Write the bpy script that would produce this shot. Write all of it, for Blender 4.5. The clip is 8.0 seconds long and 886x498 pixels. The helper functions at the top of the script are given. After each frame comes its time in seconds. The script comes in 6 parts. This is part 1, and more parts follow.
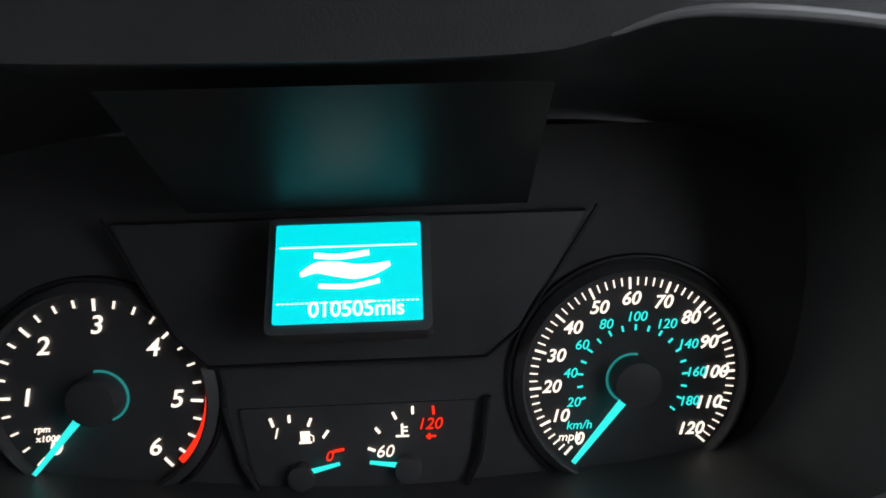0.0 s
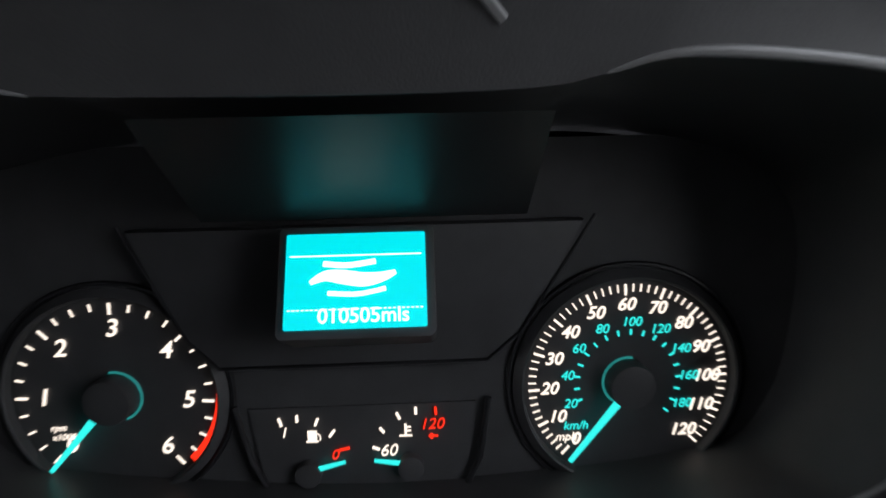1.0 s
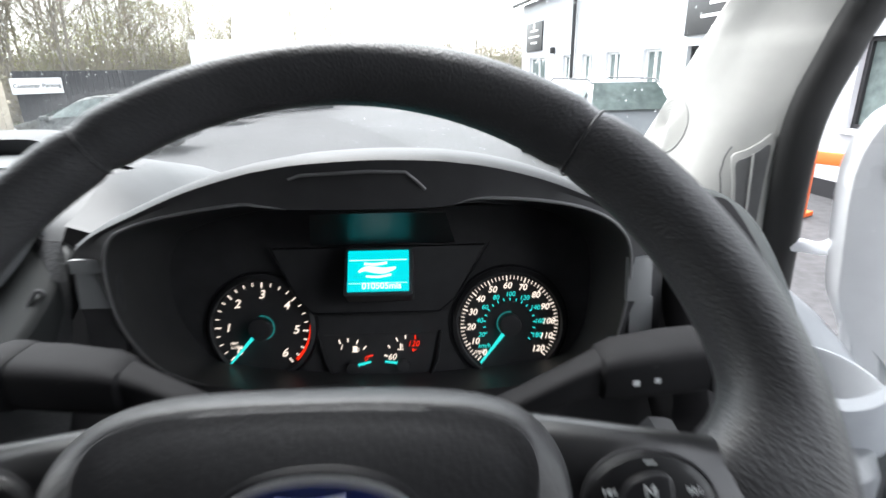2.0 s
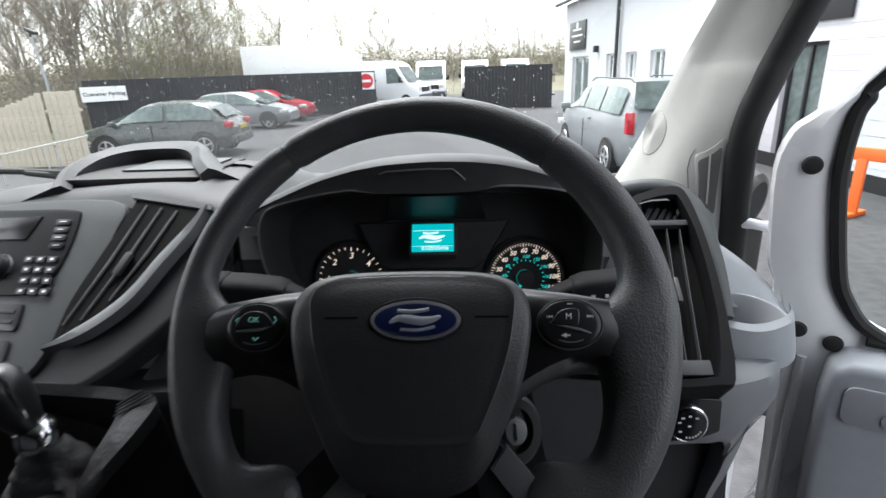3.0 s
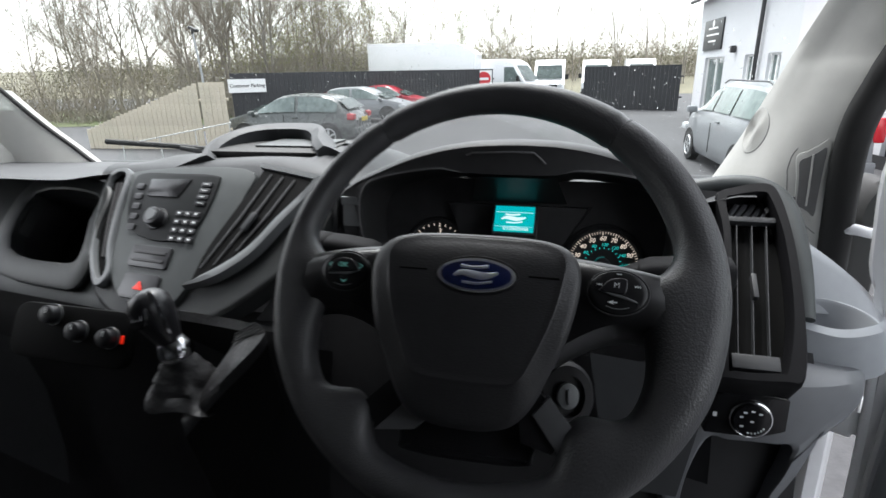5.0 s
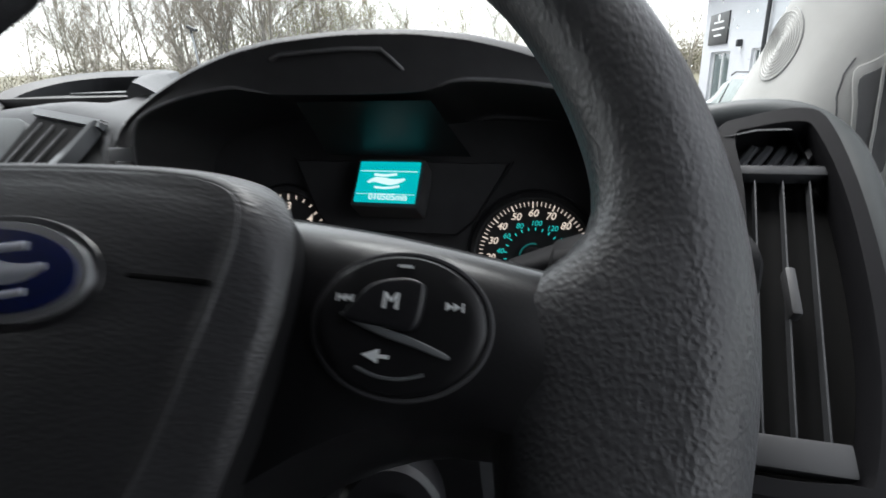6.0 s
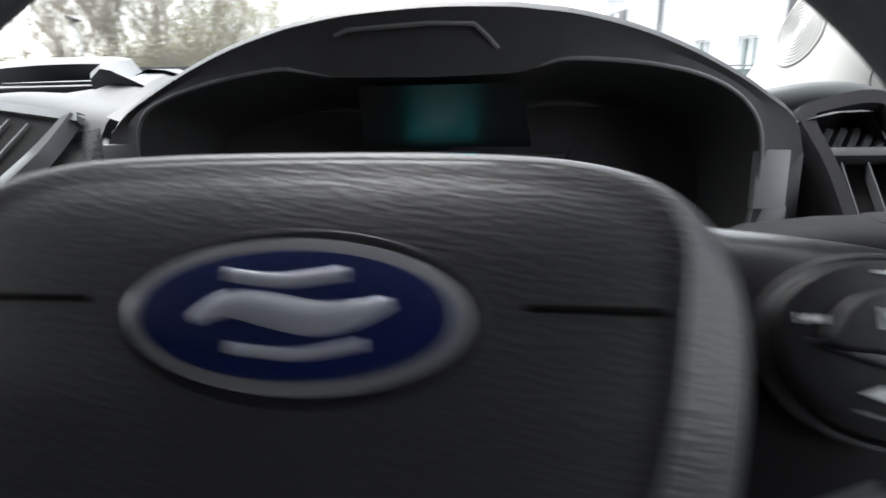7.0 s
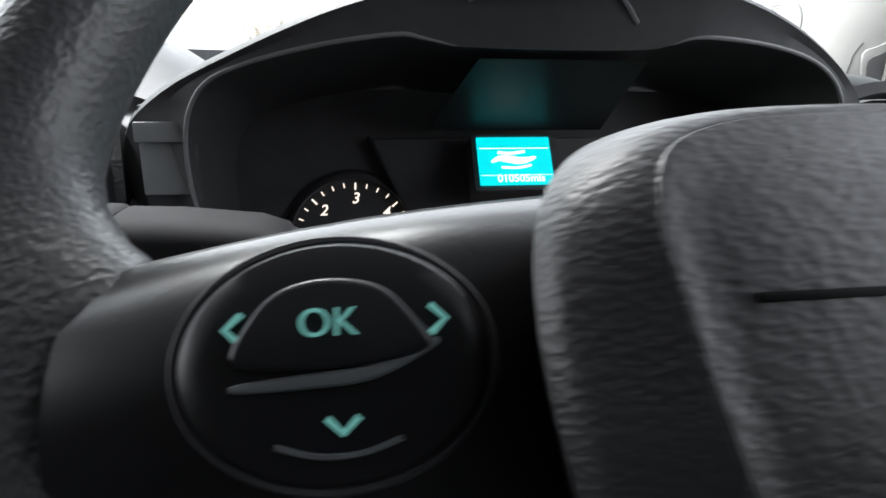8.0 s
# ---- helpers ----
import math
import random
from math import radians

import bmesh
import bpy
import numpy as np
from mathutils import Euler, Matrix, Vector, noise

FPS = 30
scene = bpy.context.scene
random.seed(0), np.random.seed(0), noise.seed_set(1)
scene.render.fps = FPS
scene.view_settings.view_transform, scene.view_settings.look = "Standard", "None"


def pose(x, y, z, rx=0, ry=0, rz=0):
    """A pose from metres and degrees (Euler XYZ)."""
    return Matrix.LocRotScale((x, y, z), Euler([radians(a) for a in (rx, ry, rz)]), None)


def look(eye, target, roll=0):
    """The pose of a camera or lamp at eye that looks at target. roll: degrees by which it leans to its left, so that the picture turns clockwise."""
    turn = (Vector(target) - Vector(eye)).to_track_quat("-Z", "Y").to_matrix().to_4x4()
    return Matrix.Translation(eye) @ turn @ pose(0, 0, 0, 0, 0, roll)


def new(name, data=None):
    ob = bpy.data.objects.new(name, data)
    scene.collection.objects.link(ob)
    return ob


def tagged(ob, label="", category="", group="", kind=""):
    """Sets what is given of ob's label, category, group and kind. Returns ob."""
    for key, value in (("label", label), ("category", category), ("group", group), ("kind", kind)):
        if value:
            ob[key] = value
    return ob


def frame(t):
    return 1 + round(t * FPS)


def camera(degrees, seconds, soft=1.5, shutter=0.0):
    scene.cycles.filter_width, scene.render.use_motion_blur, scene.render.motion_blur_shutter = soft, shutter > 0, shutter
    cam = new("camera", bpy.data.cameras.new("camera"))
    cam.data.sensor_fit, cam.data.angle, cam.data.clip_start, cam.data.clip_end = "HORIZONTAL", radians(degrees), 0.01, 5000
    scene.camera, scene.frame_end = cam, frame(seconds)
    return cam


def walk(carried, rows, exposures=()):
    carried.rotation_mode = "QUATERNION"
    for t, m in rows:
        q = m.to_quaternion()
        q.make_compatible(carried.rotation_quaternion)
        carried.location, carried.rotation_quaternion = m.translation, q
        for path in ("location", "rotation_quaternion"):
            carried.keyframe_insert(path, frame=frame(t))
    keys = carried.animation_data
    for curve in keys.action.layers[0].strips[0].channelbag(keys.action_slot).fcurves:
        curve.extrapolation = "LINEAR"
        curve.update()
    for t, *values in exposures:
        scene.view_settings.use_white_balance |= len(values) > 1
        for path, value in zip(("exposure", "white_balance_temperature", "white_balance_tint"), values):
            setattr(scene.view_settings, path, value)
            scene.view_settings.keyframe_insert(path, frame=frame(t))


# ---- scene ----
from mathutils.geometry import intersect_ray_tri

cam = camera(80.0, 8.0, shutter=0.5)
PATH = [
    (0, (0.023, 0.112, 1.786), (0.085, 1.989, 1.098), -1.3),
    (0.5, (0.026, 0.125, 1.779), (0.079, 2.005, 1.098), -1.5),
    (1, (0.021, 0.106, 1.794), (0.088, 1.977, 1.088), -1.0),
    (1.2, (0.023, 0.067, 1.804), (0.095, 1.966, 1.18), -1.2),
    (1.5, (0.024, -0.006, 1.838), (0.123, 1.888, 1.203), -1.0),
    (1.7, (0.034, -0.059, 1.857), (0.112, 1.833, 1.212), -0.8),
    (2.8, (0.048, -0.315, 1.908), (-0.032, 1.577, 1.266), -2.4),
    (3, (0.047, -0.343, 1.912), (-0.073, 1.548, 1.273), -2.2),
    (3.5, (0.051, -0.404, 1.922), (-0.16, 1.481, 1.286), -1.8),
    (4, (0.053, -0.464, 1.938), (-0.27, 1.407, 1.306), -1.4),
    (4.2, (0.05, -0.487, 1.943), (-0.339, 1.371, 1.311), -1.2),
    (5.3, (0.114, -0.304, 1.864), (-0.412, 1.519, 1.233), -1.3),
    (5.5, (0.136, -0.228, 1.836), (-0.405, 1.592, 1.206), -1.4),
    (5.8, (0.151, -0.142, 1.812), (-0.388, 1.677, 1.181), -1.8),
    (6, (0.156, -0.111, 1.797), (-0.37, 1.713, 1.165), -1.7),
    (6.2, (0.159, -0.094, 1.785), (-0.356, 1.731, 1.147), -2.2),
    (6.5, (0.153, -0.083, 1.776), (-0.333, 1.749, 1.138), -2.2),
    (6.8, (0.097, -0.098, 1.783), (-0.299, 1.752, 1.136), -2.4),
    (7, (0.042, -0.097, 1.791), (-0.184, 1.779, 1.136), -1.6),
    (7.2, (-0.007, -0.094, 1.795), (-0.061, 1.796, 1.141), -1.0),
    (7.5, (-0.062, -0.084, 1.789), (0.053, 1.793, 1.11), 0.5),
    (7.7, (-0.084, -0.076, 1.785), (0.107, 1.797, 1.109), 0.6),
    (8, (-0.108, -0.07, 1.78), (0.162, 1.793, 1.103), 0.8),
]
EXPOSURES = [(0.0, 2.95), (1.0, 3.0), (1.3, 3.35), (1.7, 3.2), (2.8, 2.35), (3.5, 2.27), (4.2, 2.2), (5.5, 2.1), (6.5, 2.3), (7.0, 2.8), (7.4, 2.98), (8.0, 3.05)]
walk(cam, [(t, look(eye, target, roll)) for t, eye, target, roll in PATH], EXPOSURES)

# ---- world and light ----
world = bpy.data.worlds.new("overcast_sky")
scene.world = world
world.use_nodes = True
wn, wl = world.node_tree.nodes, world.node_tree.links
sky = wn.new("ShaderNodeTexSky")
sky.sky_type = "NISHITA"
sky.sun_disc = False
sky.sun_elevation = radians(67)
sky.sun_rotation = radians(-31)
sky.dust_density = 2.0
sky.air_density = 1.0
sky.ozone_density = 1.0
hsv = wn.new("ShaderNodeHueSaturation")
hsv.inputs["Saturation"].default_value = 0.2
hsv.inputs["Value"].default_value = 1.0
wl.new(sky.outputs[0], hsv.inputs["Color"])
wl.new(hsv.outputs[0], wn["Background"].inputs["Color"])
wn["Background"].inputs["Strength"].default_value = 0.15
sun_data = bpy.data.lights.new("sun", "SUN")
sun_data.energy, sun_data.angle, sun_data.color = 1.5, radians(40), (0.99, 0.99, 1.0)
sun = new("sun", sun_data)
sun.matrix_world = look((-3, 5, 13.7), (0, 0, 0))


# ---- materials ----
def shade(name, color, rough=0.5, metal=0.0, var=0.12, scale=8.0, bump=0.0, bscale=400.0, spec=0.5, fine=60.0, coat=0.0):
    """Principled surface whose colour and roughness drift at two scales, with fine relief."""
    m = bpy.data.materials.new(name)
    m.use_nodes = True
    n, l = m.node_tree.nodes, m.node_tree.links
    b = n["Principled BSDF"]
    b.inputs["Roughness"].default_value, b.inputs["Metallic"].default_value = rough, metal
    b.inputs["Specular IOR Level"].default_value = spec
    b.inputs["Coat Weight"].default_value = coat
    tc = n.new("ShaderNodeTexCoord")
    big, small = n.new("ShaderNodeTexNoise"), n.new("ShaderNodeTexNoise")
    big.inputs["Scale"].default_value, big.inputs["Detail"].default_value = scale, 5
    small.inputs["Scale"].default_value, small.inputs["Detail"].default_value = fine, 4
    for t in (big, small):
        l.new(tc.outputs["Object"], t.inputs["Vector"])
    mix = n.new("ShaderNodeMath")
    mix.operation = "ADD"
    l.new(big.outputs[0], mix.inputs[0]), l.new(small.outputs[0], mix.inputs[1])
    ramp = n.new("ShaderNodeValToRGB")
    ramp.color_ramp.elements[0].position, ramp.color_ramp.elements[1].position = 0.3, 0.7
    half = n.new("ShaderNodeMath")
    half.operation = "MULTIPLY"
    half.inputs[1].default_value = 0.5
    l.new(mix.outputs[0], half.inputs[0])
    l.new(half.outputs[0], ramp.inputs[0])
    c = Vector(color)
    ramp.color_ramp.elements[0].color = (*(c * (1 - var)), 1)
    ramp.color_ramp.elements[1].color = (*[min(1, v) for v in c * (1 + var)], 1)
    l.new(ramp.outputs[0], b.inputs["Base Color"])
    rr = n.new("ShaderNodeMapRange")
    rr.inputs["To Min"].default_value, rr.inputs["To Max"].default_value = max(0.02, rough - 0.08), min(1, rough + 0.08)
    l.new(big.outputs[0], rr.inputs["Value"]), l.new(rr.outputs[0], b.inputs["Roughness"])
    if bump:
        v = n.new("ShaderNodeTexNoise")
        v.inputs["Scale"].default_value, v.inputs["Detail"].default_value = bscale, 3
        bp = n.new("ShaderNodeBump")
        bp.inputs["Strength"].default_value, bp.inputs["Distance"].default_value = bump, 0.4 / bscale
        l.new(tc.outputs["Object"], v.inputs["Vector"])
        l.new(v.outputs[0], bp.inputs["Height"]), l.new(bp.outputs[0], b.inputs["Normal"])
    return m


def leather(name, color, rough, stretch=(1, 1, 1), strength=0.6, cells=260.0):
    """Grained moulded leather or soft plastic: wrinkled cells over a slow drift."""
    m = shade(name, color, rough, var=0.15, scale=14)
    n, l = m.node_tree.nodes, m.node_tree.links
    tc = n.new("ShaderNodeTexCoord")
    mp = n.new("ShaderNodeMapping")
    mp.inputs["Scale"].default_value = stretch
    warp = n.new("ShaderNodeTexNoise")
    warp.inputs["Scale"].default_value, warp.inputs["Detail"].default_value = cells * 0.5, 3
    vo = n.new("ShaderNodeTexVoronoi")
    vo.feature = "SMOOTH_F1"
    vo.inputs["Scale"].default_value, vo.inputs["Smoothness"].default_value = cells, 0.6
    add = n.new("ShaderNodeVectorMath")
    add.operation = "MULTIPLY_ADD"
    add.inputs[1].default_value = (1.2 / cells,) * 3
    bp = n.new("ShaderNodeBump")
    bp.inputs["Strength"].default_value, bp.inputs["Distance"].default_value = strength, 0.25 / cells
    l.new(tc.outputs["Object"], mp.inputs["Vector"])
    l.new(mp.outputs[0], warp.inputs["Vector"])
    l.new(warp.outputs["Color"], add.inputs[0]), l.new(mp.outputs[0], add.inputs[2])
    l.new(add.outputs[0], vo.inputs["Vector"])
    l.new(vo.outputs["Distance"], bp.inputs["Height"])
    l.new(bp.outputs[0], n["Principled BSDF"].inputs["Normal"])
    return m


def glow(name, color, strength):
    m = bpy.data.materials.new(name)
    m.use_nodes = True
    b = m.node_tree.nodes["Principled BSDF"]
    b.inputs["Base Color"].default_value = (*[v * 0.3 for v in color], 1)
    b.inputs["Emission Color"].default_value = (*color, 1)
    b.inputs["Emission Strength"].default_value = strength
    b.inputs["Roughness"].default_value = 0.4
    return m


def clear(name, tint=(1, 1, 1), gloss=1.0, rough=0.0):
    m = bpy.data.materials.new(name)
    m.use_nodes = True
    n, l = m.node_tree.nodes, m.node_tree.links
    n.remove(n["Principled BSDF"])
    tr, gl, mx, fr = (n.new("ShaderNode" + k) for k in ("BsdfTransparent", "BsdfGlossy", "MixShader", "Fresnel"))
    tr.inputs[0].default_value = (*tint, 1)
    gl.inputs["Roughness"].default_value = rough
    fr.inputs["IOR"].default_value = 1.3
    k = n.new("ShaderNodeMath")
    k.operation = "MULTIPLY"
    k.inputs[1].default_value = gloss
    l.new(fr.outputs[0], k.inputs[0]), l.new(k.outputs[0], mx.inputs[0])
    l.new(tr.outputs[0], mx.inputs[1]), l.new(gl.outputs[0], mx.inputs[2])
    l.new(mx.outputs[0], n["Material Output"].inputs["Surface"])
    return m


DASH = shade("dash_plastic", (0.04, 0.042, 0.045), 0.58, var=0.12, spec=0.32, bump=0.5, bscale=1400)
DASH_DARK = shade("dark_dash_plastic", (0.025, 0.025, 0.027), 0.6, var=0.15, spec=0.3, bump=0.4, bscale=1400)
DASH_GREY = shade("grey_dash_plastic", (0.055, 0.061, 0.062), 0.48, var=0.08, spec=0.32, bump=0.35, bscale=1600)
DOOR_GREY = shade("light_grey_plastic", (0.31, 0.33, 0.36), 0.45, var=0.06, bump=0.3, bscale=1500)
PILLAR = shade("pillar_trim", (0.44, 0.44, 0.42), 0.6, var=0.05, bump=0.4, bscale=1800)
SILVER_TRIM = shade("satin_grey_trim", (0.125, 0.132, 0.136), 0.35, var=0.06)
PIANO = shade("gloss_black", (0.008, 0.008, 0.009), 0.18, var=0.1)
SATIN_BLACK = shade("satin_black", (0.014, 0.014, 0.016), 0.32, var=0.2, bump=0.15, bscale=900)
CLUSTER_BLACK = shade("cluster_black", (0.055, 0.055, 0.058), 0.5, var=0.2, spec=0.25)
# lighter grey that paints the sheen along the visor lip and notch
LIP_SHEEN = shade("lip_sheen_grey", (0.16, 0.16, 0.163), 0.35, var=0.1)
RECESS = shade("recess_black", (0.046, 0.046, 0.048), 0.42, var=0.15, spec=0.35)
HOOD_BLACK = shade("visor_black", (0.052, 0.052, 0.054), 0.6, var=0.15, spec=0.2, bump=0.4, bscale=1500)
RIM = leather("wheel_rim_grain", (0.056, 0.056, 0.059), 0.43, (1, 1, 1), 0.7, 620)
PAD = leather("airbag_grain", (0.03, 0.03, 0.032), 0.44, (0.6, 1.3, 1), 0.42, 640)
STALK_BLACK = shade("stalk_black", (0.013, 0.013, 0.014), 0.72, var=0.2, spec=0.1, bump=0.2, bscale=1200)
POD_BLACK = shade("pod_black", (0.010, 0.010, 0.011), 0.36, var=0.15, spec=0.35)
SPOKE_BLACK = shade("spoke_black", (0.009, 0.009, 0.010), 0.3, var=0.2, spec=0.6, bump=0.1, bscale=900)
INSERT_GREY = shade("insert_grey", (0.11, 0.112, 0.116), 0.4, var=0.1)
# near black for the painted shade in openings, and for plain black panels
VOID = shade("shade_and_panel_black", (0.004, 0.004, 0.004), 0.7, spec=0.08)
RUBBER = shade("seal_rubber", (0.01, 0.01, 0.01), 0.7, var=0.2)
CHROME = shade("chrome", (0.75, 0.76, 0.78), 0.12, 1.0, var=0.04)
BADGE_BLUE = shade("badge_blue", (0.006, 0.012, 0.065), 0.2, var=0.05, coat=1.0)
BADGE_CHROME = shade("badge_chrome", (0.6, 0.61, 0.63), 0.2, 0.8, var=0.04)
SILVER_MARK = shade("emblem_silver", (0.52, 0.54, 0.6), 0.3, 0.5, var=0.04)
MARK_WHITE = shade("print_white", (0.75, 0.78, 0.78), 0.5, var=0.03)
MARK_TEAL = glow("backlit_teal", (0.25, 0.7, 0.64), 0.045)
WHITE_GLOW = glow("dial_white", (1.0, 0.86, 0.74), 0.17)
TEAL_GLOW = glow("dial_teal", (0.03, 0.78, 0.72), 0.15)
RED_GLOW = glow("dial_red", (1.0, 0.03, 0.01), 0.16)
SCREEN_GLOW = glow("screen_teal", (0.0, 0.62, 0.67), 0.165)
SCREEN_MARK = glow("screen_white", (0.75, 1.0, 1.0), 0.22)
WHITE_PAINT = shade("white_van_paint", (0.78, 0.79, 0.81), 0.25, var=0.03, coat=0.6)
VENT_BAR = shade("vent_bar_grey", (0.04, 0.041, 0.043), 0.5, var=0.1)
GLASS = clear("windscreen_glass", (0.93, 0.96, 0.95), 0.5)
CAR_GLASS = shade("grey_car_glass", (0.13, 0.16, 0.155), 0.12, var=0.35, scale=2.0, fine=8.0, spec=0.3)


# ---- mesh helpers ----
def part(name, bm, material, parent=None, label="", smooth=True):
    me = bpy.data.meshes.new(name)
    bm.normal_update()
    bm.to_mesh(me)
    bm.free()
    me.materials.append(material)
    if smooth:
        for p in me.polygons:
            p.use_smooth = True
        me.set_sharp_from_angle(angle=radians(38))
    ob = new(name, me)
    if parent:
        ob.parent = parent
    if label:
        ob["label"] = label
    return ob


def thing(name, m=None, **tags):
    ob = new(name)
    ob.empty_display_size = 0.05
    if m is not None:
        ob.matrix_world = m
    return tagged(ob, **tags)


def move(bm, m):
    bmesh.ops.transform(bm, matrix=m, verts=bm.verts)
    return bm


def block(sx, sy, sz, at=(0, 0, 0), bevel=0.0, seg=2, rot=None):
    bm = bmesh.new()
    bmesh.ops.create_cube(bm, size=1, matrix=Matrix.Diagonal((sx, sy, sz, 1)))
    if bevel:
        bmesh.ops.bevel(bm, geom=bm.edges[:], offset=bevel, segments=seg, profile=0.6, affect="EDGES")
    m = Matrix.Translation(at)
    if rot is not None:
        m = m @ rot
    return move(bm, m)


def prism(outline, depth, bevel=0.0, seg=2, taper=1.0):
    """A slab over a 2D outline (counter-clockwise), from z = 0 to depth, its top edge rounded."""
    bm = bmesh.new()
    cx = sum(p[0] for p in outline) / len(outline)
    cy = sum(p[1] for p in outline) / len(outline)
    lo = [bm.verts.new((x, y, 0)) for x, y in outline]
    hi = [bm.verts.new((cx + (x - cx) * taper, cy + (y - cy) * taper, depth)) for x, y in outline]
    n = len(outline)
    top = bm.faces.new(hi)
    bm.faces.new(lo[::-1])
    for i in range(n):
        bm.faces.new((lo[i], lo[(i + 1) % n], hi[(i + 1) % n], hi[i]))
    bmesh.ops.recalc_face_normals(bm, faces=bm.faces[:])
    if bevel:
        bmesh.ops.bevel(bm, geom=list(top.edges), offset=bevel, segments=seg, profile=0.6, affect="EDGES")
    return bm


def loft(rings, close=True, cap=False):
    """A skin over rings of points."""
    bm = bmesh.new()
    rows = [[bm.verts.new(p) for p in r] for r in rings]
    n = len(rows[0])
    for a, b in zip(rows, rows[1:]):
        for i in range(n if close else n - 1):
            j = (i + 1) % n
            bm.faces.new((a[i], a[j], b[j], b[i]))
    if cap:
        bm.faces.new(rows[0][::-1]), bm.faces.new(rows[-1])
    bmesh.ops.recalc_face_normals(bm, faces=bm.faces[:])
    return bm


def tube(path, radius, sides=10, flat=1.0, closed=False):
    """A pipe along points; radius: a number or one for each point."""
    pts = [Vector(p) for p in path]
    k = len(pts)
    rad = radius if isinstance(radius, (list, tuple)) else [radius] * k
    rings, up = [], Vector((0, 0, 1))
    for i, p in enumerate(pts):
        a, b = pts[i - 1 if (i or closed) else 0], pts[(i + 1) % k if (i < k - 1 or closed) else i]
        d = (b - a).normalized()
        if abs(d.dot(up)) > 0.95:
            up = Vector((0, 1, 0)) if abs(d.y) < 0.9 else Vector((1, 0, 0))
        s = d.cross(up).normalized()
        u = s.cross(d)
        up = u
        rings.append([p + (s * math.cos(2 * math.pi * j / sides) + u * math.sin(2 * math.pi * j / sides) * flat) * rad[i] for j in range(sides)])
    if closed:
        rings.append(rings[0])
        bm = loft(rings)
        bmesh.ops.remove_doubles(bm, verts=bm.verts[:], dist=1e-6)
        return bm
    return loft(rings, cap=True)


def spline(points, steps=6, closed=False):
    """Points on a smooth line through the given ones."""
    p = [Vector(q) for q in points]
    n, out = len(p), []
    for i in range(n if closed else n - 1):
        a, b, c, d = (p[(i + k) % n] if closed else p[min(max(i + k, 0), n - 1)] for k in (-1, 0, 1, 2))
        for s in range(steps):
            t = s / steps
            out.append(0.5 * (2 * b + (c - a) * t + (2 * a - 5 * b + 4 * c - d) * t * t + (3 * b - a - 3 * c + d) * t ** 3))
    if not closed:
        out.append(p[-1])
    return out


def smooth2(points, steps=5):
    return [(p.x, p.y) for p in spline([(x, y, 0) for x, y in points], steps, True)]


def sheet(fn, us, vs, thick=0.0):
    bm = bmesh.new()
    rows = [[bm.verts.new(fn(u, v)) for u in us] for v in vs]
    for a, b in zip(rows, rows[1:]):
        for i in range(len(us) - 1):
            bm.faces.new((a[i], a[i + 1], b[i + 1], b[i]))
    if thick:
        bmesh.ops.solidify(bm, geom=bm.faces[:], thickness=thick)
    bmesh.ops.recalc_face_normals(bm, faces=bm.faces[:])
    return bm


def joined(*parts):
    bm = bmesh.new()
    for p in parts:
        me = bpy.data.meshes.new("tmp")
        p.to_mesh(me)
        p.free()
        bm.from_mesh(me)
        bpy.data.meshes.remove(me)
    return bm


def letters(text, size, depth=0.0004, shear=0.0, align="CENTER", bold=0.0):
    """A mesh of built-in-font letters about the origin, in the xy plane."""
    cu = bpy.data.curves.new("letters", "FONT")
    cu.body, cu.size, cu.extrude, cu.shear = text, size, depth, shear
    cu.align_x, cu.align_y, cu.offset = align, "CENTER", bold
    ob = bpy.data.objects.new("letters", cu)
    scene.collection.objects.link(ob)
    bpy.context.view_layer.update()
    me = bpy.data.meshes.new_from_object(ob.evaluated_get(bpy.context.evaluated_depsgraph_get()))
    bm = bmesh.new()
    bm.from_mesh(me)
    bmesh.ops.remove_doubles(bm, verts=bm.verts[:], dist=1e-7)
    bpy.data.objects.remove(ob)
    bpy.data.curves.remove(cu)
    bpy.data.meshes.remove(me)
    return bm


def ellipse(rx, ry, n=48, cx=0.0, cy=0.0, a0=0.0, a1=360.0):
    k = n if a1 - a0 >= 360 else n + 1
    return [(cx + rx * math.cos(radians(a0 + (a1 - a0) * i / n)), cy + ry * math.sin(radians(a0 + (a1 - a0) * i / n))) for i in range(k)]


def rounded(w, h, r, n=5, cx=0.0, cy=0.0):
    out = []
    for sx, sy, a in ((1, 1, 0), (-1, 1, 90), (-1, -1, 180), (1, -1, 270)):
        for i in range(n + 1):
            b = radians(a + 90 * i / n)
            out.append((cx + sx * (w / 2 - r) + r * math.cos(b), cy + sy * (h / 2 - r) + r * math.sin(b)))
    return out
# ---- steering wheel ----
WHEEL = Matrix.Translation((0, 0.028, 1.725)) @ Euler((radians(55.5), 0, 0)).to_matrix().to_4x4()


def flourish(k):
    """A plain swelling swash between two thin strokes."""
    wave = spline([(-0.017, -0.0015, 0), (-0.011, 0.0012, 0), (-0.004, 0.0006, 0), (0.004, -0.0006, 0), (0.011, 0.0002, 0), (0.017, 0.0022, 0)], 6)
    n = len(wave)
    over = spline([(-0.012, 0.0062, 0), (-0.002, 0.0054, 0), (0.009, 0.0068, 0)], 6)
    under = spline([(-0.010, -0.0058, 0), (0.002, -0.0064, 0), (0.013, -0.0044, 0)], 6)
    return joined(tube([p * k for p in wave], [k * (0.0009 + 0.0021 * math.sin(math.pi * i / (n - 1))) for i in range(n)], 8, 0.3), tube([p * k for p in over], 0.0012 * k, 6, 0.4), tube([p * k for p in under], 0.0010 * k, 6, 0.4))


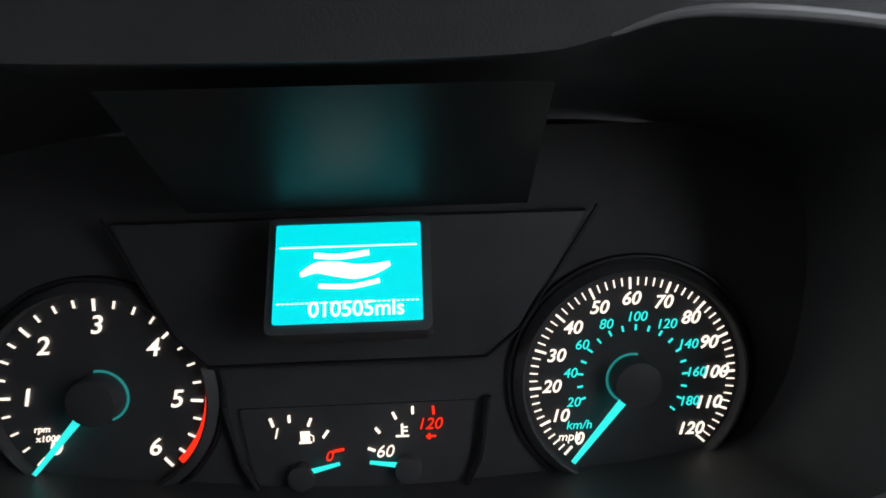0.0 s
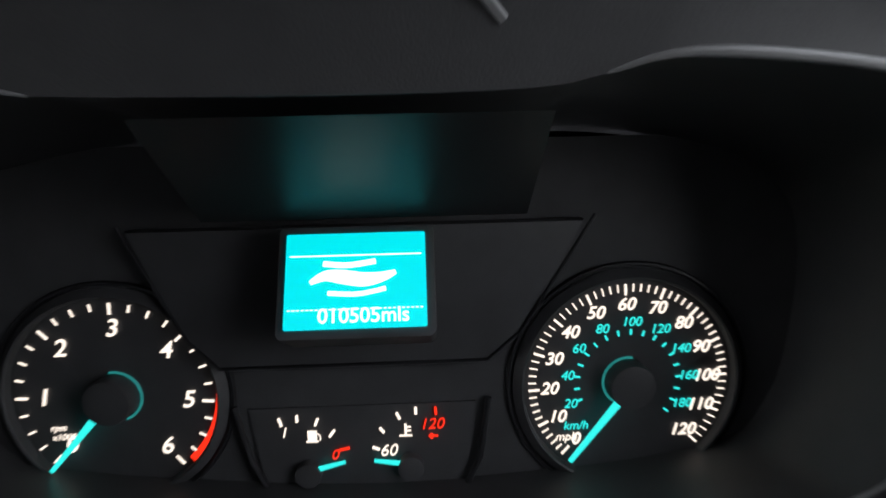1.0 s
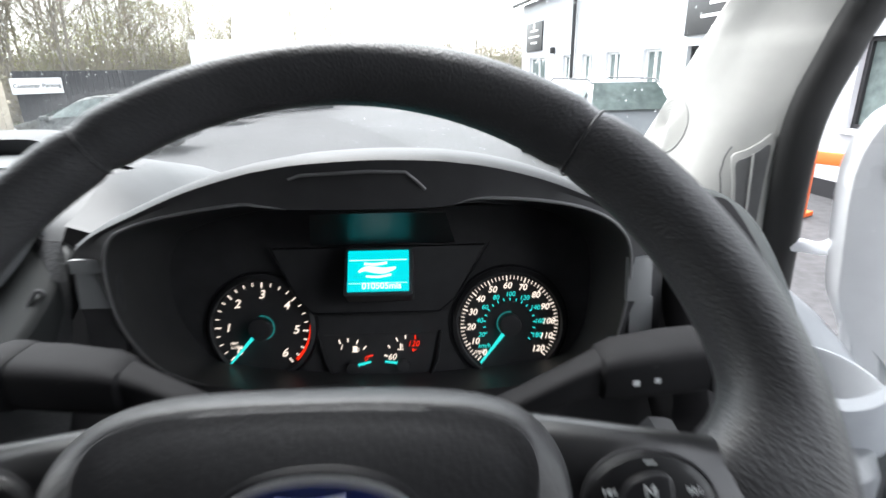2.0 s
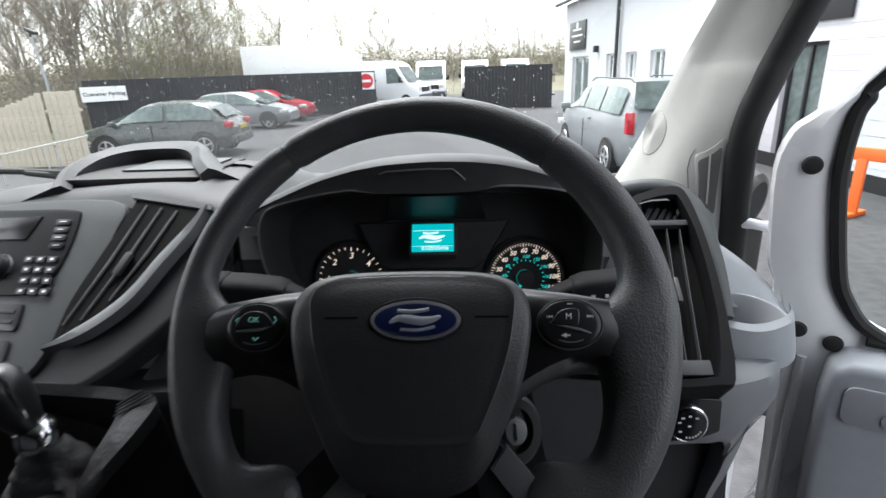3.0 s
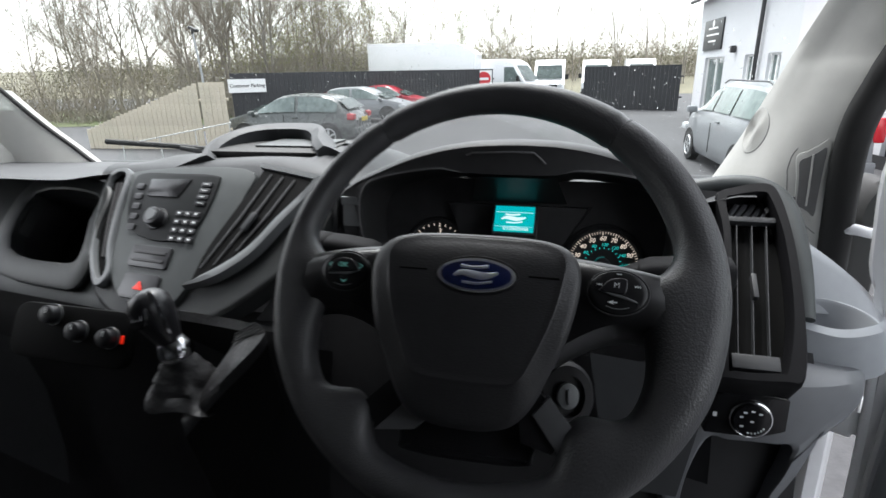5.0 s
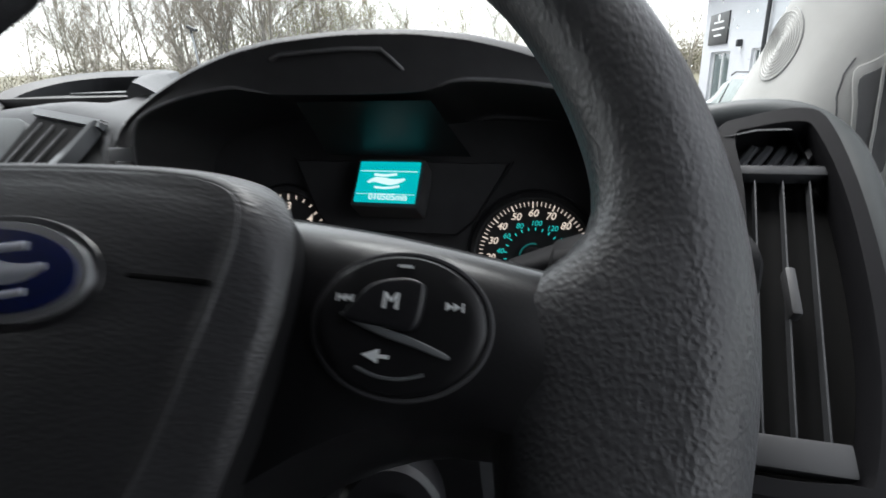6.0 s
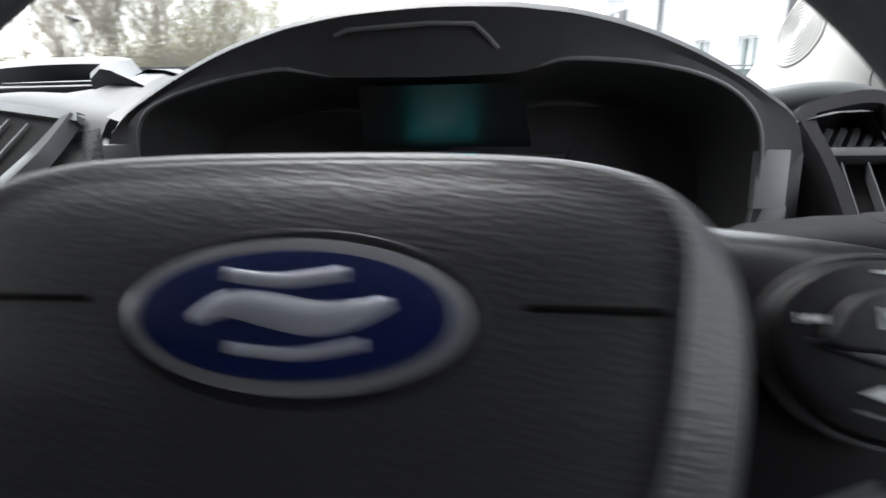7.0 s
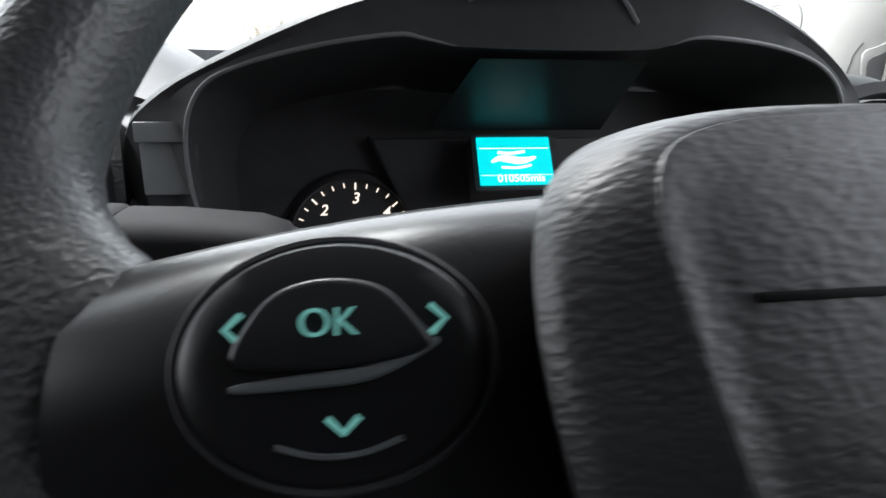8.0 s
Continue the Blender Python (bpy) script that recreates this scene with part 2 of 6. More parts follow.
def steering_wheel():
    w = thing("steering_wheel", WHEEL, label="black grained steering wheel with button pods on its spokes", category="steering wheel")
    rings = []
    for i in range(144):
        a = 2 * math.pi * i / 144
        top = max(0.0, math.sin(a))
        grip = 0.0156 + 0.0028 * math.cos(a) + 0.002 * min(1, max(0, -math.sin(a) - 0.15) * 4)
        seam = min(abs(math.degrees(a) - b) for b in (52, 128))
        r = grip - 0.0012 * top - 0.002 * math.exp(-(seam / 1.1) ** 2)
        deg = math.degrees(a)
        off = min(abs(deg - 0), abs(deg - 360)) if math.cos(a) > 0 else abs(deg - 180)
        low = math.sin(a) < 0
        flare = math.exp(-(off / (21 if low else 7)) ** 2)
        root = max(math.exp(-abs((deg - m) / 9.0) ** 3) for m in (231, 309))
        c = Vector((math.cos(a), math.sin(a), 0))
        ring = []
        for j in range(24):
            co, si = math.cos(2 * math.pi * j / 24), math.sin(2 * math.pi * j / 24)
            ring.append(c * (0.1792 - 0.0005 * math.cos(a) + r * co - ((0.034 * flare + 0.026 * root) * -co if co < 0 else 0)) + Vector((0.001, 0, 0.008 + 1.12 * r * si + flare * (0.008 if si > 0 else 0) * max(0.15, -co) * abs(si))))
        rings.append(ring)
    rings.append(rings[0])
    bm = loft(rings)
    bmesh.ops.remove_doubles(bm, verts=bm.verts[:], dist=1e-6)
    part("rim", bm, RIM, w)
    for deg in (52, 128):
        c = Vector((math.cos(radians(deg)), math.sin(radians(deg)), 0))
        k = 0.0156 + 0.0028 * c.x - 0.0012 * c.y - 0.0012
        part("seam", tube([c * (0.1792 - 0.0005 * c.x + k * math.cos(j * 0.2618)) + Vector((0.001, 0, 0.008 + 1.12 * k * math.sin(j * 0.2618))) for j in range(24)], 0.0007, 6, 1, True), CLUSTER_BLACK, w)
    # airbag pad: domed shield
    half = [(0.0, 0.0375), (0.03, 0.037), (0.053, 0.0345), (0.068, 0.028), (0.0765, 0.016), (0.079, 0.0), (0.077, -0.02), (0.0715, -0.045), (0.0605, -0.075), (0.0505, -0.097), (0.038, -0.112), (0.02, -0.1185), (0.0, -0.1195)]
    fold = [(0.0, 0.031), (0.028, 0.0305), (0.05, 0.0285), (0.064, 0.023), (0.069, 0.013), (0.068, 0.0), (0.0645, -0.02), (0.0575, -0.043), (0.048, -0.066), (0.0425, -0.0765), (0.034, -0.082), (0.018, -0.0837), (0.0, -0.084)]

    def mirrored(pts, k, cx):
        full = [Vector((x, y, 0)) for x, y in pts] + [Vector((-x, y, 0)) for x, y in pts[-2:0:-1]]
        return [Vector((p.x * k + cx, p.y - 0.002)) for p in spline(full, 5, True)]

    outline, crease = mirrored(half, 1.082, 0.0), mirrored(fold, 1.035, 0.002)
    mid = Vector((0.004, -0.03))

    def dome(q, s):
        return 0.0492 + 0.0010 * (1 - s * s) - 0.011 * max(0, -q.y - 0.02) / 0.1 - 0.008 * (max(0, q.y - 0.006) / 0.025) ** 2

    rings = []
    for k in (1.0, 0.985, 0.95, 0.88, 0.75, 0.55, 0.35, 0.18, 0.08, 0.03):
        ring = []
        for p, q in zip(outline, crease):
            # above the badge the skin rolls over softly; beside and below the crease it falls straight
            low = min(1, max(0, (0.03 - q.y) / 0.03))
            fall = 0.0055 + 0.0085 * min(1, max(0, (-q.y - 0.045) / 0.03))
            drop = low * (fall * k + 0.003 * max(0, k - 0.85) / 0.15) + (1 - low) * 0.014 * k ** 2.2
            m = q.lerp(p, k)
            ring.append((m.x, m.y, dome(q, 1) - drop))
        rings.append(ring)
    for s, up in ((1.0, 0.0004), (0.98, 0.0003), (0.95, -0.0003), (0.9, -0.0002), (0.8, 0.0), (0.65, 0.0), (0.5, 0.0), (0.35, 0.0), (0.2, 0.0), (0.02, 0.0)):
        rings.append([(q.x, q.y, dome(q, s) + up) for q in (mid + (p - mid) * s for p in crease)])
    part("airbag_pad", loft(rings, cap=True), PAD, w)
    # undercut wall of the pad: its shadow is put into the colour as black
    part("pad_shaded_wall", loft([[(0.003 + (x - 0.003) * k, -0.03 + (y + 0.03) * k, z * f) for x, y, z in rings[0]] for k, f in ((0.9, 0.0), (0.94, 0.5), (0.985, 0.92), (0.992, 0.985))]), STALK_BLACK, w, "undercut side of the pad with its shade coloured black")
    for s in (-1, 1):
        part("slit", block(0.0235, 0.0014, 0.0024, (0.0055 + s * 0.0523, -0.002, 0.0491), 0.0005), VOID, w)
        part("airbag_mark", joined(block(0.010, 0.0008, 0.0006, (0.005 + s * 0.051, 0.0105, 0.0475)), block(0.005, 0.0008, 0.0006, (0.005 + s * 0.051, 0.007, 0.0485))), PAD, w)
    # badge
    bx = Matrix.Translation((0.0055, -0.0044, 0.0004)) @ Matrix.Diagonal((0.94, 0.97, 1, 1))
    badge = part("badge", move(prism(ellipse(0.0335, 0.0145, 64), 0.003, 0.0012), bx @ Matrix.Translation((0, 0, 0.0488))), BADGE_CHROME, w, "chrome oval badge with a blue centre")
    part("badge_surround", move(tube([(x, y, 0.0492) for x, y in ellipse(0.0343, 0.0153, 64)], 0.0015, 8, 0.6, True), bx), SATIN_BLACK, badge)
    part("blue_oval", move(prism(ellipse(0.0302, 0.0118, 64), 0.0012, 0.0005), bx @ Matrix.Translation((0, 0, 0.0512))), BADGE_BLUE, badge)
    part("emblem", move(flourish(1.1), bx @ Matrix.Translation((0, 0, 0.0526))), SILVER_MARK, badge, "plain silver flourish on the blue oval")
    # spokes with button pods
    for s in (-1, 1):
        rings = []
        for t in range(9):
            f = t / 8
            x = s * (0.064 + 0.092 * f)
            hi, lo = 0.027 - 0.014 * f, -0.068 + 0.03 * math.sin(f * math.pi * 0.7)
            z1, z0 = 0.0245 + 0.0078 * math.sin(math.pi * 0.95 * f), -0.014 + 0.004 * f
            rings.append([Vector((x, lo, z0)), Vector((x, lo + 0.002, (z0 + z1) / 2 - 0.004)), Vector((x, lo + 0.012, z1 - 0.006)), Vector((x, -0.014, z1)), Vector((x, hi - 0.019, z1)), Vector((x, hi - 0.013, z1 - 0.0012)), Vector((x, hi - 0.007, z1 - 0.0042)), Vector((x, hi - 0.002, z1 - 0.0085)), Vector((x, hi, z1 - 0.0125)), Vector((x, hi, z0))])
        spoke = part("spoke", loft(rings, cap=True), SPOKE_BLACK, w)
        cx, cy = s * 0.113, -0.0055
        pod = part("button_pod", move(loft([[(x * k, y * k, z) for x, y in ellipse(0.0222, 0.0172, 48)] for k, z in ((1.0, 0.0), (1.0, 0.0045), (0.985, 0.0062), (0.95, 0.0070), (0.8, 0.0076), (0.4, 0.0080), (0.02, 0.0081))], cap=True), Matrix.Translation((cx, cy, 0.0280))), POD_BLACK, spoke, "gloss black round pod of push buttons")
        part("pod_ring", tube([(cx + x, cy + y, 0.0331) for x, y in ellipse(0.0228, 0.0178, 48)], 0.0007, 6, 0.8, True), CLUSTER_BLACK, spoke)
        # raised middle key with a rolled upper edge, and the curved key below the bright line
        key = [(-0.0128, -0.0012), (-0.0105, 0.0038), (-0.0065, 0.0078), (0.0, 0.0096), (0.0048, 0.0092), (0.0066, 0.0068), (0.0052, -0.0022), (-0.002, -0.0026)] if s > 0 else [(-0.0135, -0.0018), (-0.0118, 0.0045), (-0.0075, 0.0086), (-0.001, 0.0099), (0.0058, 0.0086), (0.0102, 0.0046), (0.0128, -0.0005), (0.002, -0.0026)]
        cap = move(prism(smooth2(key, 4), 0.0028, 0.0011, 3), Matrix.Translation((cx, cy + 0.0012, 0.0351)))
        bmesh.ops.recalc_face_normals(cap, faces=cap.faces[:])
        part("centre_button", cap, SATIN_BLACK, spoke)
        slope = 0.0042 if s > 0 else -0.0042
        rail = spline([(cx - 0.0145, cy - 0.0012 + slope * 0.55, 0.0358), (cx - 0.004, cy - 0.0026 + slope * 0.1, 0.0368), (cx + 0.005, cy - 0.0032 - slope * 0.25, 0.0368), (cx + 0.0142, cy - 0.0036 - slope * 0.8 + (0.002 if s < 0 else 0), 0.0358)], 6)
        part("chrome_line", tube(rail, [0.0004 + 0.0007 * math.sin(math.pi * i / (len(rail) - 1)) ** 0.5 for i in range(len(rail))], 8, 0.7), SILVER_TRIM, spoke)
        part("lower_line", tube(spline([(cx - 0.0085, cy - 0.0112, 0.0357), (cx - 0.003, cy - 0.0128, 0.0357), (cx + 0.003, cy - 0.0128, 0.0357), (cx + 0.0085, cy - 0.0112, 0.0357)], 5), 0.00045, 6), SILVER_TRIM, spoke)
        if s > 0:
            marks = [(letters("M", 0.0058), 0.1118, -0.0008, 0.0381), (prism([(-0.0042, 0), (0, -0.0017), (0, 0.0017)], 0.0004), 0.1100, -0.0137, 0.0361), (block(0.0028, 0.0009, 0.0004), 0.1112, -0.0137, 0.0363)]
            for d in (-1, 1):
                for o in (0, 0.0018):
                    marks.append((prism([(-0.0009 * d, -0.0010), (0.0009 * d, 0), (-0.0009 * d, 0.0010)], 0.0004), 0.113 + d * (0.0128 + o), -0.0005, 0.0360))
                marks.append((block(0.0004, 0.0020, 0.0004), 0.113 + d * 0.0160, -0.0005, 0.0361))
            marks.append((block(0.0036, 0.0007, 0.0004), 0.1135, 0.0085, 0.0358))
            for b, x, y, z in marks:
                bmesh.ops.recalc_face_normals(b, faces=b.faces[:])
                part("button_mark", move(b, Matrix.Translation((x, y, z))), MARK_WHITE, pod)
        else:
            part("button_mark", move(letters("OK", 0.0056), Matrix.Translation((-0.1142, -0.0010, 0.0380))), MARK_TEAL, pod)
            for x, y, pts in ((-0.1272, -0.0010, [(0.0011, 0.0021), (-0.0011, 0), (0.0011, -0.0021)]), (-0.0988, -0.0008, [(-0.0011, 0.0021), (0.0011, 0), (-0.0011, -0.0021)]), (-0.1125, -0.0145, [(-0.0022, 0.0010), (0, -0.0011), (0.0022, 0.0010)])):
                part("button_mark", tube([(x + a, y + b, 0.0361) for a, b in pts], 0.0005, 6), MARK_TEAL, pod)
    # lower spokes: chunky satin inserts and a dark bridge between them
    for s in (-1, 1):
        block_in = [(x * s, y) for x, y in ((0.086, -0.112), (0.072, -0.131), (0.048, -0.126), (0.044, -0.104), (0.0605, -0.086))][::-s]
        low = part("lower_spoke", move(prism(block_in, 0.022, 0.0015, 2), Matrix.Translation((0, 0, -0.0095))), SATIN_BLACK, w, "dark lower spoke")
        facet = [(0.0557, -0.1041), (0.0771, -0.1297), (0.0898, -0.1131), (0.0676, -0.0879)] if s > 0 else [(-0.0716, -0.1322), (-0.0377, -0.1275), (-0.0262, -0.1150), (-0.0494, -0.1078)]
        part("insert_facet", move(prism(facet, 0.004, 0.0012, 2), Matrix.Translation((0, 0, 0.0105 if s > 0 else 0.009)) @ Matrix.Rotation(radians(-1.5 * s), 4, "Y")), INSERT_GREY, low, "satin grey facet")
        if s > 0:
            part("facet_edge", tube([(0.0557, -0.1041, 0.0135), (0.0676, -0.0879, 0.0132)], 0.0010, 6), SILVER_MARK, low, "bright silver edge")
    part("bridge", move(prism(smooth2([(0.055, -0.100), (-0.05, -0.100), (-0.0535, -0.136), (-0.048, -0.1455), (0.0, -0.147), (0.050, -0.144), (0.057, -0.136)], 4), 0.014, 0.004, 3), Matrix.Translation((0, 0, -0.014))), SATIN_BLACK, w)
    part("column_cover", loft([[(0.055 * math.cos(2 * math.pi * j / 28) * k, (0.05 * math.sin(2 * math.pi * j / 28) - 0.01) * k, z) for j in range(28)] for k, z in ((0.95, 0.0), (0.95, -0.03), (0.8, -0.09), (0.45, -0.18))], cap=True), DASH_DARK, w)
    return w


steering_wheel()


def stalk(s):
    """A column stalk: a lever that leaves the column shroud and ends in a thick flat paddle."""
    st = thing("column_stalk", Matrix.Translation((0, 0, 0)), label="black plastic column stalk with a flat paddle end", category="stalk", group="column stalks")

    def bar(cuts):
        rings = []
        for x, y, z, dy, dz in cuts:
            rings.append([Vector((s * x, y + dy * math.copysign(abs(math.cos(a)) ** 0.6, math.cos(a)), z + dz * math.copysign(abs(math.sin(a)) ** 0.6, math.sin(a)))) for a in (2 * math.pi * j / 28 for j in range(28))])
        return loft(rings, cap=True)

    part("lever", bar([(0.04, 0.12, 1.668, 0.010, 0.009), (0.09, 0.126, 1.688, 0.010, 0.009), (0.125, 0.134, 1.70, 0.011, 0.010), (0.14, 0.138, 1.703, 0.013, 0.012)]), STALK_BLACK, st)
    grip = part("paddle", bar([(0.136, 0.137, 1.702, 0.010, 0.008), (0.141, 0.138, 1.703, 0.016, 0.0135), (0.152, 0.14, 1.704, 0.0185, 0.0155), (0.185, 0.145, 1.705, 0.020, 0.0165), (0.206, 0.148, 1.705, 0.020, 0.0165)]), STALK_BLACK, st)
    part("end_cap", bar([(0.2075, 0.148, 1.705, 0.0195, 0.016), (0.210, 0.148, 1.705, 0.0212, 0.0175), (0.222, 0.15, 1.705, 0.0212, 0.0175), (0.229, 0.151, 1.705, 0.019, 0.0155), (0.232, 0.151, 1.705, 0.013, 0.010)]), STALK_BLACK, st)
    part("groove", tube([(s * 0.15, 0.1235, 1.7115), (s * 0.17, 0.1255, 1.7135), (s * 0.2, 0.1305, 1.7135)], 0.0012, 6), CLUSTER_BLACK, grip)
    if s > 0:
        for i in range(3):
            part("symbol", block(0.0042, 0.0006, 0.0035, (0.158 + 0.013 * i, 0.1215 + 0.0022 * i, 1.7045), 0.0002), MARK_WHITE, grip)
    return st


stalk(-1), stalk(1)
# ---- instrument cluster ----
CLUSTER = Matrix.Translation((0, 0.313, 1.645)) @ Euler((radians(78.7), 0, 0)).to_matrix().to_4x4()
LIP = [(-0.15, 0.25, 1.628), (-0.185, 0.245, 1.65), (-0.205, 0.242, 1.69), (-0.207, 0.24, 1.735), (-0.195, 0.235, 1.763), (-0.17, 0.228, 1.776), (-0.13, 0.221, 1.786), (-0.092, 0.219, 1.7915), (-0.078, 0.22, 1.790), (-0.06, 0.222, 1.7865), (0, 0.222, 1.7855), (0.045, 0.222, 1.7862), (0.06, 0.220, 1.789), (0.078, 0.218, 1.793), (0.12, 0.221, 1.7895), (0.155, 0.226, 1.781), (0.18, 0.232, 1.766), (0.193, 0.237, 1.743), (0.195, 0.241, 1.70), (0.185, 0.245, 1.65), (0.15, 0.25, 1.625), (0, 0.252, 1.613)]
EDGE = [(-0.18, 0.25, 1.61), (-0.225, 0.258, 1.64), (-0.249, 0.266, 1.69), (-0.247, 0.262, 1.735), (-0.217, 0.243, 1.761), (-0.174, 0.228, 1.7815), (-0.129, 0.221, 1.8), (-0.09, 0.217, 1.8115), (-0.07, 0.216, 1.8155), (-0.045, 0.215, 1.819), (0, 0.214, 1.8213), (0.04, 0.214, 1.8203), (0.06, 0.215, 1.8183), (0.085, 0.216, 1.8143), (0.12, 0.22, 1.8045), (0.155, 0.226, 1.79), (0.19, 0.236, 1.771), (0.221, 0.252, 1.748), (0.23, 0.26, 1.70), (0.215, 0.255, 1.64), (0.17, 0.25, 1.61), (0, 0.252, 1.598)]


GLOSS_PANEL = shade("mirroring_black", (0.05, 0.05, 0.053), 0.36, var=0.1, spec=0.26)


def instrument_cluster():
    c = thing("instrument_cluster", CLUSTER, label="black instrument cluster with lit dials and a teal screen", category="instrument cluster")
    inv = CLUSTER.inverted()
    lip = spline(LIP, 4, True)
    # housing: visor lip, recess walls
    walls = []
    for k in (0.0, 0.12, 0.35, 0.7, 1.0):
        ring = []
        for p in lip:
            z = 1.69 + (p.z - 1.70) * (1 - 0.12 * k) - 0.012 * k
            y = 0.322 + 0.2 * (z - 1.69) + 0.004
            ring.append(inv @ Vector((p.x * (1 - 0.03 * k), p.y + (y - p.y) * k, p.z + (z - p.z) * k)))
        walls.append(ring)
    part("recess_wall", loft(walls), RECESS, c)
    # thin lip line, its reflected light put into the lighter grey
    for a, b in ((0, 9), (12, 20)):
        run = [inv @ p for p in spline(LIP[a:b + 1], 5)]
        k = len(run)
        part("lip", tube(run, [0.0013 * min(1, 0.25 + 5 * min(i, k - 1 - i) / k) for i in range(k)], 8), LIP_SHEEN, c)
    part("backplate", prism([(-0.215, -0.06), (0.215, -0.06), (0.215, 0.115), (-0.215, 0.115)], 0.002), CLUSTER_BLACK, c)
    # raised middle panel with the screen
    pan = prism([(-0.07, 0.018), (0.047, 0.018), (0.062, 0.03), (0.09, 0.08), (-0.105, 0.08), (-0.083, 0.03)], 0.010, 0.003)
    part("centre_panel", pan, CLUSTER_BLACK, c)
    slope = [inv @ Vector(p) for p in ((-0.066, 0.306, 1.7325), (0.062, 0.306, 1.7325), (0.052, 0.230, 1.7805), (-0.046, 0.230, 1.7805))]
    bm = bmesh.new()
    bm.faces.new([bm.verts.new(p) for p in slope])
    bmesh.ops.solidify(bm, geom=bm.faces[:], thickness=-0.003)
    part("upper_panel", bm, GLOSS_PANEL, c, "glossy black panel that mirrors the screen", smooth=False)
    part("bezel_edge", tube([(x, y, 0.010) for x, y in ((-0.107, 0.082), (-0.083, 0.032), (-0.07, 0.0185), (0.047, 0.0185), (0.062, 0.031), (0.094, 0.082))], 0.0009, 6), SATIN_BLACK, c)
    tilt = inv @ (Matrix.Translation((-0.0055, 0.2895, 1.7135)) @ Euler((radians(53), 0, 0)).to_matrix().to_4x4())
    part("screen_frame", move(prism(rounded(0.060, 0.044, 0.003), 0.022, 0.001), tilt @ Matrix.Translation((0, 0, -0.0235))), CLUSTER_BLACK, c)
    screen = part("screen", move(prism(rounded(0.053, 0.0368, 0.0008), 0.001), tilt @ Matrix.Translation((0, 0, -0.0008))), SCREEN_GLOW, c, "lit teal screen showing the mileage")
    T = lambda x, y: tilt @ Matrix.Translation((x, y, 0.0004))
    part("rule", move(block(0.050, 0.0005, 0.0003), T(0, 0.0095)), SCREEN_MARK, screen)
    for i in range(30):
        part("rule_dot", move(block(0.0010, 0.0005, 0.0003), T(-0.0247 + 0.0017 * i, -0.0112)), SCREEN_MARK, screen)
    part("mileage", move(letters("010505mls", 0.0078, 0.0002, bold=0.00009), T(0.003, -0.0138)), SCREEN_MARK, screen)
    part("screen_emblem", move(flourish(0.95), T(-0.001, 0.0005)), SCREEN_MARK, screen)

    def dial(cx, cy, R, lo, hi, a0, a1, step, major, numbers, nr, nsize, name):
        """A lit dial: ticks at every step, numerals, hub and needle at rest."""
        d = part(name, move(prism(ellipse(R * 1.17, R * 1.17, 56), 0.0008), Matrix.Translation((cx, cy, 0.002))), CLUSTER_BLACK, c)
        ring = [(cx + R * 1.2 * math.cos(radians(a)), cy + R * 1.2 * math.sin(radians(a)), 0.003) for a in range(-60, 242, 6)]
        part("dial_ring", tube(ring, 0.0012, 6), SATIN_BLACK, d)
        part("dial_tube", loft([[(cx + R * k * math.cos(radians(a)), cy + R * k * math.sin(radians(a)), h) for a in range(0, 360, 6)] for k, h in ((1.05, 0.0028), (1.06, 0.0068), (1.08, 0.0074), (1.16, 0.004))]), CLUSTER_BLACK, d)
        v = lo
        while v < hi + 1e-6:
            a = radians(a0 + (a1 - a0) * (v - lo) / (hi - lo))
            big = abs(v / major - round(v / major)) < 1e-6
            ln, wd = (0.0052, 0.0010) if big else (0.0036, 0.0006)
            if name == "tachometer":
                ln, wd = (0.0052, 0.0012) if big else (0.0034, 0.0009)
            m = Matrix.Translation((cx, cy, 0.0036)) @ Matrix.Rotation(a, 4, "Z") @ Matrix.Translation((R - ln / 2, 0, 0))
            part("tick", move(block(ln, wd, 0.0004), m), WHITE_GLOW, d, smooth=False)
            v += step
        for s, v in numbers:
            a = radians(a0 + (a1 - a0) * (v - lo) / (hi - lo))
            part("numeral", move(letters(s, nsize, 0.0002, 0.25, bold=0.0001), Matrix.Translation((cx + nr * math.cos(a), cy + nr * math.sin(a), 0.0036))), WHITE_GLOW, d)
        part("hub", move(prism(ellipse(0.0105, 0.0105, 32), 0.009, 0.002), Matrix.Translation((cx, cy, 0.0028))), CLUSTER_BLACK, d)
        part("hub_glow", tube([(cx + 0.0115 * math.cos(radians(a)), cy + 0.0115 * math.sin(radians(a)), 0.0034) for a in (range(80, 250, 8) if cx > 0 else range(-70, 100, 8))], 0.0006, 6), glow_dim, d)
        a = radians(a0 + 3)
        part("needle", move(prism([(0.009, -0.0017), (R * 0.98, -0.0009), (R * 0.98, 0.0009), (0.009, 0.0017)], 0.0012), Matrix.Translation((cx, cy, 0.0085)) @ Matrix.Rotation(a, 4, "Z")), TEAL_GLOW, d, "lit teal needle")
        return d

    glow_dim = glow("hub_teal", (0.03, 0.35, 0.33), 0.07)
    sp = dial(0.1130, 0.003, 0.0464, 0, 120, 229, -43, 2, 10, [(str(v), v) for v in range(0, 121, 10)], 0.0368, 0.0082, "speedometer")
    for v in range(20, 181, 20):
        a = radians(229 - 272 * v * 0.6214 / 120)
        part("inner_numeral", move(letters(str(v), 0.0062, 0.0002, 0.2), Matrix.Translation((0.1130 + 0.0285 * math.cos(a), 0.003 + 0.0285 * math.sin(a), 0.0036))), TEAL_GLOW, sp)
        for dv in (0, 10):
            a = radians(229 - 272 * (v + dv) * 0.6214 / 120)
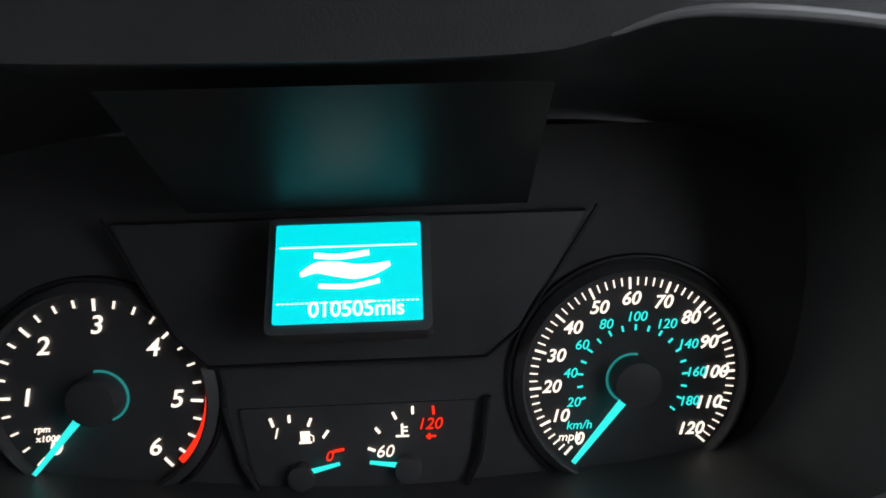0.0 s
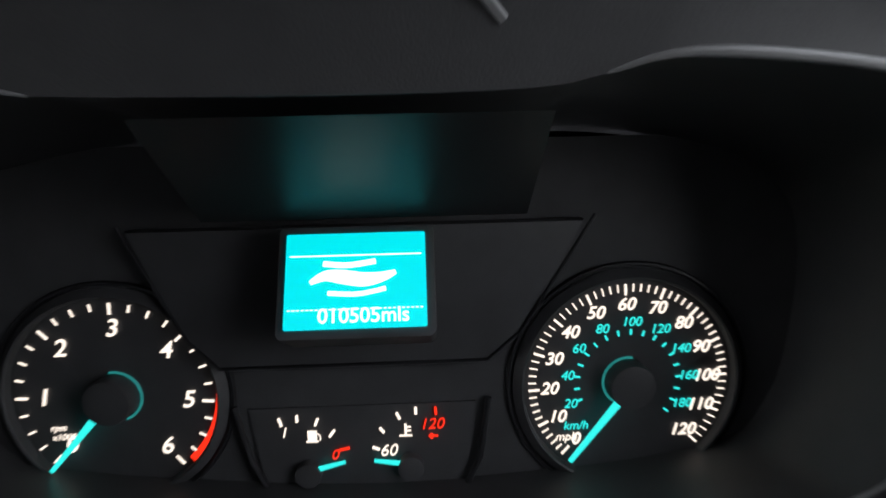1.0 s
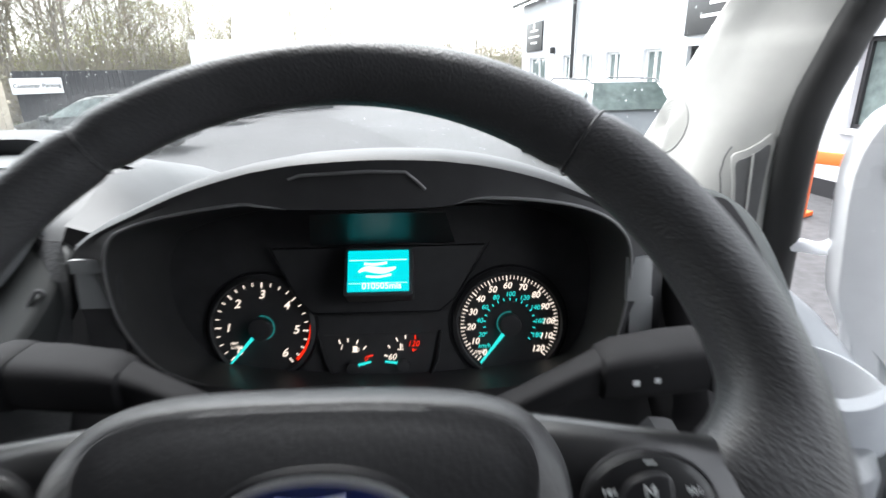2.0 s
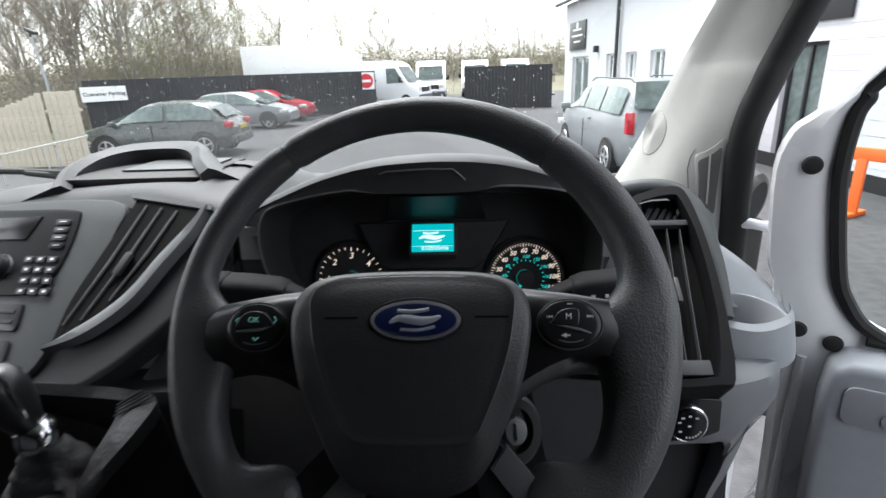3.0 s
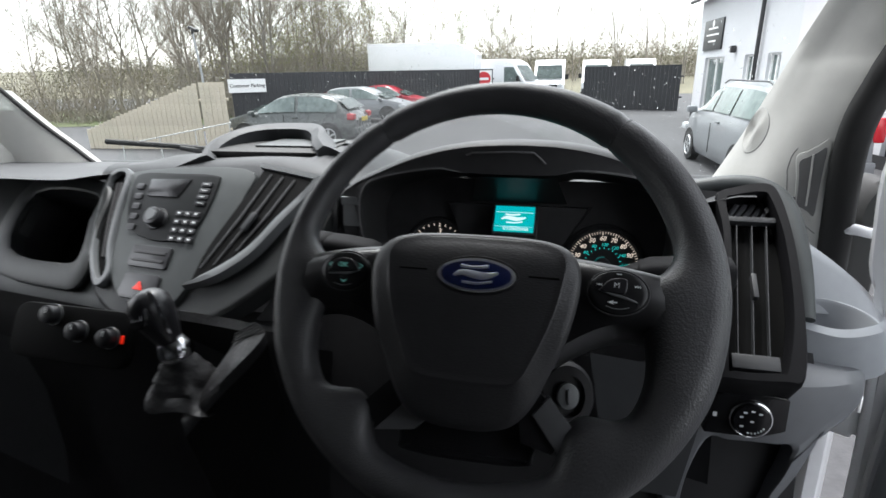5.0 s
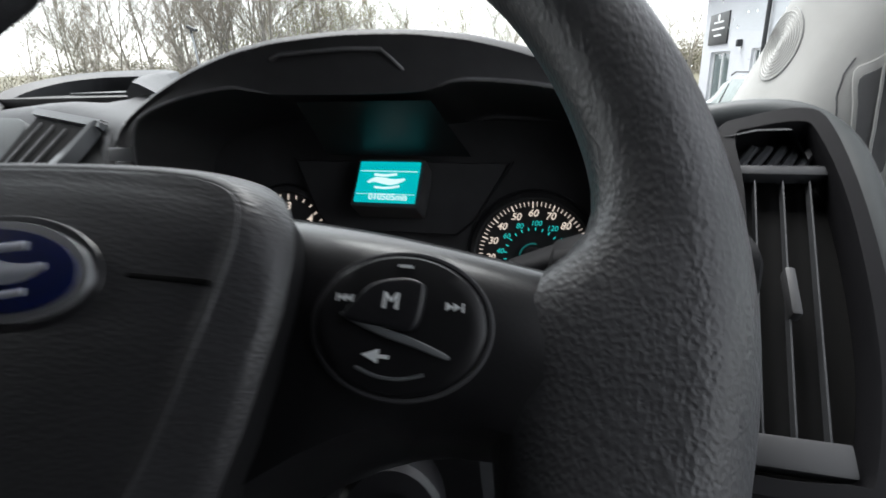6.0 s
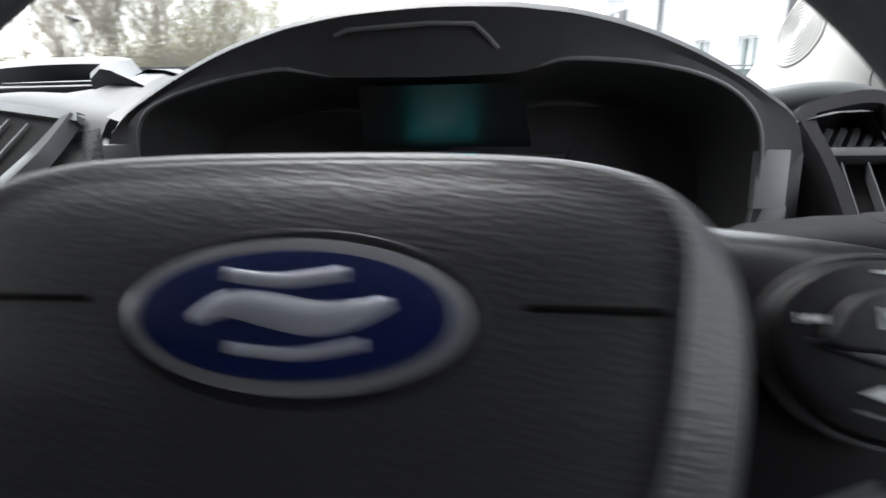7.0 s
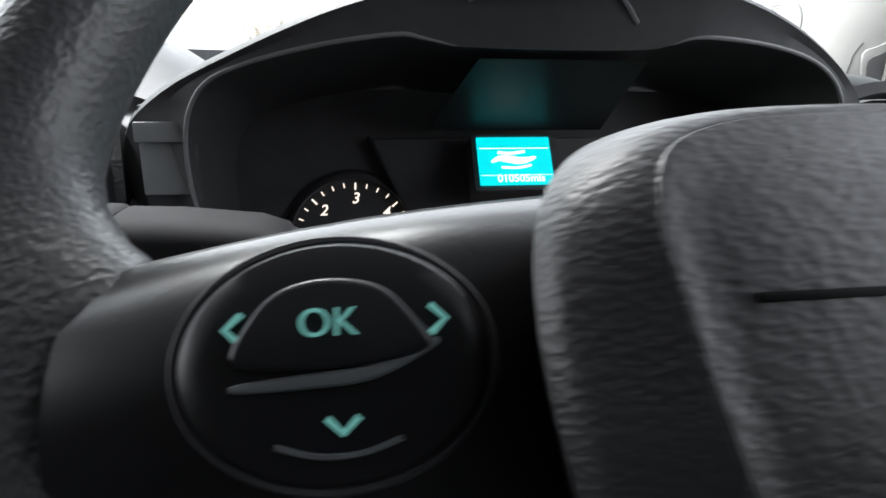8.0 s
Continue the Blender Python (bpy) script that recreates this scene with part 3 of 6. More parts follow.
            part("inner_tick", move(block(0.0026, 0.0009, 0.0004), Matrix.Translation((0.1130, 0.003, 0.0036)) @ Matrix.Rotation(a, 4, "Z") @ Matrix.Translation((0.0238, 0, 0))), TEAL_GLOW, sp)
    part("unit", move(letters("mph", 0.0058, 0.0002, 0.2), Matrix.Translation((0.0845, -0.0235, 0.0036))), WHITE_GLOW, sp)
    part("unit", move(letters("km/h", 0.0058, 0.0002, 0.2), Matrix.Translation((0.089, -0.018, 0.0036))), TEAL_GLOW, sp)
    tc = dial(-0.12, 0.005, 0.0435, 0, 6, 225, -51, 0.25, 1, [(str(v), v) for v in range(0, 7)], 0.0318, 0.0112, "tachometer")
    part("unit", move(letters("rpm", 0.0042, 0.0002, 0.2), Matrix.Translation((-0.147, -0.009, 0.0036))), WHITE_GLOW, tc)
    part("unit", move(letters("x1000", 0.0042, 0.0002, 0.2), Matrix.Translation((-0.145, -0.0135, 0.0036))), WHITE_GLOW, tc)
    arc = [(-0.12 + 0.0452 * math.cos(radians(a)), 0.006 + 0.0452 * math.sin(radians(a)), 0.0036) for a in range(2, -50, -4)]
    part("red_band", tube(arc, [0.0004 + 0.0016 * i / len(arc) for i in range(len(arc))], 6, 0.4), RED_GLOW, tc)

    # small fuel and temperature gauges
    tray = part("gauge_tray", move(prism([(-0.056, -0.05), (0.036, -0.05), (0.042, -0.004), (-0.062, -0.004)], 0.001), Matrix.Translation((0, 0, 0.002))), CLUSTER_BLACK, c)
    part("tray_edge", tube([(-0.068, -0.002, 0.004), (-0.0615, -0.03, 0.005), (-0.052, -0.047, 0.006), (-0.03, -0.053, 0.006), (0.02, -0.053, 0.006), (0.036, -0.047, 0.006), (0.044, -0.03, 0.005), (0.048, -0.002, 0.004)], 0.0016, 8), SATIN_BLACK, tray)

    def spot(px, py):
        return (-0.039 + (px - 525) / 4300, -0.0316 - (py - 830) / 3800)

    for x0, y0, x1, y1, mt in ((484, 742, 489, 757, 0), (520, 738, 520, 750, 0), (561, 745, 555, 758, 0), (592, 768, 582, 780, 0), (690, 776, 682, 767, 0), (722, 752, 716, 740, 0), (754, 744, 754, 731, 0), (680, 808, 666, 803, 0), (794, 746, 793, 732, 1), (600, 806, 620, 803, 1)):
        (a, b), (p, q) = spot(x0, y0), spot(x1, y1)
        part("tick", tube([(a, b, 0.0038), (p, q, 0.0038)], 0.0007, 5), RED_GLOW if mt else WHITE_GLOW, tray)
    for s, px, py, mt, sz in (("1", 492, 770, 0, 0.007), ("0", 590, 815, 1, 0.007), ("60", 697, 811, 0, 0.008), ("120", 785, 764, 1, 0.0075)):
        x, y = spot(px, py)
        part("numeral", move(letters(s, sz, 0.0002, 0.25), Matrix.Translation((x, y, 0.0038))), RED_GLOW if mt else WHITE_GLOW, tray)
    x, y = spot(548, 777)
    part("pump_symbol", joined(block(0.0042, 0.005, 0.0004, (x, y, 0.0038)), block(0.0056, 0.0008, 0.0004, (x, y - 0.0028, 0.0038)), tube([(x + 0.0022, y + 0.001, 0.0038), (x + 0.0036, y, 0.0038), (x + 0.0036, y - 0.0024, 0.0038)], 0.0003, 5)), WHITE_GLOW, tray)
    x, y = spot(733, 772)
    part("coolant_symbol", joined(block(0.0011, 0.0056, 0.0004, (x, y, 0.0038)), block(0.006, 0.0008, 0.0004, (x, y - 0.003, 0.0038)), block(0.0022, 0.0007, 0.0004, (x + 0.0014, y + 0.0012, 0.0038)), block(0.0022, 0.0007, 0.0004, (x + 0.0014, y - 0.0006, 0.0038))), WHITE_GLOW, tray)
    x, y = spot(788, 786)
    part("degree_mark", joined(block(0.0045, 0.0009, 0.0004, (x, y, 0.0038)), block(0.0012, 0.0028, 0.0004, (x - 0.0008, y, 0.0038))), RED_GLOW, tray)
    for p0, p1 in (((538, 840), (612, 824)), ((742, 834), (669, 824))):
        (a, b), (p, q) = spot(*p0), spot(*p1)
        part("needle", tube([(a, b, 0.006), (p, q, 0.006)], [0.0015, 0.0009], 6, 0.5), TEAL_GLOW, tray)
        part("pivot", move(prism(ellipse(0.006, 0.006, 24), 0.005, 0.001), Matrix.Translation((a, b - 0.0015, 0.003))), CLUSTER_BLACK, tray)
    return c


instrument_cluster()


# ---- dashboard ----
def dash_height(x, y):
    """Height of the dashboard's upper skin."""
    z = 1.742 - 0.085 * max(0, y - 0.30) - 0.10 * max(0, y - 0.62)
    mid = 1 / (1 + math.exp(-(x + 0.70) / 0.022)) * (1 - 1 / (1 + math.exp(-(x + 0.245) / 0.02)))
    z += mid * (0.028 + 0.010 * min(1, max(0, (y - 0.29) / 0.14)) * (1 - min(1, max(0, (y - 0.60) / 0.1))))
    z += 0.030 * math.exp(-((x + 0.275) / 0.055) ** 4) * min(1, max(0, (y - 0.295) / 0.06)) * (1 - min(1, max(0, (y - 0.45) / 0.2)))
    drv = math.exp(-((x - 0.0) / 0.2) ** 6)
    z += drv * max(0, 0.085 - 0.02 * abs(x / 0.2) ** 2 * 3 - 0.12 * max(0, y - 0.25))
    rgt = 1 / (1 + math.exp(-(x - 0.235) / 0.008))
    z -= 0.1 * max(0, x - 0.29) / 0.03 * (y < 0.42)
    z += rgt * 0.014 * (1 - min(1, max(0, (y - 0.36) / 0.12)))
    return z


def dashboard():
    d = thing("dashboard", label="dark grey moulded plastic dashboard with a hooded centre tray", category="dashboard")
    rings = []
    edge = [Vector(p) for p in EDGE]
    lip = [Vector(p) for p in LIP]
    # driver visor: face between lip and edge, then over the top towards the windscreen
    n = len(edge)
    face = loft([spline(lip, 4, True), spline([a.lerp(b, 0.6) + Vector((0, 0.002, 0)) for a, b in zip(lip, edge)], 4, True), spline(edge, 4, True)])
    part("visor_face", face, HOOD_BLACK, d)
    top = [edge[i] for i in range(2, 19)]
    rows = []
    for k, (dy, f) in enumerate(((0, 0), (0.004, -0.25), (0.02, -0.55), (0.07, 0.0), (0.16, 0.25), (0.30, 0.6), (0.42, 1.0))):
        row = []
        for p in top:
            q = Vector((p.x * (1 + 0.25 * dy), p.y + dy, p.z))
            if k in (1, 2):
                q.z += 0.003 if k == 1 else 0.004
            elif k > 2:
                q.z = p.z + (1.70 - p.z) * f * 0.9 if p.z > 1.70 else p.z
                q.z -= 0.02 * dy
            row.append(q)
        rows.append(spline(row, 4))
    part("visor_top", loft(rows, close=False), DASH, d)
    part("visor_notch", tube([(-0.055, 0.2185, 1.8085), (-0.047, 0.2165, 1.8115), (0.0, 0.2157, 1.8135), (0.025, 0.2165, 1.8125), (0.032, 0.2185, 1.806), (0.038, 0.2205, 1.7995)], 0.0013, 6), LIP_SHEEN, d)
    # upper skin
    us = [-1.32 + 0.02 * i for i in range(82)]
    vs = [0.285 + 0.02 * i for i in range(36)]
    bm = bmesh.new()
    grid = {}
    for i, x in enumerate(us):
        for j, y in enumerate(vs):
            if -0.215 < x < 0.215 and y < 0.5 or -0.73 < x < -0.27 and y < 0.4:
                continue
            grid[i, j] = bm.verts.new((x, y, dash_height(x, y) if not -0.215 < x < 0.215 else min(dash_height(x, y), 1.70)))
    for i in range(len(us) - 1):
        for j in range(len(vs) - 1):
            q = [grid.get(k) for k in ((i, j), (i + 1, j), (i + 1, j + 1), (i, j + 1))]
            if all(q):
                bm.faces.new(q)
    part("top_skin", bm, DASH, d)
    return d


DASHBOARD = dashboard()
TURN = Matrix.Translation((-0.31, 0.29, 1.748)) @ Matrix.Rotation(radians(-12), 4, "Z") @ Matrix.Diagonal((1.12, 1, 1, 1)) @ Matrix.Translation((0.31, -0.29, -1.756))
SKEW = Matrix(((1, -0.2, 0, 0), (0.06, 1, 0, 0.0175), (0, 0, 1, 0), (0, 0, 0, 1)))
STACK = TURN @ Matrix.Translation((0, 0.29, 1.756)) @ Euler((radians(45), 0, 0)).to_matrix().to_4x4() @ SKEW


def lie(bm, z=0.0, m=None):
    return move(bm, (m or STACK) @ Matrix.Translation((0, 0, z)))


def frame_of(outer, inner, depth, bevel=0.002):
    """A flat ring between two outlines with the same number of points, raised by depth."""
    rings = [[(x, y, 0) for x, y in outer], [(x, y, depth - bevel) for x, y in outer]]
    n = len(outer)
    for k in (0.12, 0.88):
        rings.append([(a[0] + (b[0] - a[0]) * k, a[1] + (b[1] - a[1]) * k, depth) for a, b in zip(outer, inner)])
    rings += [[(x, y, depth - bevel) for x, y in inner], [(x, y, -0.02) for x, y in inner]]
    return loft(rings)


def centre_stack():
    c = thing("centre_stack", label="grey centre console panel with radio and angled air vents", category="console")
    # rolled brow between the dash top and the face
    rows = [[], [], [], [], [], []]
    for i in range(25):
        x = -0.735 + 0.47 * i / 24
        y = float(np.interp(x, [-0.735, -0.66, -0.42, -0.37, -0.265], [0.010, 0.014, 0.028, 0.028, 0.004]))
        a, b = STACK @ Vector((x, y - 0.014, 0.0015)), STACK @ Vector((x, y + 0.004, 0.0015))
        end = Vector((b.x, 0.43, dash_height(b.x, 0.43) + 0.001))
        for k, p in enumerate((a, b, b + Vector((0, 0.012, 0.0075)), b + Vector((0, 0.03, 0.011)), b.lerp(end, 0.6) + Vector((0, 0, 0.006)), end)):
            rows[k].append(p)
    part("brow", loft(rows, close=False), DASH, c)
    # shoulders that carry the vents
    skin = [(-0.72, 0.012), (-0.66, 0.016), (-0.42, 0.03), (-0.37, 0.03), (-0.272, 0.004), (-0.262, -0.03), (-0.285, -0.10), (-0.34, -0.165), (-0.40, -0.215), (-0.47, -0.245), (-0.56, -0.24), (-0.63, -0.21), (-0.68, -0.15), (-0.715, -0.06)]
    part("shell", lie(prism(smooth2(skin), 0.03, 0.008, 3), -0.03), STACK_GREY, c)
    # long vent: flat near-black sheet as its shade, satin lip along lower, outer side
    def bent(points, steps=4):
        return [(p.x, p.y) for p in spline([(x, y, 0) for x, y in points], steps)]
    inner_run = bent([(-0.294, 0.003), (-0.3085, -0.021), (-0.337, -0.061), (-0.364, -0.1045), (-0.394, -0.1345), (-0.425, -0.157), (-0.446, -0.172)])
    outer_run = bent([(-0.282, 0.0115), (-0.296, -0.0295), (-0.324, -0.074), (-0.351, -0.118), (-0.381, -0.148), (-0.4135, -0.169), (-0.455, -0.183)])
    inside = bent([(-0.446, -0.172), (-0.437, -0.12), (-0.414, -0.060), (-0.395, -0.013), (-0.383, 0.022)])
    vi = inner_run + inside[1:] + [(-0.34, 0.0135)]
    top_run = [(-0.392, 0.032), (-0.34, 0.0225), (-0.282, 0.0115)]
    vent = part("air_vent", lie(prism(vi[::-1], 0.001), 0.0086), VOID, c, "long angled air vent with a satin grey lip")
    lipr = [[(x, y, 0.004) for x, y in outer_run], [(x * 0.75 + u * 0.25, y * 0.75 + v * 0.25, 0.0145) for (x, y), (u, v) in zip(outer_run, inner_run)], [(x * 0.3 + u * 0.7, y * 0.3 + v * 0.7, 0.0155) for (x, y), (u, v) in zip(outer_run, inner_run)], [(u, v, 0.012) for u, v in inner_run], [(u - 0.002, v + 0.001, 0.002) for u, v in inner_run]]
    part("vent_lip", lie(loft(lipr, close=False)), SILVER_TRIM, vent, "satin grey lip")
    part("vent_brow", lie(loft([[(x, y + 0.003, 0.004) for x, y in top_run], [(x, y, 0.0125) for x, y in top_run], [(x + 0.003, y - 0.0085, 0.0125) for x, y in top_run], [(x + 0.003, y - 0.0095, 0.004) for x, y in top_run]], close=False)), SILVER_TRIM, vent)
    for k, (x0, y0, x1, y1) in enumerate(((-0.366, 0.012, -0.436, -0.150), (-0.345, 0.008, -0.415, -0.143), (-0.324, 0.003, -0.385, -0.118))):
        a, b = Vector((x0, y0, 0.0115)), Vector((x1, y1, 0.0115))
        part("slat", lie(tube([a, a.lerp(b, 0.5) + Vector((0.004, 0.002, 0)), b], [0.0016, 0.0026, 0.0014], 6, 0.5)), VENT_BAR, vent)
    part("vent_tab", lie(block(0.009, 0.032, 0.007, (-0.376, -0.072, 0.0145), 0.003, rot=Matrix.Rotation(radians(-24), 4, "Z"))), DASH, vent)
    # left vent, seen edge on
    lo = smooth2([(-0.70, 0.004), (-0.655, 0.012), (-0.642, -0.06), (-0.625, -0.13), (-0.603, -0.176), (-0.62, -0.2), (-0.66, -0.15), (-0.69, -0.07)])
    li = smooth2([(-0.689, -0.006), (-0.664, 0.0), (-0.654, -0.06), (-0.637, -0.125), (-0.617, -0.17), (-0.624, -0.182), (-0.655, -0.14), (-0.68, -0.07)])
    li = [(a[0] * 0.3 + b[0] * 0.7, a[1] * 0.3 + b[1] * 0.7) for a, b in zip(lo, li)]
    lv = part("air_vent", lie(frame_of(lo, li, 0.012)), SILVER_TRIM, c)
    # shallow sheet, coloured near black as the shade of the duct
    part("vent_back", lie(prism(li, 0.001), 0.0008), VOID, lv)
    for k in range(3):
        part("slat", lie(tube([(-0.682 + 0.009 * k, -0.01, 0.004), (-0.665 + 0.008 * k, -0.08, 0.004), (-0.64 + 0.008 * k, -0.15, 0.004)], 0.003, 6, 0.4)), DASH_DARK, lv)
    # radio face
    face = smooth2([(-0.645, 0.012), (-0.42, 0.024), (-0.405, -0.03), (-0.43, -0.10), (-0.452, -0.18), (-0.48, -0.215), (-0.55, -0.215), (-0.60, -0.18), (-0.625, -0.11), (-0.64, -0.04)])
    part("face_panel", lie(prism(face, 0.008, 0.003), 0.0), DASH_GREY, c)
    rad = smooth2([(-0.634, -0.016), (-0.622, 0.007), (-0.55, 0.009), (-0.472, 0.008), (-0.457, -0.005), (-0.463, -0.070), (-0.482, -0.104), (-0.513, -0.114), (-0.562, -0.112), (-0.609, -0.090)], 4)
    radio = part("radio", lie(prism(rad, 0.004, 0.002), 0.0075), RADIO_FACE, c, "black radio panel with a dark display and keypad")
    part("display_window", lie(prism([(-0.59, -0.0375), (-0.5245, -0.0375), (-0.5105, -0.003), (-0.595, -0.005)], 0.003, 0.001), 0.0105), PIANO, radio)
    knob = part("volume_knob", lie(joined(prism(ellipse(0.0155, 0.0155, 32, -0.55, -0.078), 0.014, 0.003), tube([(-0.55 + 0.0175 * math.cos(i * 0.2618), -0.078 + 0.0175 * math.sin(i * 0.2618), 0.001) for i in range(24)], 0.0022, 6, 1, True)), 0.011), SATIN_BLACK, radio)
    part("knob_cap", lie(prism(ellipse(0.0095, 0.0095, 24, -0.55, -0.078), 0.002), 0.0245), SILVER_TRIM, knob)
    for i in range(4):
        for j in range(3):
            part("key", lie(prism(rounded(0.013, 0.0085, 0.002, 3, -0.508 + 0.0165 * j + 0.001 * i, -0.066 - 0.0145 * i), 0.003, 0.001), 0.011), SATIN_BLACK, radio)
            part("key_mark", lie(block(0.004, 0.003, 0.0004, (-0.508 + 0.0165 * j + 0.001 * i, -0.066 - 0.0145 * i, 0.0143))), MARK_WHITE, radio)
    for i in range(5):
        part("key", lie(prism(rounded(0.016, 0.011, 0.003, 3, -0.612 + 0.004 * i, -0.02 - 0.019 * i), 0.003, 0.001), 0.011), SATIN_BLACK, radio)
        part("key", lie(prism(rounded(0.02, 0.008, 0.002, 3, -0.476, -0.012 - 0.0115 * min(i, 3)), 0.003, 0.001), 0.011), SATIN_BLACK, radio)
        part("key_mark", lie(block(0.009, 0.0012, 0.0004, (-0.476, -0.012 - 0.0115 * min(i, 3), 0.0143))), MARK_WHITE, radio)
    slot = part("slot_panel", lie(prism(rounded(0.078, 0.036, 0.006, 4, -0.536, -0.142), 0.004, 0.002), 0.0075), SATIN_BLACK, c)
    for k in range(2):
        part("slot", lie(block(0.062, 0.005, 0.004, (-0.536, -0.136 - 0.013 * k, 0.011), 0.001)), CLUSTER_BLACK, slot)
    low = part("switch_panel", lie(prism(rounded(0.07, 0.04, 0.008, 4, -0.534, -0.19), 0.004, 0.002), 0.0075), SATIN_BLACK, c)
    part("hazard_lamp", lie(prism([(-0.541, -0.196), (-0.525, -0.196), (-0.533, -0.183)], 0.003, 0.0005), 0.011), RED_GLOW, low, "small red lit triangle")
    return c


STACK_GREY = shade("stack_grey", (0.027, 0.0295, 0.030), 0.5, var=0.1, spec=0.34, bump=0.4, bscale=1500)
RADIO_FACE = shade("radio_black", (0.008, 0.009, 0.0095), 0.45, var=0.15, spec=0.14)
centre_stack()


def tray_hood():
    """The hooded document tray on top of the dashboard."""
    t = thing("document_tray", label="dark open document tray with a raised hood rim on the dashboard", category="tray")
    rim = spline([(-0.545, 0.36, 1.776), (-0.570, 0.42, 1.793), (-0.570, 0.50, 1.806), (-0.545, 0.555, 1.811), (-0.495, 0.575, 1.812), (-0.44, 0.57, 1.811), (-0.39, 0.51, 1.808), (-0.345, 0.42, 1.802), (-0.305, 0.36, 1.795)], 6)
    lowr = [Vector((-0.45 + (p.x + 0.45) * 1.5, p.y + 0.03, 1.745)) for p in rim]
    inn = [Vector((-0.45 + (p.x + 0.45) * 0.80, 0.40 + (p.y - 0.40) * 0.74, p.z - 0.007)) for p in rim]
    inlow = [Vector((-0.45 + (p.x + 0.45) * 0.84, 0.40 + (p.y - 0.40) * 0.84, 1.752)) for p in rim]
    crest = [a.lerp(b, 0.45) + Vector((0, 0, 0.005)) for a, b in zip(rim, inn)]
    strips = [lowr, rim, crest, inn, inlow]
    for end in (0, -1):
        tip = lowr[end] + Vector((-0.006 if end == 0 else 0.01, -0.03, 0.012))
        for row in strips:
            row.insert(0, tip) if end == 0 else row.append(tip)
    part("rim", loft(strips, close=False), DASH, t)
    # floor in near black: the shade inside the hood is put into its colour
    part("shaded_tray_floor", block(0.215, 0.17, 0.012, (-0.452, 0.468, 1.7765), 0.003), RUBBER, t)
    part("mat", block(0.13, 0.10, 0.003, (-0.425, 0.485, 1.7845), 0.001), DASH_GREY, t, "grey rubber mat")
    return t


tray_hood()


def passenger_dash():
    p = thing("passenger_dash", label="grey passenger side dash with an open cubby", category="dashboard")
    out = smooth2([(-0.90, -0.02), (-0.70, -0.015), (-0.672, -0.10), (-0.655, -0.19), (-0.70, -0.215), (-0.90, -0.19)], 4)
    inn = smooth2([(-0.872, -0.044), (-0.712, -0.04), (-0.698, -0.09), (-0.684, -0.155), (-0.72, -0.172), (-0.862, -0.158)], 4)
    part("cubby_frame", lie(frame_of(out, inn, 0.01, 0.003), 0.002), STACK_GREY, p)
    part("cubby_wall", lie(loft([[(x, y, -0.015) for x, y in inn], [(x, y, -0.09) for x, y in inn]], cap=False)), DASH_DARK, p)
    # back of the cubby, its shade put into the near-black colour
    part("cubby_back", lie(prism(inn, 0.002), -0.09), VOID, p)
    part("outer_panel", lie(prism([(-1.32, 0.0), (-0.88, -0.01), (-0.88, -0.2), (-1.32, -0.18)], 0.02, 0.004), -0.02), STACK_GREY, p)
    rows = [[], [], [], []]
    for x in (-1.25, -1.1, -0.95, -0.82, -0.7, -0.6):
        a = STACK @ Vector((x, -0.175, -0.006))
        for row, dy, dz in zip(rows, (0, -0.03, -0.042, -0.01), (0, -0.028, -0.055, -0.16)):
            row.append(a + Vector((0, dy, dz)))
    part("ledge", loft(rows, close=False), DASH_GREY, p)
    part("glovebox", sheet(lambda u, v: (-1.32 + (0.65 + 0.07 * v) * u, 0.10 - 0.02 * u - 0.03 * v + 0.02 * math.sin(v * 3.1), 1.64 - 0.075 * u - (0.12 + 0.09 * u) * v), [0, 0.3, 0.6, 0.85, 1], [0, 0.1, 0.4, 0.8, 1], -0.02), DASH, p)
    part("lower_panel", sheet(lambda u, v: (-1.32 + 1.12 * u, 0.118 - 0.08 * v + 0.05 * (1 - u), 1.582 - 0.335 * v + 0.04 * (1 - u)), [0, 0.25, 0.5, 0.75, 1], [0, 0.3, 0.6, 1], -0.012), DASH_DARK, p)
    return p


passenger_dash()


def climate_panel():
    c = thing("climate_panel", label="black heater control panel with three round knobs", category="controls")
    m = Matrix.Translation((-0.575, 0.098, 1.572)) @ Euler((radians(62), 0, 0)).to_matrix().to_4x4()
    part("panel", lie(prism(rounded(0.20, 0.075, 0.02), 0.012, 0.004), 0, m), VOID, c)
    for x, y in ((-0.0302, 0.0238), (0.0176, 0.0057), (0.0700, 0.0022)):
        kn = part("knob", lie(prism(ellipse(0.012, 0.012, 28, x, y), 0.014, 0.003), 0.012, m), SATIN_BLACK, c)
        part("knob_ring", lie(tube([(x + 0.014 * math.cos(i * 0.2618), y + 0.014 * math.sin(i * 0.2618), 0) for i in range(24)], 0.0008, 6, 1, True), 0.0135, m), SILVER_TRIM, kn)
        part("pointer", lie(block(0.0014, 0.007, 0.001, (x, y + 0.005, 0.0)), 0.0265, m), MARK_WHITE, kn)
    part("heat_mark", lie(block(0.0035, 0.011, 0.001, (0.0885, 0.002, 0), 0.0003), 0.0125, m), RED_GLOW, c, "red lit scale beside the knob")
    return c


climate_panel()


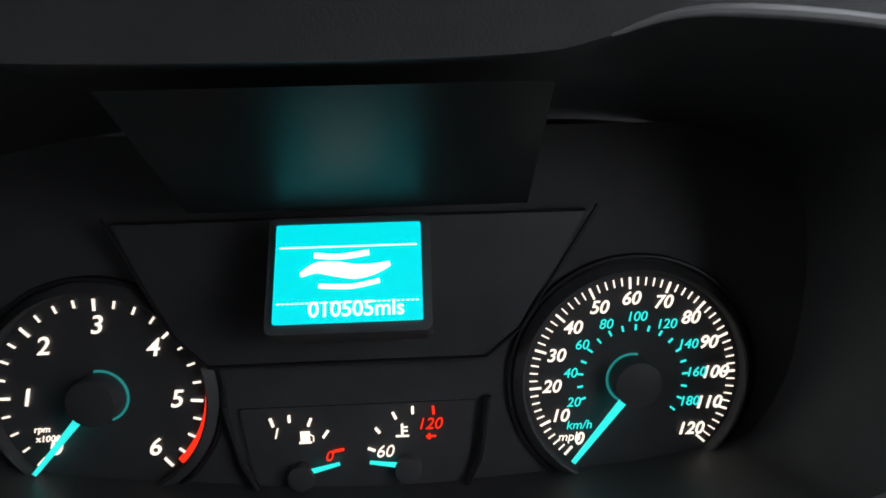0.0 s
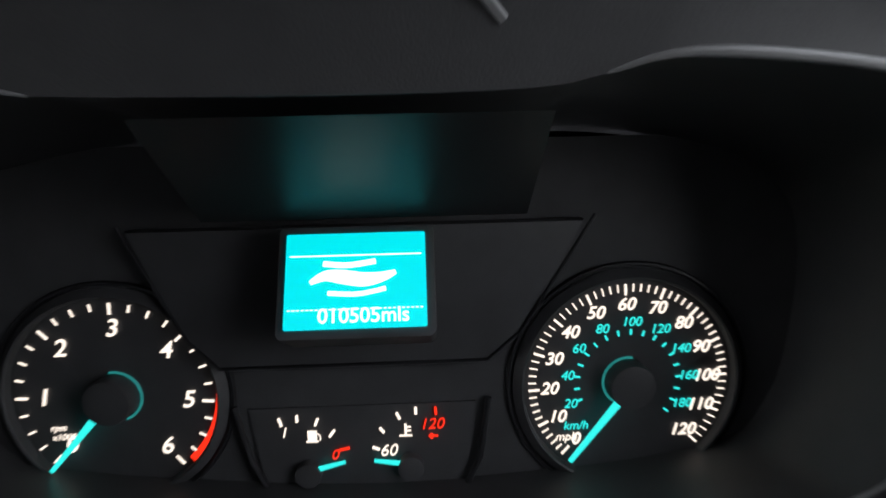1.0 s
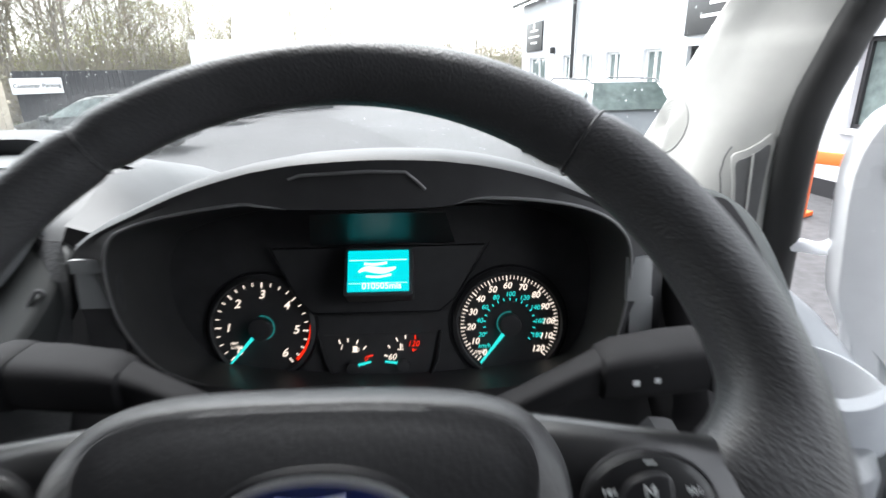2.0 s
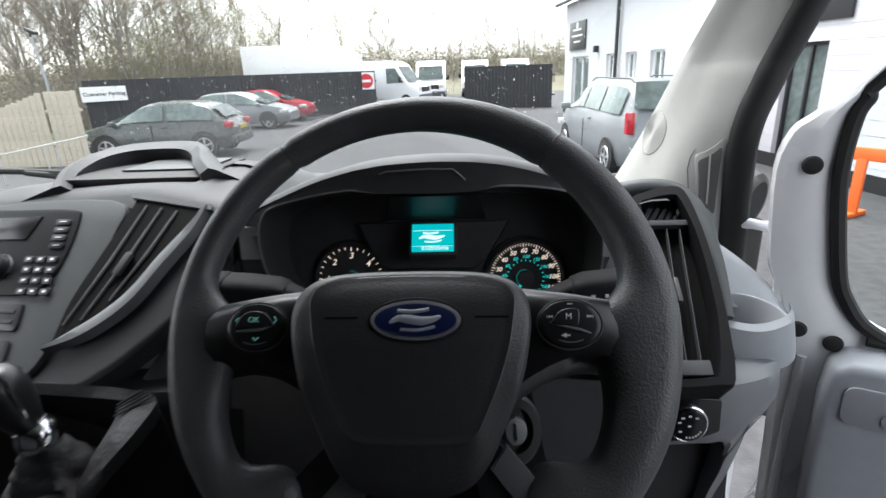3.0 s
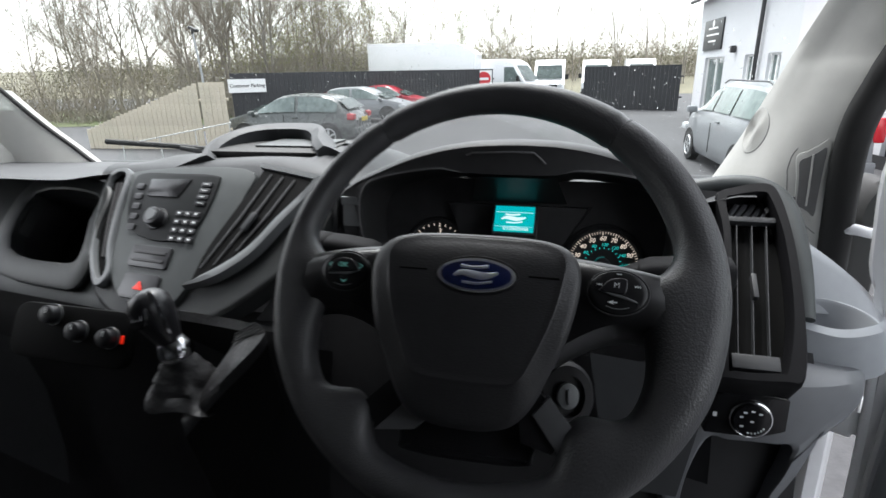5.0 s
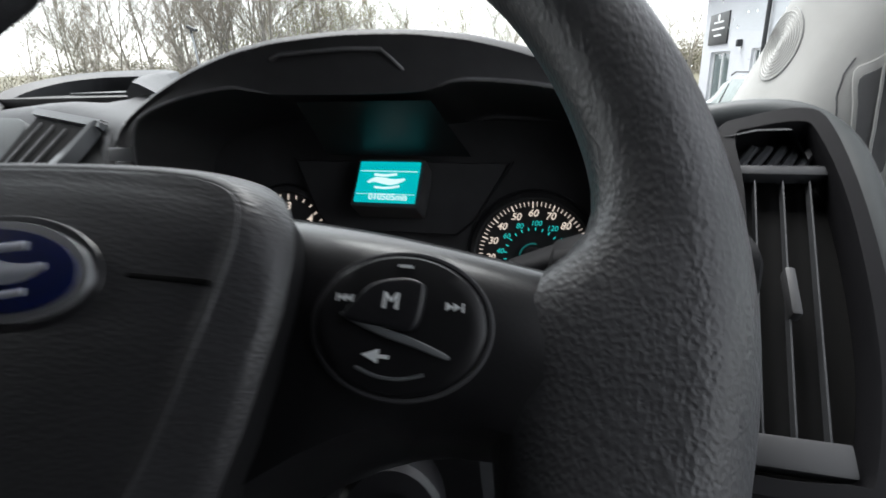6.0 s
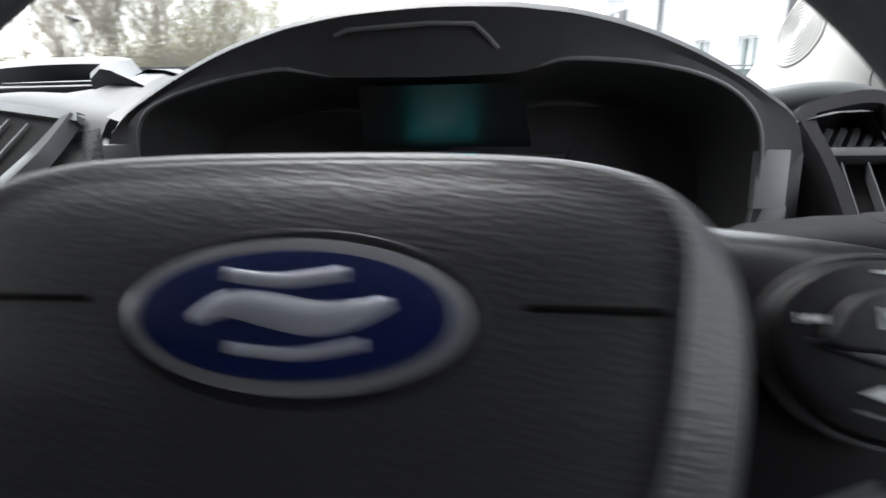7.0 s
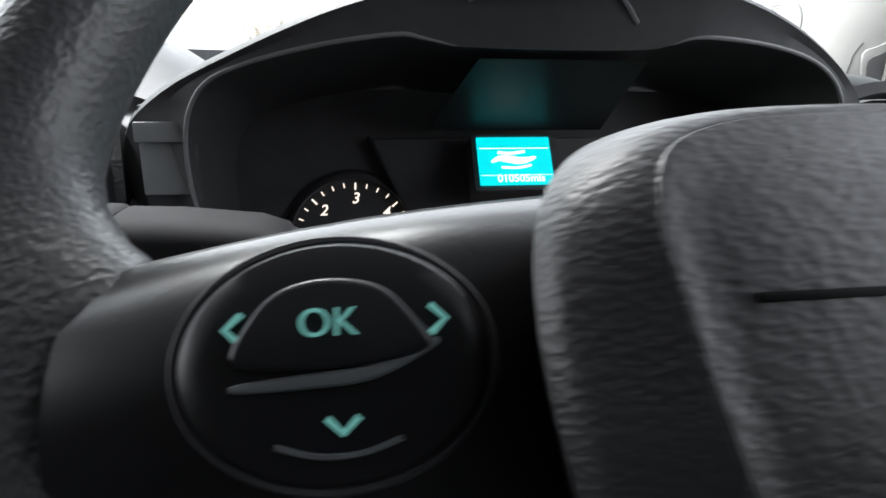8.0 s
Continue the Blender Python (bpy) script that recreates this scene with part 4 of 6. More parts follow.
def gear_lever():
    g = thing("gear_lever", Matrix.Translation((-0.351, 0.06, 1.539)), label="black gear lever with chrome collar and leather boot", category="gear lever")
    K = [(0.0125, 0.072), (0.0145, 0.077), (0.018, 0.088), (0.0225, 0.104), (0.0245, 0.117), (0.0235, 0.128), (0.018, 0.137), (0.0095, 0.1415), (0.0025, 0.1425)]
    lean = Matrix.Rotation(radians(6), 4, "X") @ Matrix.Rotation(radians(-17), 4, "Y")

    def turned(rows, sx=1.0):
        return move(loft([[(r * math.cos(2 * math.pi * j / 28) * sx, r * math.sin(2 * math.pi * j / 28), z) for j in range(28)] for r, z in rows], cap=True), lean)

    knob = part("knob", turned(K, 0.92), SATIN_BLACK, g)
    face = lean @ Matrix.Translation((0.001, -0.0180, 0.119)) @ Matrix.Rotation(radians(60), 4, "X") @ Matrix.Scale(0.8, 4)
    part("shift_plate", move(prism(rounded(0.034, 0.036, 0.012), 0.006, 0.002), face), PIANO, knob)
    for k in range(3):
        part("shift_mark", move(block(0.0012, 0.014, 0.0005, ((k - 1) * 0.008, 0, 0.0062)), face), MARK_WHITE, knob)
        part("shift_mark", move(block(0.003, 0.004, 0.0005, ((k - 1) * 0.008, 0.012, 0.0062), 0.0005), face), MARK_WHITE, knob)
    part("shift_mark", move(block(0.017, 0.0012, 0.0005, (0, 0, 0.0062)), face), MARK_WHITE, knob)
    part("chrome_strip", move(tube(spline([(0.0165, -0.010, 0.09), (0.0208, -0.011, 0.105), (0.0218, -0.0105, 0.118), (0.0195, -0.007, 0.130), (0.0125, -0.003, 0.140)], 5), 0.0034, 8, 0.5), lean), CHROME, knob)
    part("collar", turned([(0.015, 0.05), (0.0195, 0.056), (0.0205, 0.061), (0.0195, 0.068), (0.015, 0.076)]), CHROME, g)
    top = lean @ Vector((0, 0, 0.056))
    rings = []
    for k in range(11):
        f = k / 10
        c = Vector((-0.012, 0.004, -0.004)).lerp(top, f ** 0.9)
        ring = []
        for j in range(40):
            a = 2 * math.pi * j / 40
            r = (0.054 - 0.038 * f ** 0.7) * (1 + 0.10 * (1 - f) * math.sin(5 * a + 3 * f) + 0.05 * math.sin(f * 22 + 2 * math.cos(a)))
            ring.append(c + Vector((r * math.copysign(abs(math.cos(a)) ** 0.75, math.cos(a)), 0.85 * r * math.copysign(abs(math.sin(a)) ** 0.75, math.sin(a)), 0.006 * (1 - f) * math.sin(4 * a))))
        rings.append(ring)
    part("boot", loft(rings, cap=True), BOOT, g, "soft creased black leather gaiter")
    return g


BOOT = leather("gaiter_leather", (0.03, 0.03, 0.032), 0.45, (1, 1, 1), 0.4, 200)
gear_lever()


def console_bin():
    b = thing("console_bin", label="dark open storage bin with a ribbed edge beside the gear lever", category="storage bin")
    inner = spline([(-0.43, 0.125, 1.606), (-0.37, 0.113, 1.609), (-0.325, 0.103, 1.609), (-0.316, 0.092, 1.598), (-0.325, 0.075, 1.578), (-0.342, 0.055, 1.552), (-0.36, 0.038, 1.525)], 6)
    outer = spline([(-0.43, 0.118, 1.616), (-0.37, 0.107, 1.620), (-0.30, 0.09, 1.626), (-0.258, 0.072, 1.627), (-0.272, 0.058, 1.604), (-0.308, 0.04, 1.567), (-0.345, 0.018, 1.522)], 6)
    rows = [[p + Vector((0.008, 0.05, -0.07)) for p in inner], inner, [a.lerp(c, 0.5) + Vector((0, -0.001, 0.004)) for a, c in zip(inner, outer)], outer, [p + Vector((0.004, -0.004, -0.012)) for p in outer], [p + Vector((0.006, 0.03, -0.16)) for p in outer]]
    part("rim", loft(rows[:5], close=False), BOOT, b)
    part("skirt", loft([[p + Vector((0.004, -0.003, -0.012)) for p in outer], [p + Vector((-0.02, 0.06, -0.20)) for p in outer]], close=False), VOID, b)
    for k in range(4):
        part("rib", tube([inner[17 + k].lerp(outer[15 + k], f) + Vector((0, -0.002, 0.0045)) for f in (0.05, 0.35, 0.7, 0.95)], 0.0011, 6), DASH, b)
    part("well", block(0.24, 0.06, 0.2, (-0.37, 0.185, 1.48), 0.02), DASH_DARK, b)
    return b


console_bin()


def side_buttons(s):
    """Blank switch covers in a column beside the cluster."""
    b = thing("switch_blanks", label="column of three blank grey switch covers beside the cluster", category="switches", group="switch columns")
    lean = Matrix.Rotation(radians(-8), 4, "X")
    for z0, z1 in ((1.7455, 1.7345), (1.7335, 1.7045), (1.7035, 1.666)) if s < 0 else ((1.738, 1.7025), (1.7015, 1.6535), (1.6525, 1.632)):
        mz = (z0 + z1) / 2
        cx = -0.221 if s < 0 else 0.200 + (1.738 - mz) * 0.16
        yo = (0.2490 if s < 0 else 0.2430) - (mz - 1.71) * 0.14
        part("cover", block(0.026 if s < 0 else 0.019, 0.007, z0 - z1, (cx, yo, mz), 0.001, rot=lean), SWITCH_GREY, b)
    part("backing", block(0.030 if s < 0 else 0.025, 0.008, 0.09, (cx, 0.2535, 1.709 if s < 0 else 1.69), 0.002, rot=lean), CLUSTER_BLACK, b)
    return b


SWITCH_GREY = shade("switch_blank_grey", (0.22, 0.226, 0.233), 0.4, var=0.08, bump=0.2, bscale=1500)
side_buttons(-1), side_buttons(1)
GRAINED = leather("grained_dash", (0.07, 0.072, 0.076), 0.5, (1, 1, 1), 0.7, 420)
side = DASHBOARD
part("side_skin", loft([[(-0.248, 0.262, 1.755), (-0.27, 0.275, 1.752), (-0.31, 0.30, 1.75)], [(-0.25, 0.256, 1.70), (-0.275, 0.25, 1.69), (-0.315, 0.262, 1.67)], [(-0.25, 0.24, 1.65), (-0.28, 0.228, 1.64), (-0.33, 0.21, 1.61)], [(-0.25, 0.21, 1.59), (-0.28, 0.19, 1.58), (-0.36, 0.16, 1.56)]], close=False), GRAINED, side, "grained dark side panel")
part("emboss", tube(spline([(-0.262, 0.248, 1.715), (-0.266, 0.246, 1.72), (-0.274, 0.243, 1.708), (-0.29, 0.236, 1.68), (-0.30, 0.226, 1.655)], 5), 0.0016, 6), GRAINED, side)



def lower_dash():
    """The dark panels under the cluster, the column shroud and the key barrel."""
    d = thing("lower_dash", label="dark lower dash panels round the steering column", category="dashboard")
    part("cluster_skirt", loft([[(-0.27, 0.245, 1.63), (-0.16, 0.253, 1.606), (0, 0.254, 1.595), (0.16, 0.253, 1.606), (0.215, 0.25, 1.64)], [(-0.27, 0.20, 1.58), (-0.16, 0.2, 1.57), (0, 0.2, 1.57), (0.16, 0.2, 1.57), (0.215, 0.2, 1.60)], [(-0.27, 0.15, 1.40), (-0.16, 0.15, 1.40), (0, 0.15, 1.40), (0.16, 0.15, 1.40), (0.215, 0.15, 1.40)], [(-0.27, 0.13, 1.1), (-0.16, 0.13, 1.1), (0, 0.13, 1.1), (0.16, 0.13, 1.1), (0.215, 0.13, 1.1)]], close=False), DASH_DARK, d)
    part("column_shroud", loft([[(x, y, z + h * math.cos(q)) for q in [2 * math.pi * j / 24 for j in range(24)] for x in [w * math.sin(q)]] for w, h, y, z in ((0.055, 0.038, 0.04, 1.672), (0.07, 0.043, 0.07, 1.652), (0.078, 0.045, 0.14, 1.625), (0.08, 0.045, 0.25, 1.55))], cap=True), DASH_DARK, d)
    part("right_infill", loft([[(0.205, 0.30, 1.76), (0.24, 0.315, 1.755), (0.33, 0.32, 1.75)], [(0.205, 0.28, 1.68), (0.24, 0.27, 1.68), (0.33, 0.25, 1.68)], [(0.205, 0.25, 1.60), (0.24, 0.19, 1.60), (0.33, 0.18, 1.60)], [(0.205, 0.16, 1.45), (0.24, 0.15, 1.45), (0.33, 0.16, 1.45)], [(0.205, 0.14, 1.1), (0.24, 0.14, 1.1), (0.36, 0.16, 1.1)]], close=False), DASH_DARK, d)
    part("knee_grey", loft([[(0.10, 0.135, 1.61), (0.16, 0.132, 1.607), (0.225, 0.13, 1.605)], [(0.11, 0.12, 1.56), (0.16, 0.12, 1.555), (0.215, 0.12, 1.55)], [(0.13, 0.11, 1.46), (0.16, 0.11, 1.46), (0.20, 0.11, 1.46)]], close=False), DASH, d)
    m = Matrix.Translation((0.08, 0.055, 1.605)) @ Euler((radians(70), 0, radians(18))).to_matrix().to_4x4()
    barrel = part("key_barrel", lie(loft([[(r * math.cos(2 * math.pi * j / 32), r * math.sin(2 * math.pi * j / 32) * 1.25, z) for j in range(32)] for r, z in ((0.026, -0.03), (0.026, 0.0), (0.0235, 0.003), (0.0165, 0.003), (0.016, -0.004))], cap=True), 0, m), SATIN_BLACK, d)
    part("key_slot", lie(joined(prism(ellipse(0.0105, 0.0125, 28), 0.006, 0.0015), block(0.0028, 0.015, 0.003, (0, 0, 0.007), 0.0005)), -0.002, m), SILVER_TRIM, barrel)
    return d


lower_dash()


FRAME_BLACK = shade("frame_black", (0.006, 0.006, 0.007), 0.55, var=0.2, spec=0.12, bump=0.2, bscale=1300)


def side_vent():
    v = thing("side_air_vent", label="tall black air vent with upright slats at the door side", category="air vent")
    m = Matrix.Translation((0, 0.203, 1.67)) @ Euler((radians(37.6), 0, 0)).to_matrix().to_4x4()
    out = smooth2([(0.236, 0.122), (0.255, 0.136), (0.292, 0.145), (0.306, 0.128), (0.312, 0.06), (0.309, -0.03), (0.299, -0.1), (0.28, -0.108), (0.229, -0.11), (0.219, -0.098), (0.233, -0.005), (0.239, 0.07)], 4)
    inn = smooth2([(0.248, 0.114), (0.258, 0.122), (0.285, 0.128), (0.294, 0.118), (0.301, 0.06), (0.297, -0.03), (0.283, -0.092), (0.274, -0.098), (0.239, -0.1), (0.233, -0.092), (0.244, -0.005), (0.249, 0.07)], 4)
    part("frame", lie(frame_of(out, inn, 0.014, 0.004), 0.0, m), FRAME_BLACK, v)
    hood = [[(x, y, -0.05) for x, y in out], [(x * 1.004, y, 0.004) for x, y in out]]
    part("housing", lie(loft(hood), 0, m), FRAME_BLACK, v)
    # sheet behind the slats, near black in place of the duct's shade
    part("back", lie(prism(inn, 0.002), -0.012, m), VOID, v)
    part("cross_bar", lie(block(0.052, 0.008, 0.01, (0.274, 0.093, 0.002), 0.002), 0, m), DASH, v)
    part("grey_bar", lie(block(0.044, 0.016, 0.012, (0.2585, -0.0875, 0.003), 0.002), 0, m), VENT_BAR, v)
    for xt, xb in ((0.258, 0.244), (0.274, 0.2585), (0.289, 0.273)):
        part("slat", lie(loft([[(xt - 0.0005, 0.086, -0.003), (xt + 0.0005, 0.086, -0.003), (xt + 0.0005, 0.086, 0.004), (xt - 0.0005, 0.086, 0.004)], [(xb - 0.0005, -0.082, -0.003), (xb + 0.0005, -0.082, -0.003), (xb + 0.0005, -0.082, 0.004), (xb - 0.0005, -0.082, 0.004)]], cap=True), 0, m), DASH, v)
    for k in range(5):
        part("louvre", lie(tube([(0.250 + 0.009 * k, 0.1, 0.0), (0.262 + 0.009 * k, 0.119, 0.0)], 0.0032, 6, 0.6), 0, m), DASH, v)
    part("tab", lie(block(0.0055, 0.03, 0.01, (0.2665, 0.001, 0.006), 0.0018), 0, m), VENT_BAR, v)
    run = spline([(0.205, 0.150, -0.012), (0.235, 0.156, -0.010), (0.268, 0.158, -0.008), (0.297, 0.150, -0.007), (0.315, 0.125, -0.007), (0.321, 0.08, -0.009), (0.322, 0.03, -0.013), (0.320, -0.02, -0.020)], 5)
    part("shoulder", lie(tube(run, [0.010 + 0.004 * math.sin(math.pi * i / (len(run) - 1)) for i in range(len(run))], 12), 0, m), DASH_GREY, v, "rounded dark grey dash shoulder round the vent")
    return v


side_vent()


def door_side_panel():
    p = thing("cup_holder_panel", label="light grey dash end panel with a round cup holder", category="panel")
    crest = spline([(0.296, 0.25, 1.728), (0.318, 0.248, 1.716), (0.35, 0.246, 1.694), (0.384, 0.245, 1.666), (0.405, 0.236, 1.642), (0.408, 0.222, 1.632)], 5)
    back = [q + Vector((0.006, 0.012, -0.001)) for q in crest]
    far = [q + Vector((0.012, 0.06, -0.10)) for q in crest]
    foot = [Vector((min(q.x, 0.392) - 0.004, 0.218 - 0.02 * max(0, (q.x - 0.38) / 0.03), min(q.z - 0.004, 1.645))) for q in crest]
    deep = Matrix.Translation((0.046, -0.409, 1.924)) @ Matrix.Scale(1.1, 4) @ Matrix.Translation((-0.046, 0.409, -1.924))
    part("fin", move(loft([far, back, crest, [a.lerp(c, 0.12) + Vector((0, -0.003, 0)) for a, c in zip(crest, foot)], foot], close=False), deep), CUP_GREY, p)
    cx, cy, z0 = 0.331, 0.179, 1.655
    rows = []
    for rx, ry, z, sq in ((0.001, 0.001, z0 - 0.062, 1), (0.034, 0.036, z0 - 0.06, 1), (0.0365, 0.039, z0 - 0.05, 1), (0.041, 0.0435, z0 - 0.002, 1), (0.0425, 0.045, z0 + 0.001, 1), (0.0455, 0.047, z0 + 0.0005, 0.95), (0.047, 0.048, z0 - 0.005, 0.95)):
        rows.append([(cx + rx * (1 if math.cos(a) > 0 or z > z0 - 0.004 or rx < 0.042 else 1.3) * math.copysign(abs(math.cos(a)) ** sq, math.cos(a)), cy + ry * math.copysign(abs(math.sin(a)) ** sq, math.sin(a)), z + 0.1 * ry * math.sin(a) * (z > z0 - 0.03)) for a in (2 * math.pi * j / 48 for j in range(48))])
    part("cup_holder", move(loft(rows), deep), CUP_GREY, p)
    face = []
    for z, dx, dy in ((1.638, 0.0, 0.008), (1.632, 0.001, 0.001), (1.62, 0.003, 0.0), (1.592, 0.009, 0.0), (1.580, 0.011, 0.003), (1.574, 0.009, 0.014)):
        face.append(spline([(0.300 + dx, 0.194 + dy, z + 0.008), (0.325 + dx, 0.188 + dy, z + 0.003), (0.35 + dx, 0.185 + dy, z), (0.374 + dx, 0.188 + dy, z + 0.003), (0.396 + dx, 0.201 + dy, z + 0.008), (0.408 + dx, 0.235 + dy, z + 0.012)], 5))
    part("cup_body", loft(face, close=False), CUP_GREY, p)
    part("cup_clip", move(tube([(cx + 0.037 * math.cos(radians(a)), cy + 0.039 * math.sin(radians(a)), z0 + 0.001 - 0.004 * abs(a - 225) / 30) for a in range(190, 266, 6)], [0.002] + [0.0038] * 11 + [0.0025], 8, 1.3), deep), CUP_GREY, p)
    # lower panel that carries the lamp switch, with an open pocket below it
    out = smooth2([(0.20, 1.604), (0.25, 1.604), (0.298, 1.602), (0.34, 1.600), (0.376, 1.596), (0.384, 1.572), (0.366, 1.556), (0.346, 1.548), (0.338, 1.525), (0.325, 1.487), (0.31, 1.46), (0.302, 1.42), (0.285, 1.37), (0.25, 1.34), (0.20, 1.34), (0.19, 1.45)], 4)
    inn = smooth2([(0.228, 1.518), (0.25, 1.521), (0.275, 1.523), (0.295, 1.5235), (0.308, 1.5235), (0.313, 1.516), (0.312, 1.508), (0.310, 1.495), (0.306, 1.48), (0.298, 1.46), (0.291, 1.43), (0.284, 1.40), (0.275, 1.375), (0.25, 1.365), (0.215, 1.365), (0.212, 1.45)], 4)
    rings = []
    for k, y in ((0, 0.21), (0, 0.150), (0.1, 0.139), (0.25, 0.1365), (0.93, 0.1365), (1.0, 0.140), (1.0, 0.20)):
        rings.append([(x, y + 0.022 * max(0, (x - 0.29) / 0.065) ** 1.6, u[1] + (v[1] - u[1]) * k) for u, v in zip(out, inn) for x in [u[0] + (v[0] - u[0]) * k]])
    part("lower_skin", loft(rings), LOWER_GREY, p)
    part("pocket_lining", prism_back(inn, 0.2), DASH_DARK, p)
    return p


def prism_back(outline, y):
    return move(prism(outline, 0.004), Matrix.Translation((0, y, 0)) @ Matrix.Rotation(radians(90), 4, "X"))


LOWER_GREY = shade("lower_grey", (0.15, 0.156, 0.168), 0.5, var=0.06, bump=0.2, bscale=1500)
CUP_GREY = shade("cup_grey", (0.3, 0.318, 0.34), 0.5, var=0.06, bump=0.2, bscale=1500)
door_side_panel()


def light_switch():
    s = thing("light_switch", label="round chrome-ringed headlamp switch on a gloss black plate", category="switch")
    m = Matrix.Translation((0.262, 0.131, 1.559)) @ Euler((radians(84), 0, 0)).to_matrix().to_4x4()
    part("plate", lie(prism([(-0.034, 0.023), (-0.004, 0.0285), (0.030, 0.0262), (0.034, 0.023), (0.034, -0.010), (0.030, -0.0125), (0.008, -0.0215), (-0.041, -0.0225), (-0.043, -0.019)][::-1], 0.012, 0.002), -0.008, m), PIANO, s)
    part("ring", lie(tube([(0.0188 * math.cos(i * 0.1745), 0.0188 * math.sin(i * 0.1745), 0.006) for i in range(36)], 0.0018, 8, 1, True), 0, m), CHROME, s)
    kn = part("knob", lie(prism(ellipse(0.0172, 0.0176, 36), 0.008, 0.0015), 0.003, m), PIANO, s)
    for k, (x, y) in enumerate(((-0.01, 0.004), (-0.007, 0.009), (0.0, 0.011), (0.007, 0.009), (-0.009, -0.006), (0.0, 0.0))):
        part("symbol", lie(block(0.0035, 0.0018, 0.0004, (x, y, 0.0112), 0.0002), 0, m), MARK_WHITE, kn)
    for k in range(6):
        a = radians(-100 + 14 * k)
        part("symbol", lie(block(0.0016, 0.0016, 0.0004, (0.013 * math.cos(a), 0.013 * math.sin(a), 0.0112)), 0, m), MARK_WHITE, kn)
    part("side_symbol", lie(block(0.004, 0.005, 0.0004, (-0.033, 0, 0.0042), 0.0002), 0, m), MARK_WHITE, s)
    return s


light_switch()
# ---- cab shell ----
def pillar(name, s, cx):
    """A-pillar trim: a bent trough from dashboard to roof; s mirrors about the cab's middle."""
    inner = [(0.262, 0.60, 1.67), (0.28, 0.555, 1.72), (0.31, 0.507, 1.808), (0.332, 0.463, 1.889), (0.354, 0.419, 1.968), (0.46, 0.22, 2.33)]
    midl = [(0.30, 0.385, 1.68), (0.31, 0.40, 1.738), (0.332, 0.414, 1.814), (0.352, 0.412, 1.89), (0.373, 0.392, 1.963), (0.475, 0.205, 2.33)]
    outer = [(0.40, 0.42, 1.58), (0.39, 0.384, 1.668), (0.38, 0.367, 1.808), (0.393, 0.357, 1.89), (0.414, 0.342, 1.965), (0.508, 0.235, 2.33)]
    outside = [(0.425, 0.50, 1.55), (0.415, 0.47, 1.68), (0.405, 0.45, 1.80), (0.42, 0.44, 1.89), (0.442, 0.42, 1.98), (0.53, 0.27, 2.33)]
    rows = []
    for a, b, c, d in zip(*(spline(k, 5) for k in (inner, midl, outer, outside))):
        row = [a + Vector((0.002, 0.008, 0.0)), a, a.lerp(b, 0.45) - Vector((0.003, 0, 0)), a.lerp(b, 0.85) + (c - b) * 0.03, b + (c - b) * 0.16, b.lerp(c, 0.55) - Vector((0.003, 0.004, 0)), c, d]
        rows.append([Vector((cx + s * (p.x - cx), p.y, p.z)) for p in row])
    p = part(name, loft(rows, close=True, cap=True), PILLAR, None)
    return p


MID = -0.47
trims = []
for s in (1, -1):
    trim = tagged(pillar("pillar_trim", s, MID), "pale grey moulded windscreen pillar trim", "pillar trim", kind="structure")
    trims.append(trim)
    seal = [Vector((MID + s * (q[0] - MID), q[1] - 0.005, q[2])) for q in ((0.42, 0.40, 1.50), (0.409, 0.388, 1.65), (0.395, 0.37, 1.808), (0.409, 0.36, 1.885), (0.431, 0.345, 1.96), (0.525, 0.235, 2.33))]
    tagged(part("door_seal", tube(spline(seal, 6), 0.019, 12, 0.8), RUBBER), "black rubber door seal along the pillar", "seal", kind="structure")

ROOF_LIN = shade("roof_lining", (0.3, 0.305, 0.3), 0.85, var=0.06, fine=200)
tagged(part("ceiling", block(2.0, 1.6, 0.04, (MID, -0.52, 2.36), 0.01), ROOF_LIN), "pale grey cab roof lining", "ceiling", kind="structure")
tagged(part("floor", block(2.0, 2.2, 0.04, (MID, -0.35, 0.78), 0.005), shade("cab_mat", (0.02, 0.02, 0.02), 0.9, bump=0.4, bscale=300)), "black rubber cab floor", "floor", kind="structure")
tagged(part("bulkhead", block(2.0, 0.04, 1.6, (MID, -1.32, 1.57), 0.005), shade("bulkhead_grey", (0.06, 0.06, 0.065), 0.7)), "grey steel bulkhead behind the seats", "bulkhead", kind="structure")
# unseen dark walls, added to keep side light off the wheel and hub
LIGHT_STOP_DARK = shade("dark_light_stop", (0.07, 0.07, 0.075), 0.6, var=0.1, bump=0.3, bscale=1200)
tagged(part("wall_left", joined(block(0.05, 1.75, 0.85, (MID - 0.96, -0.45, 1.2), 0.01), block(0.05, 1.0, 0.75, (MID - 0.96, -0.81, 1.98), 0.01)), LIGHT_STOP_DARK), "unseen dark wall on the passenger side, added to hold back light", "door", kind="structure")
tagged(part("wall_right", block(0.05, 0.93, 1.55, (0.52, -0.845, 1.57), 0.01), LIGHT_STOP_DARK), "unseen dark wall added to narrow the light from the driver's door opening", "wall", kind="structure")
tagged(part("firewall", block(2.0, 0.04, 1.0, (MID, 0.95, 1.16), 0.01), DASH_DARK), "dark firewall under the dashboard", "wall", kind="structure")


def screen_at(u, v):
    """Windscreen skin: u across, v up."""
    x = MID + u * (0.86 - 0.10 * v)
    bow = 1 - u * u
    return (x, 0.60 + 0.36 * bow - v * (0.32 + 0.30 * bow), 1.655 + 0.02 * bow + v * 0.69)


tagged(part("roof_header", tube([(MID - 0.95, 0.24, 2.33), (MID, 0.30, 2.35), (MID + 0.95, 0.24, 2.33)], 0.05, 10), ROOF_LIN), "pale trim above the windscreen", "header", kind="structure")
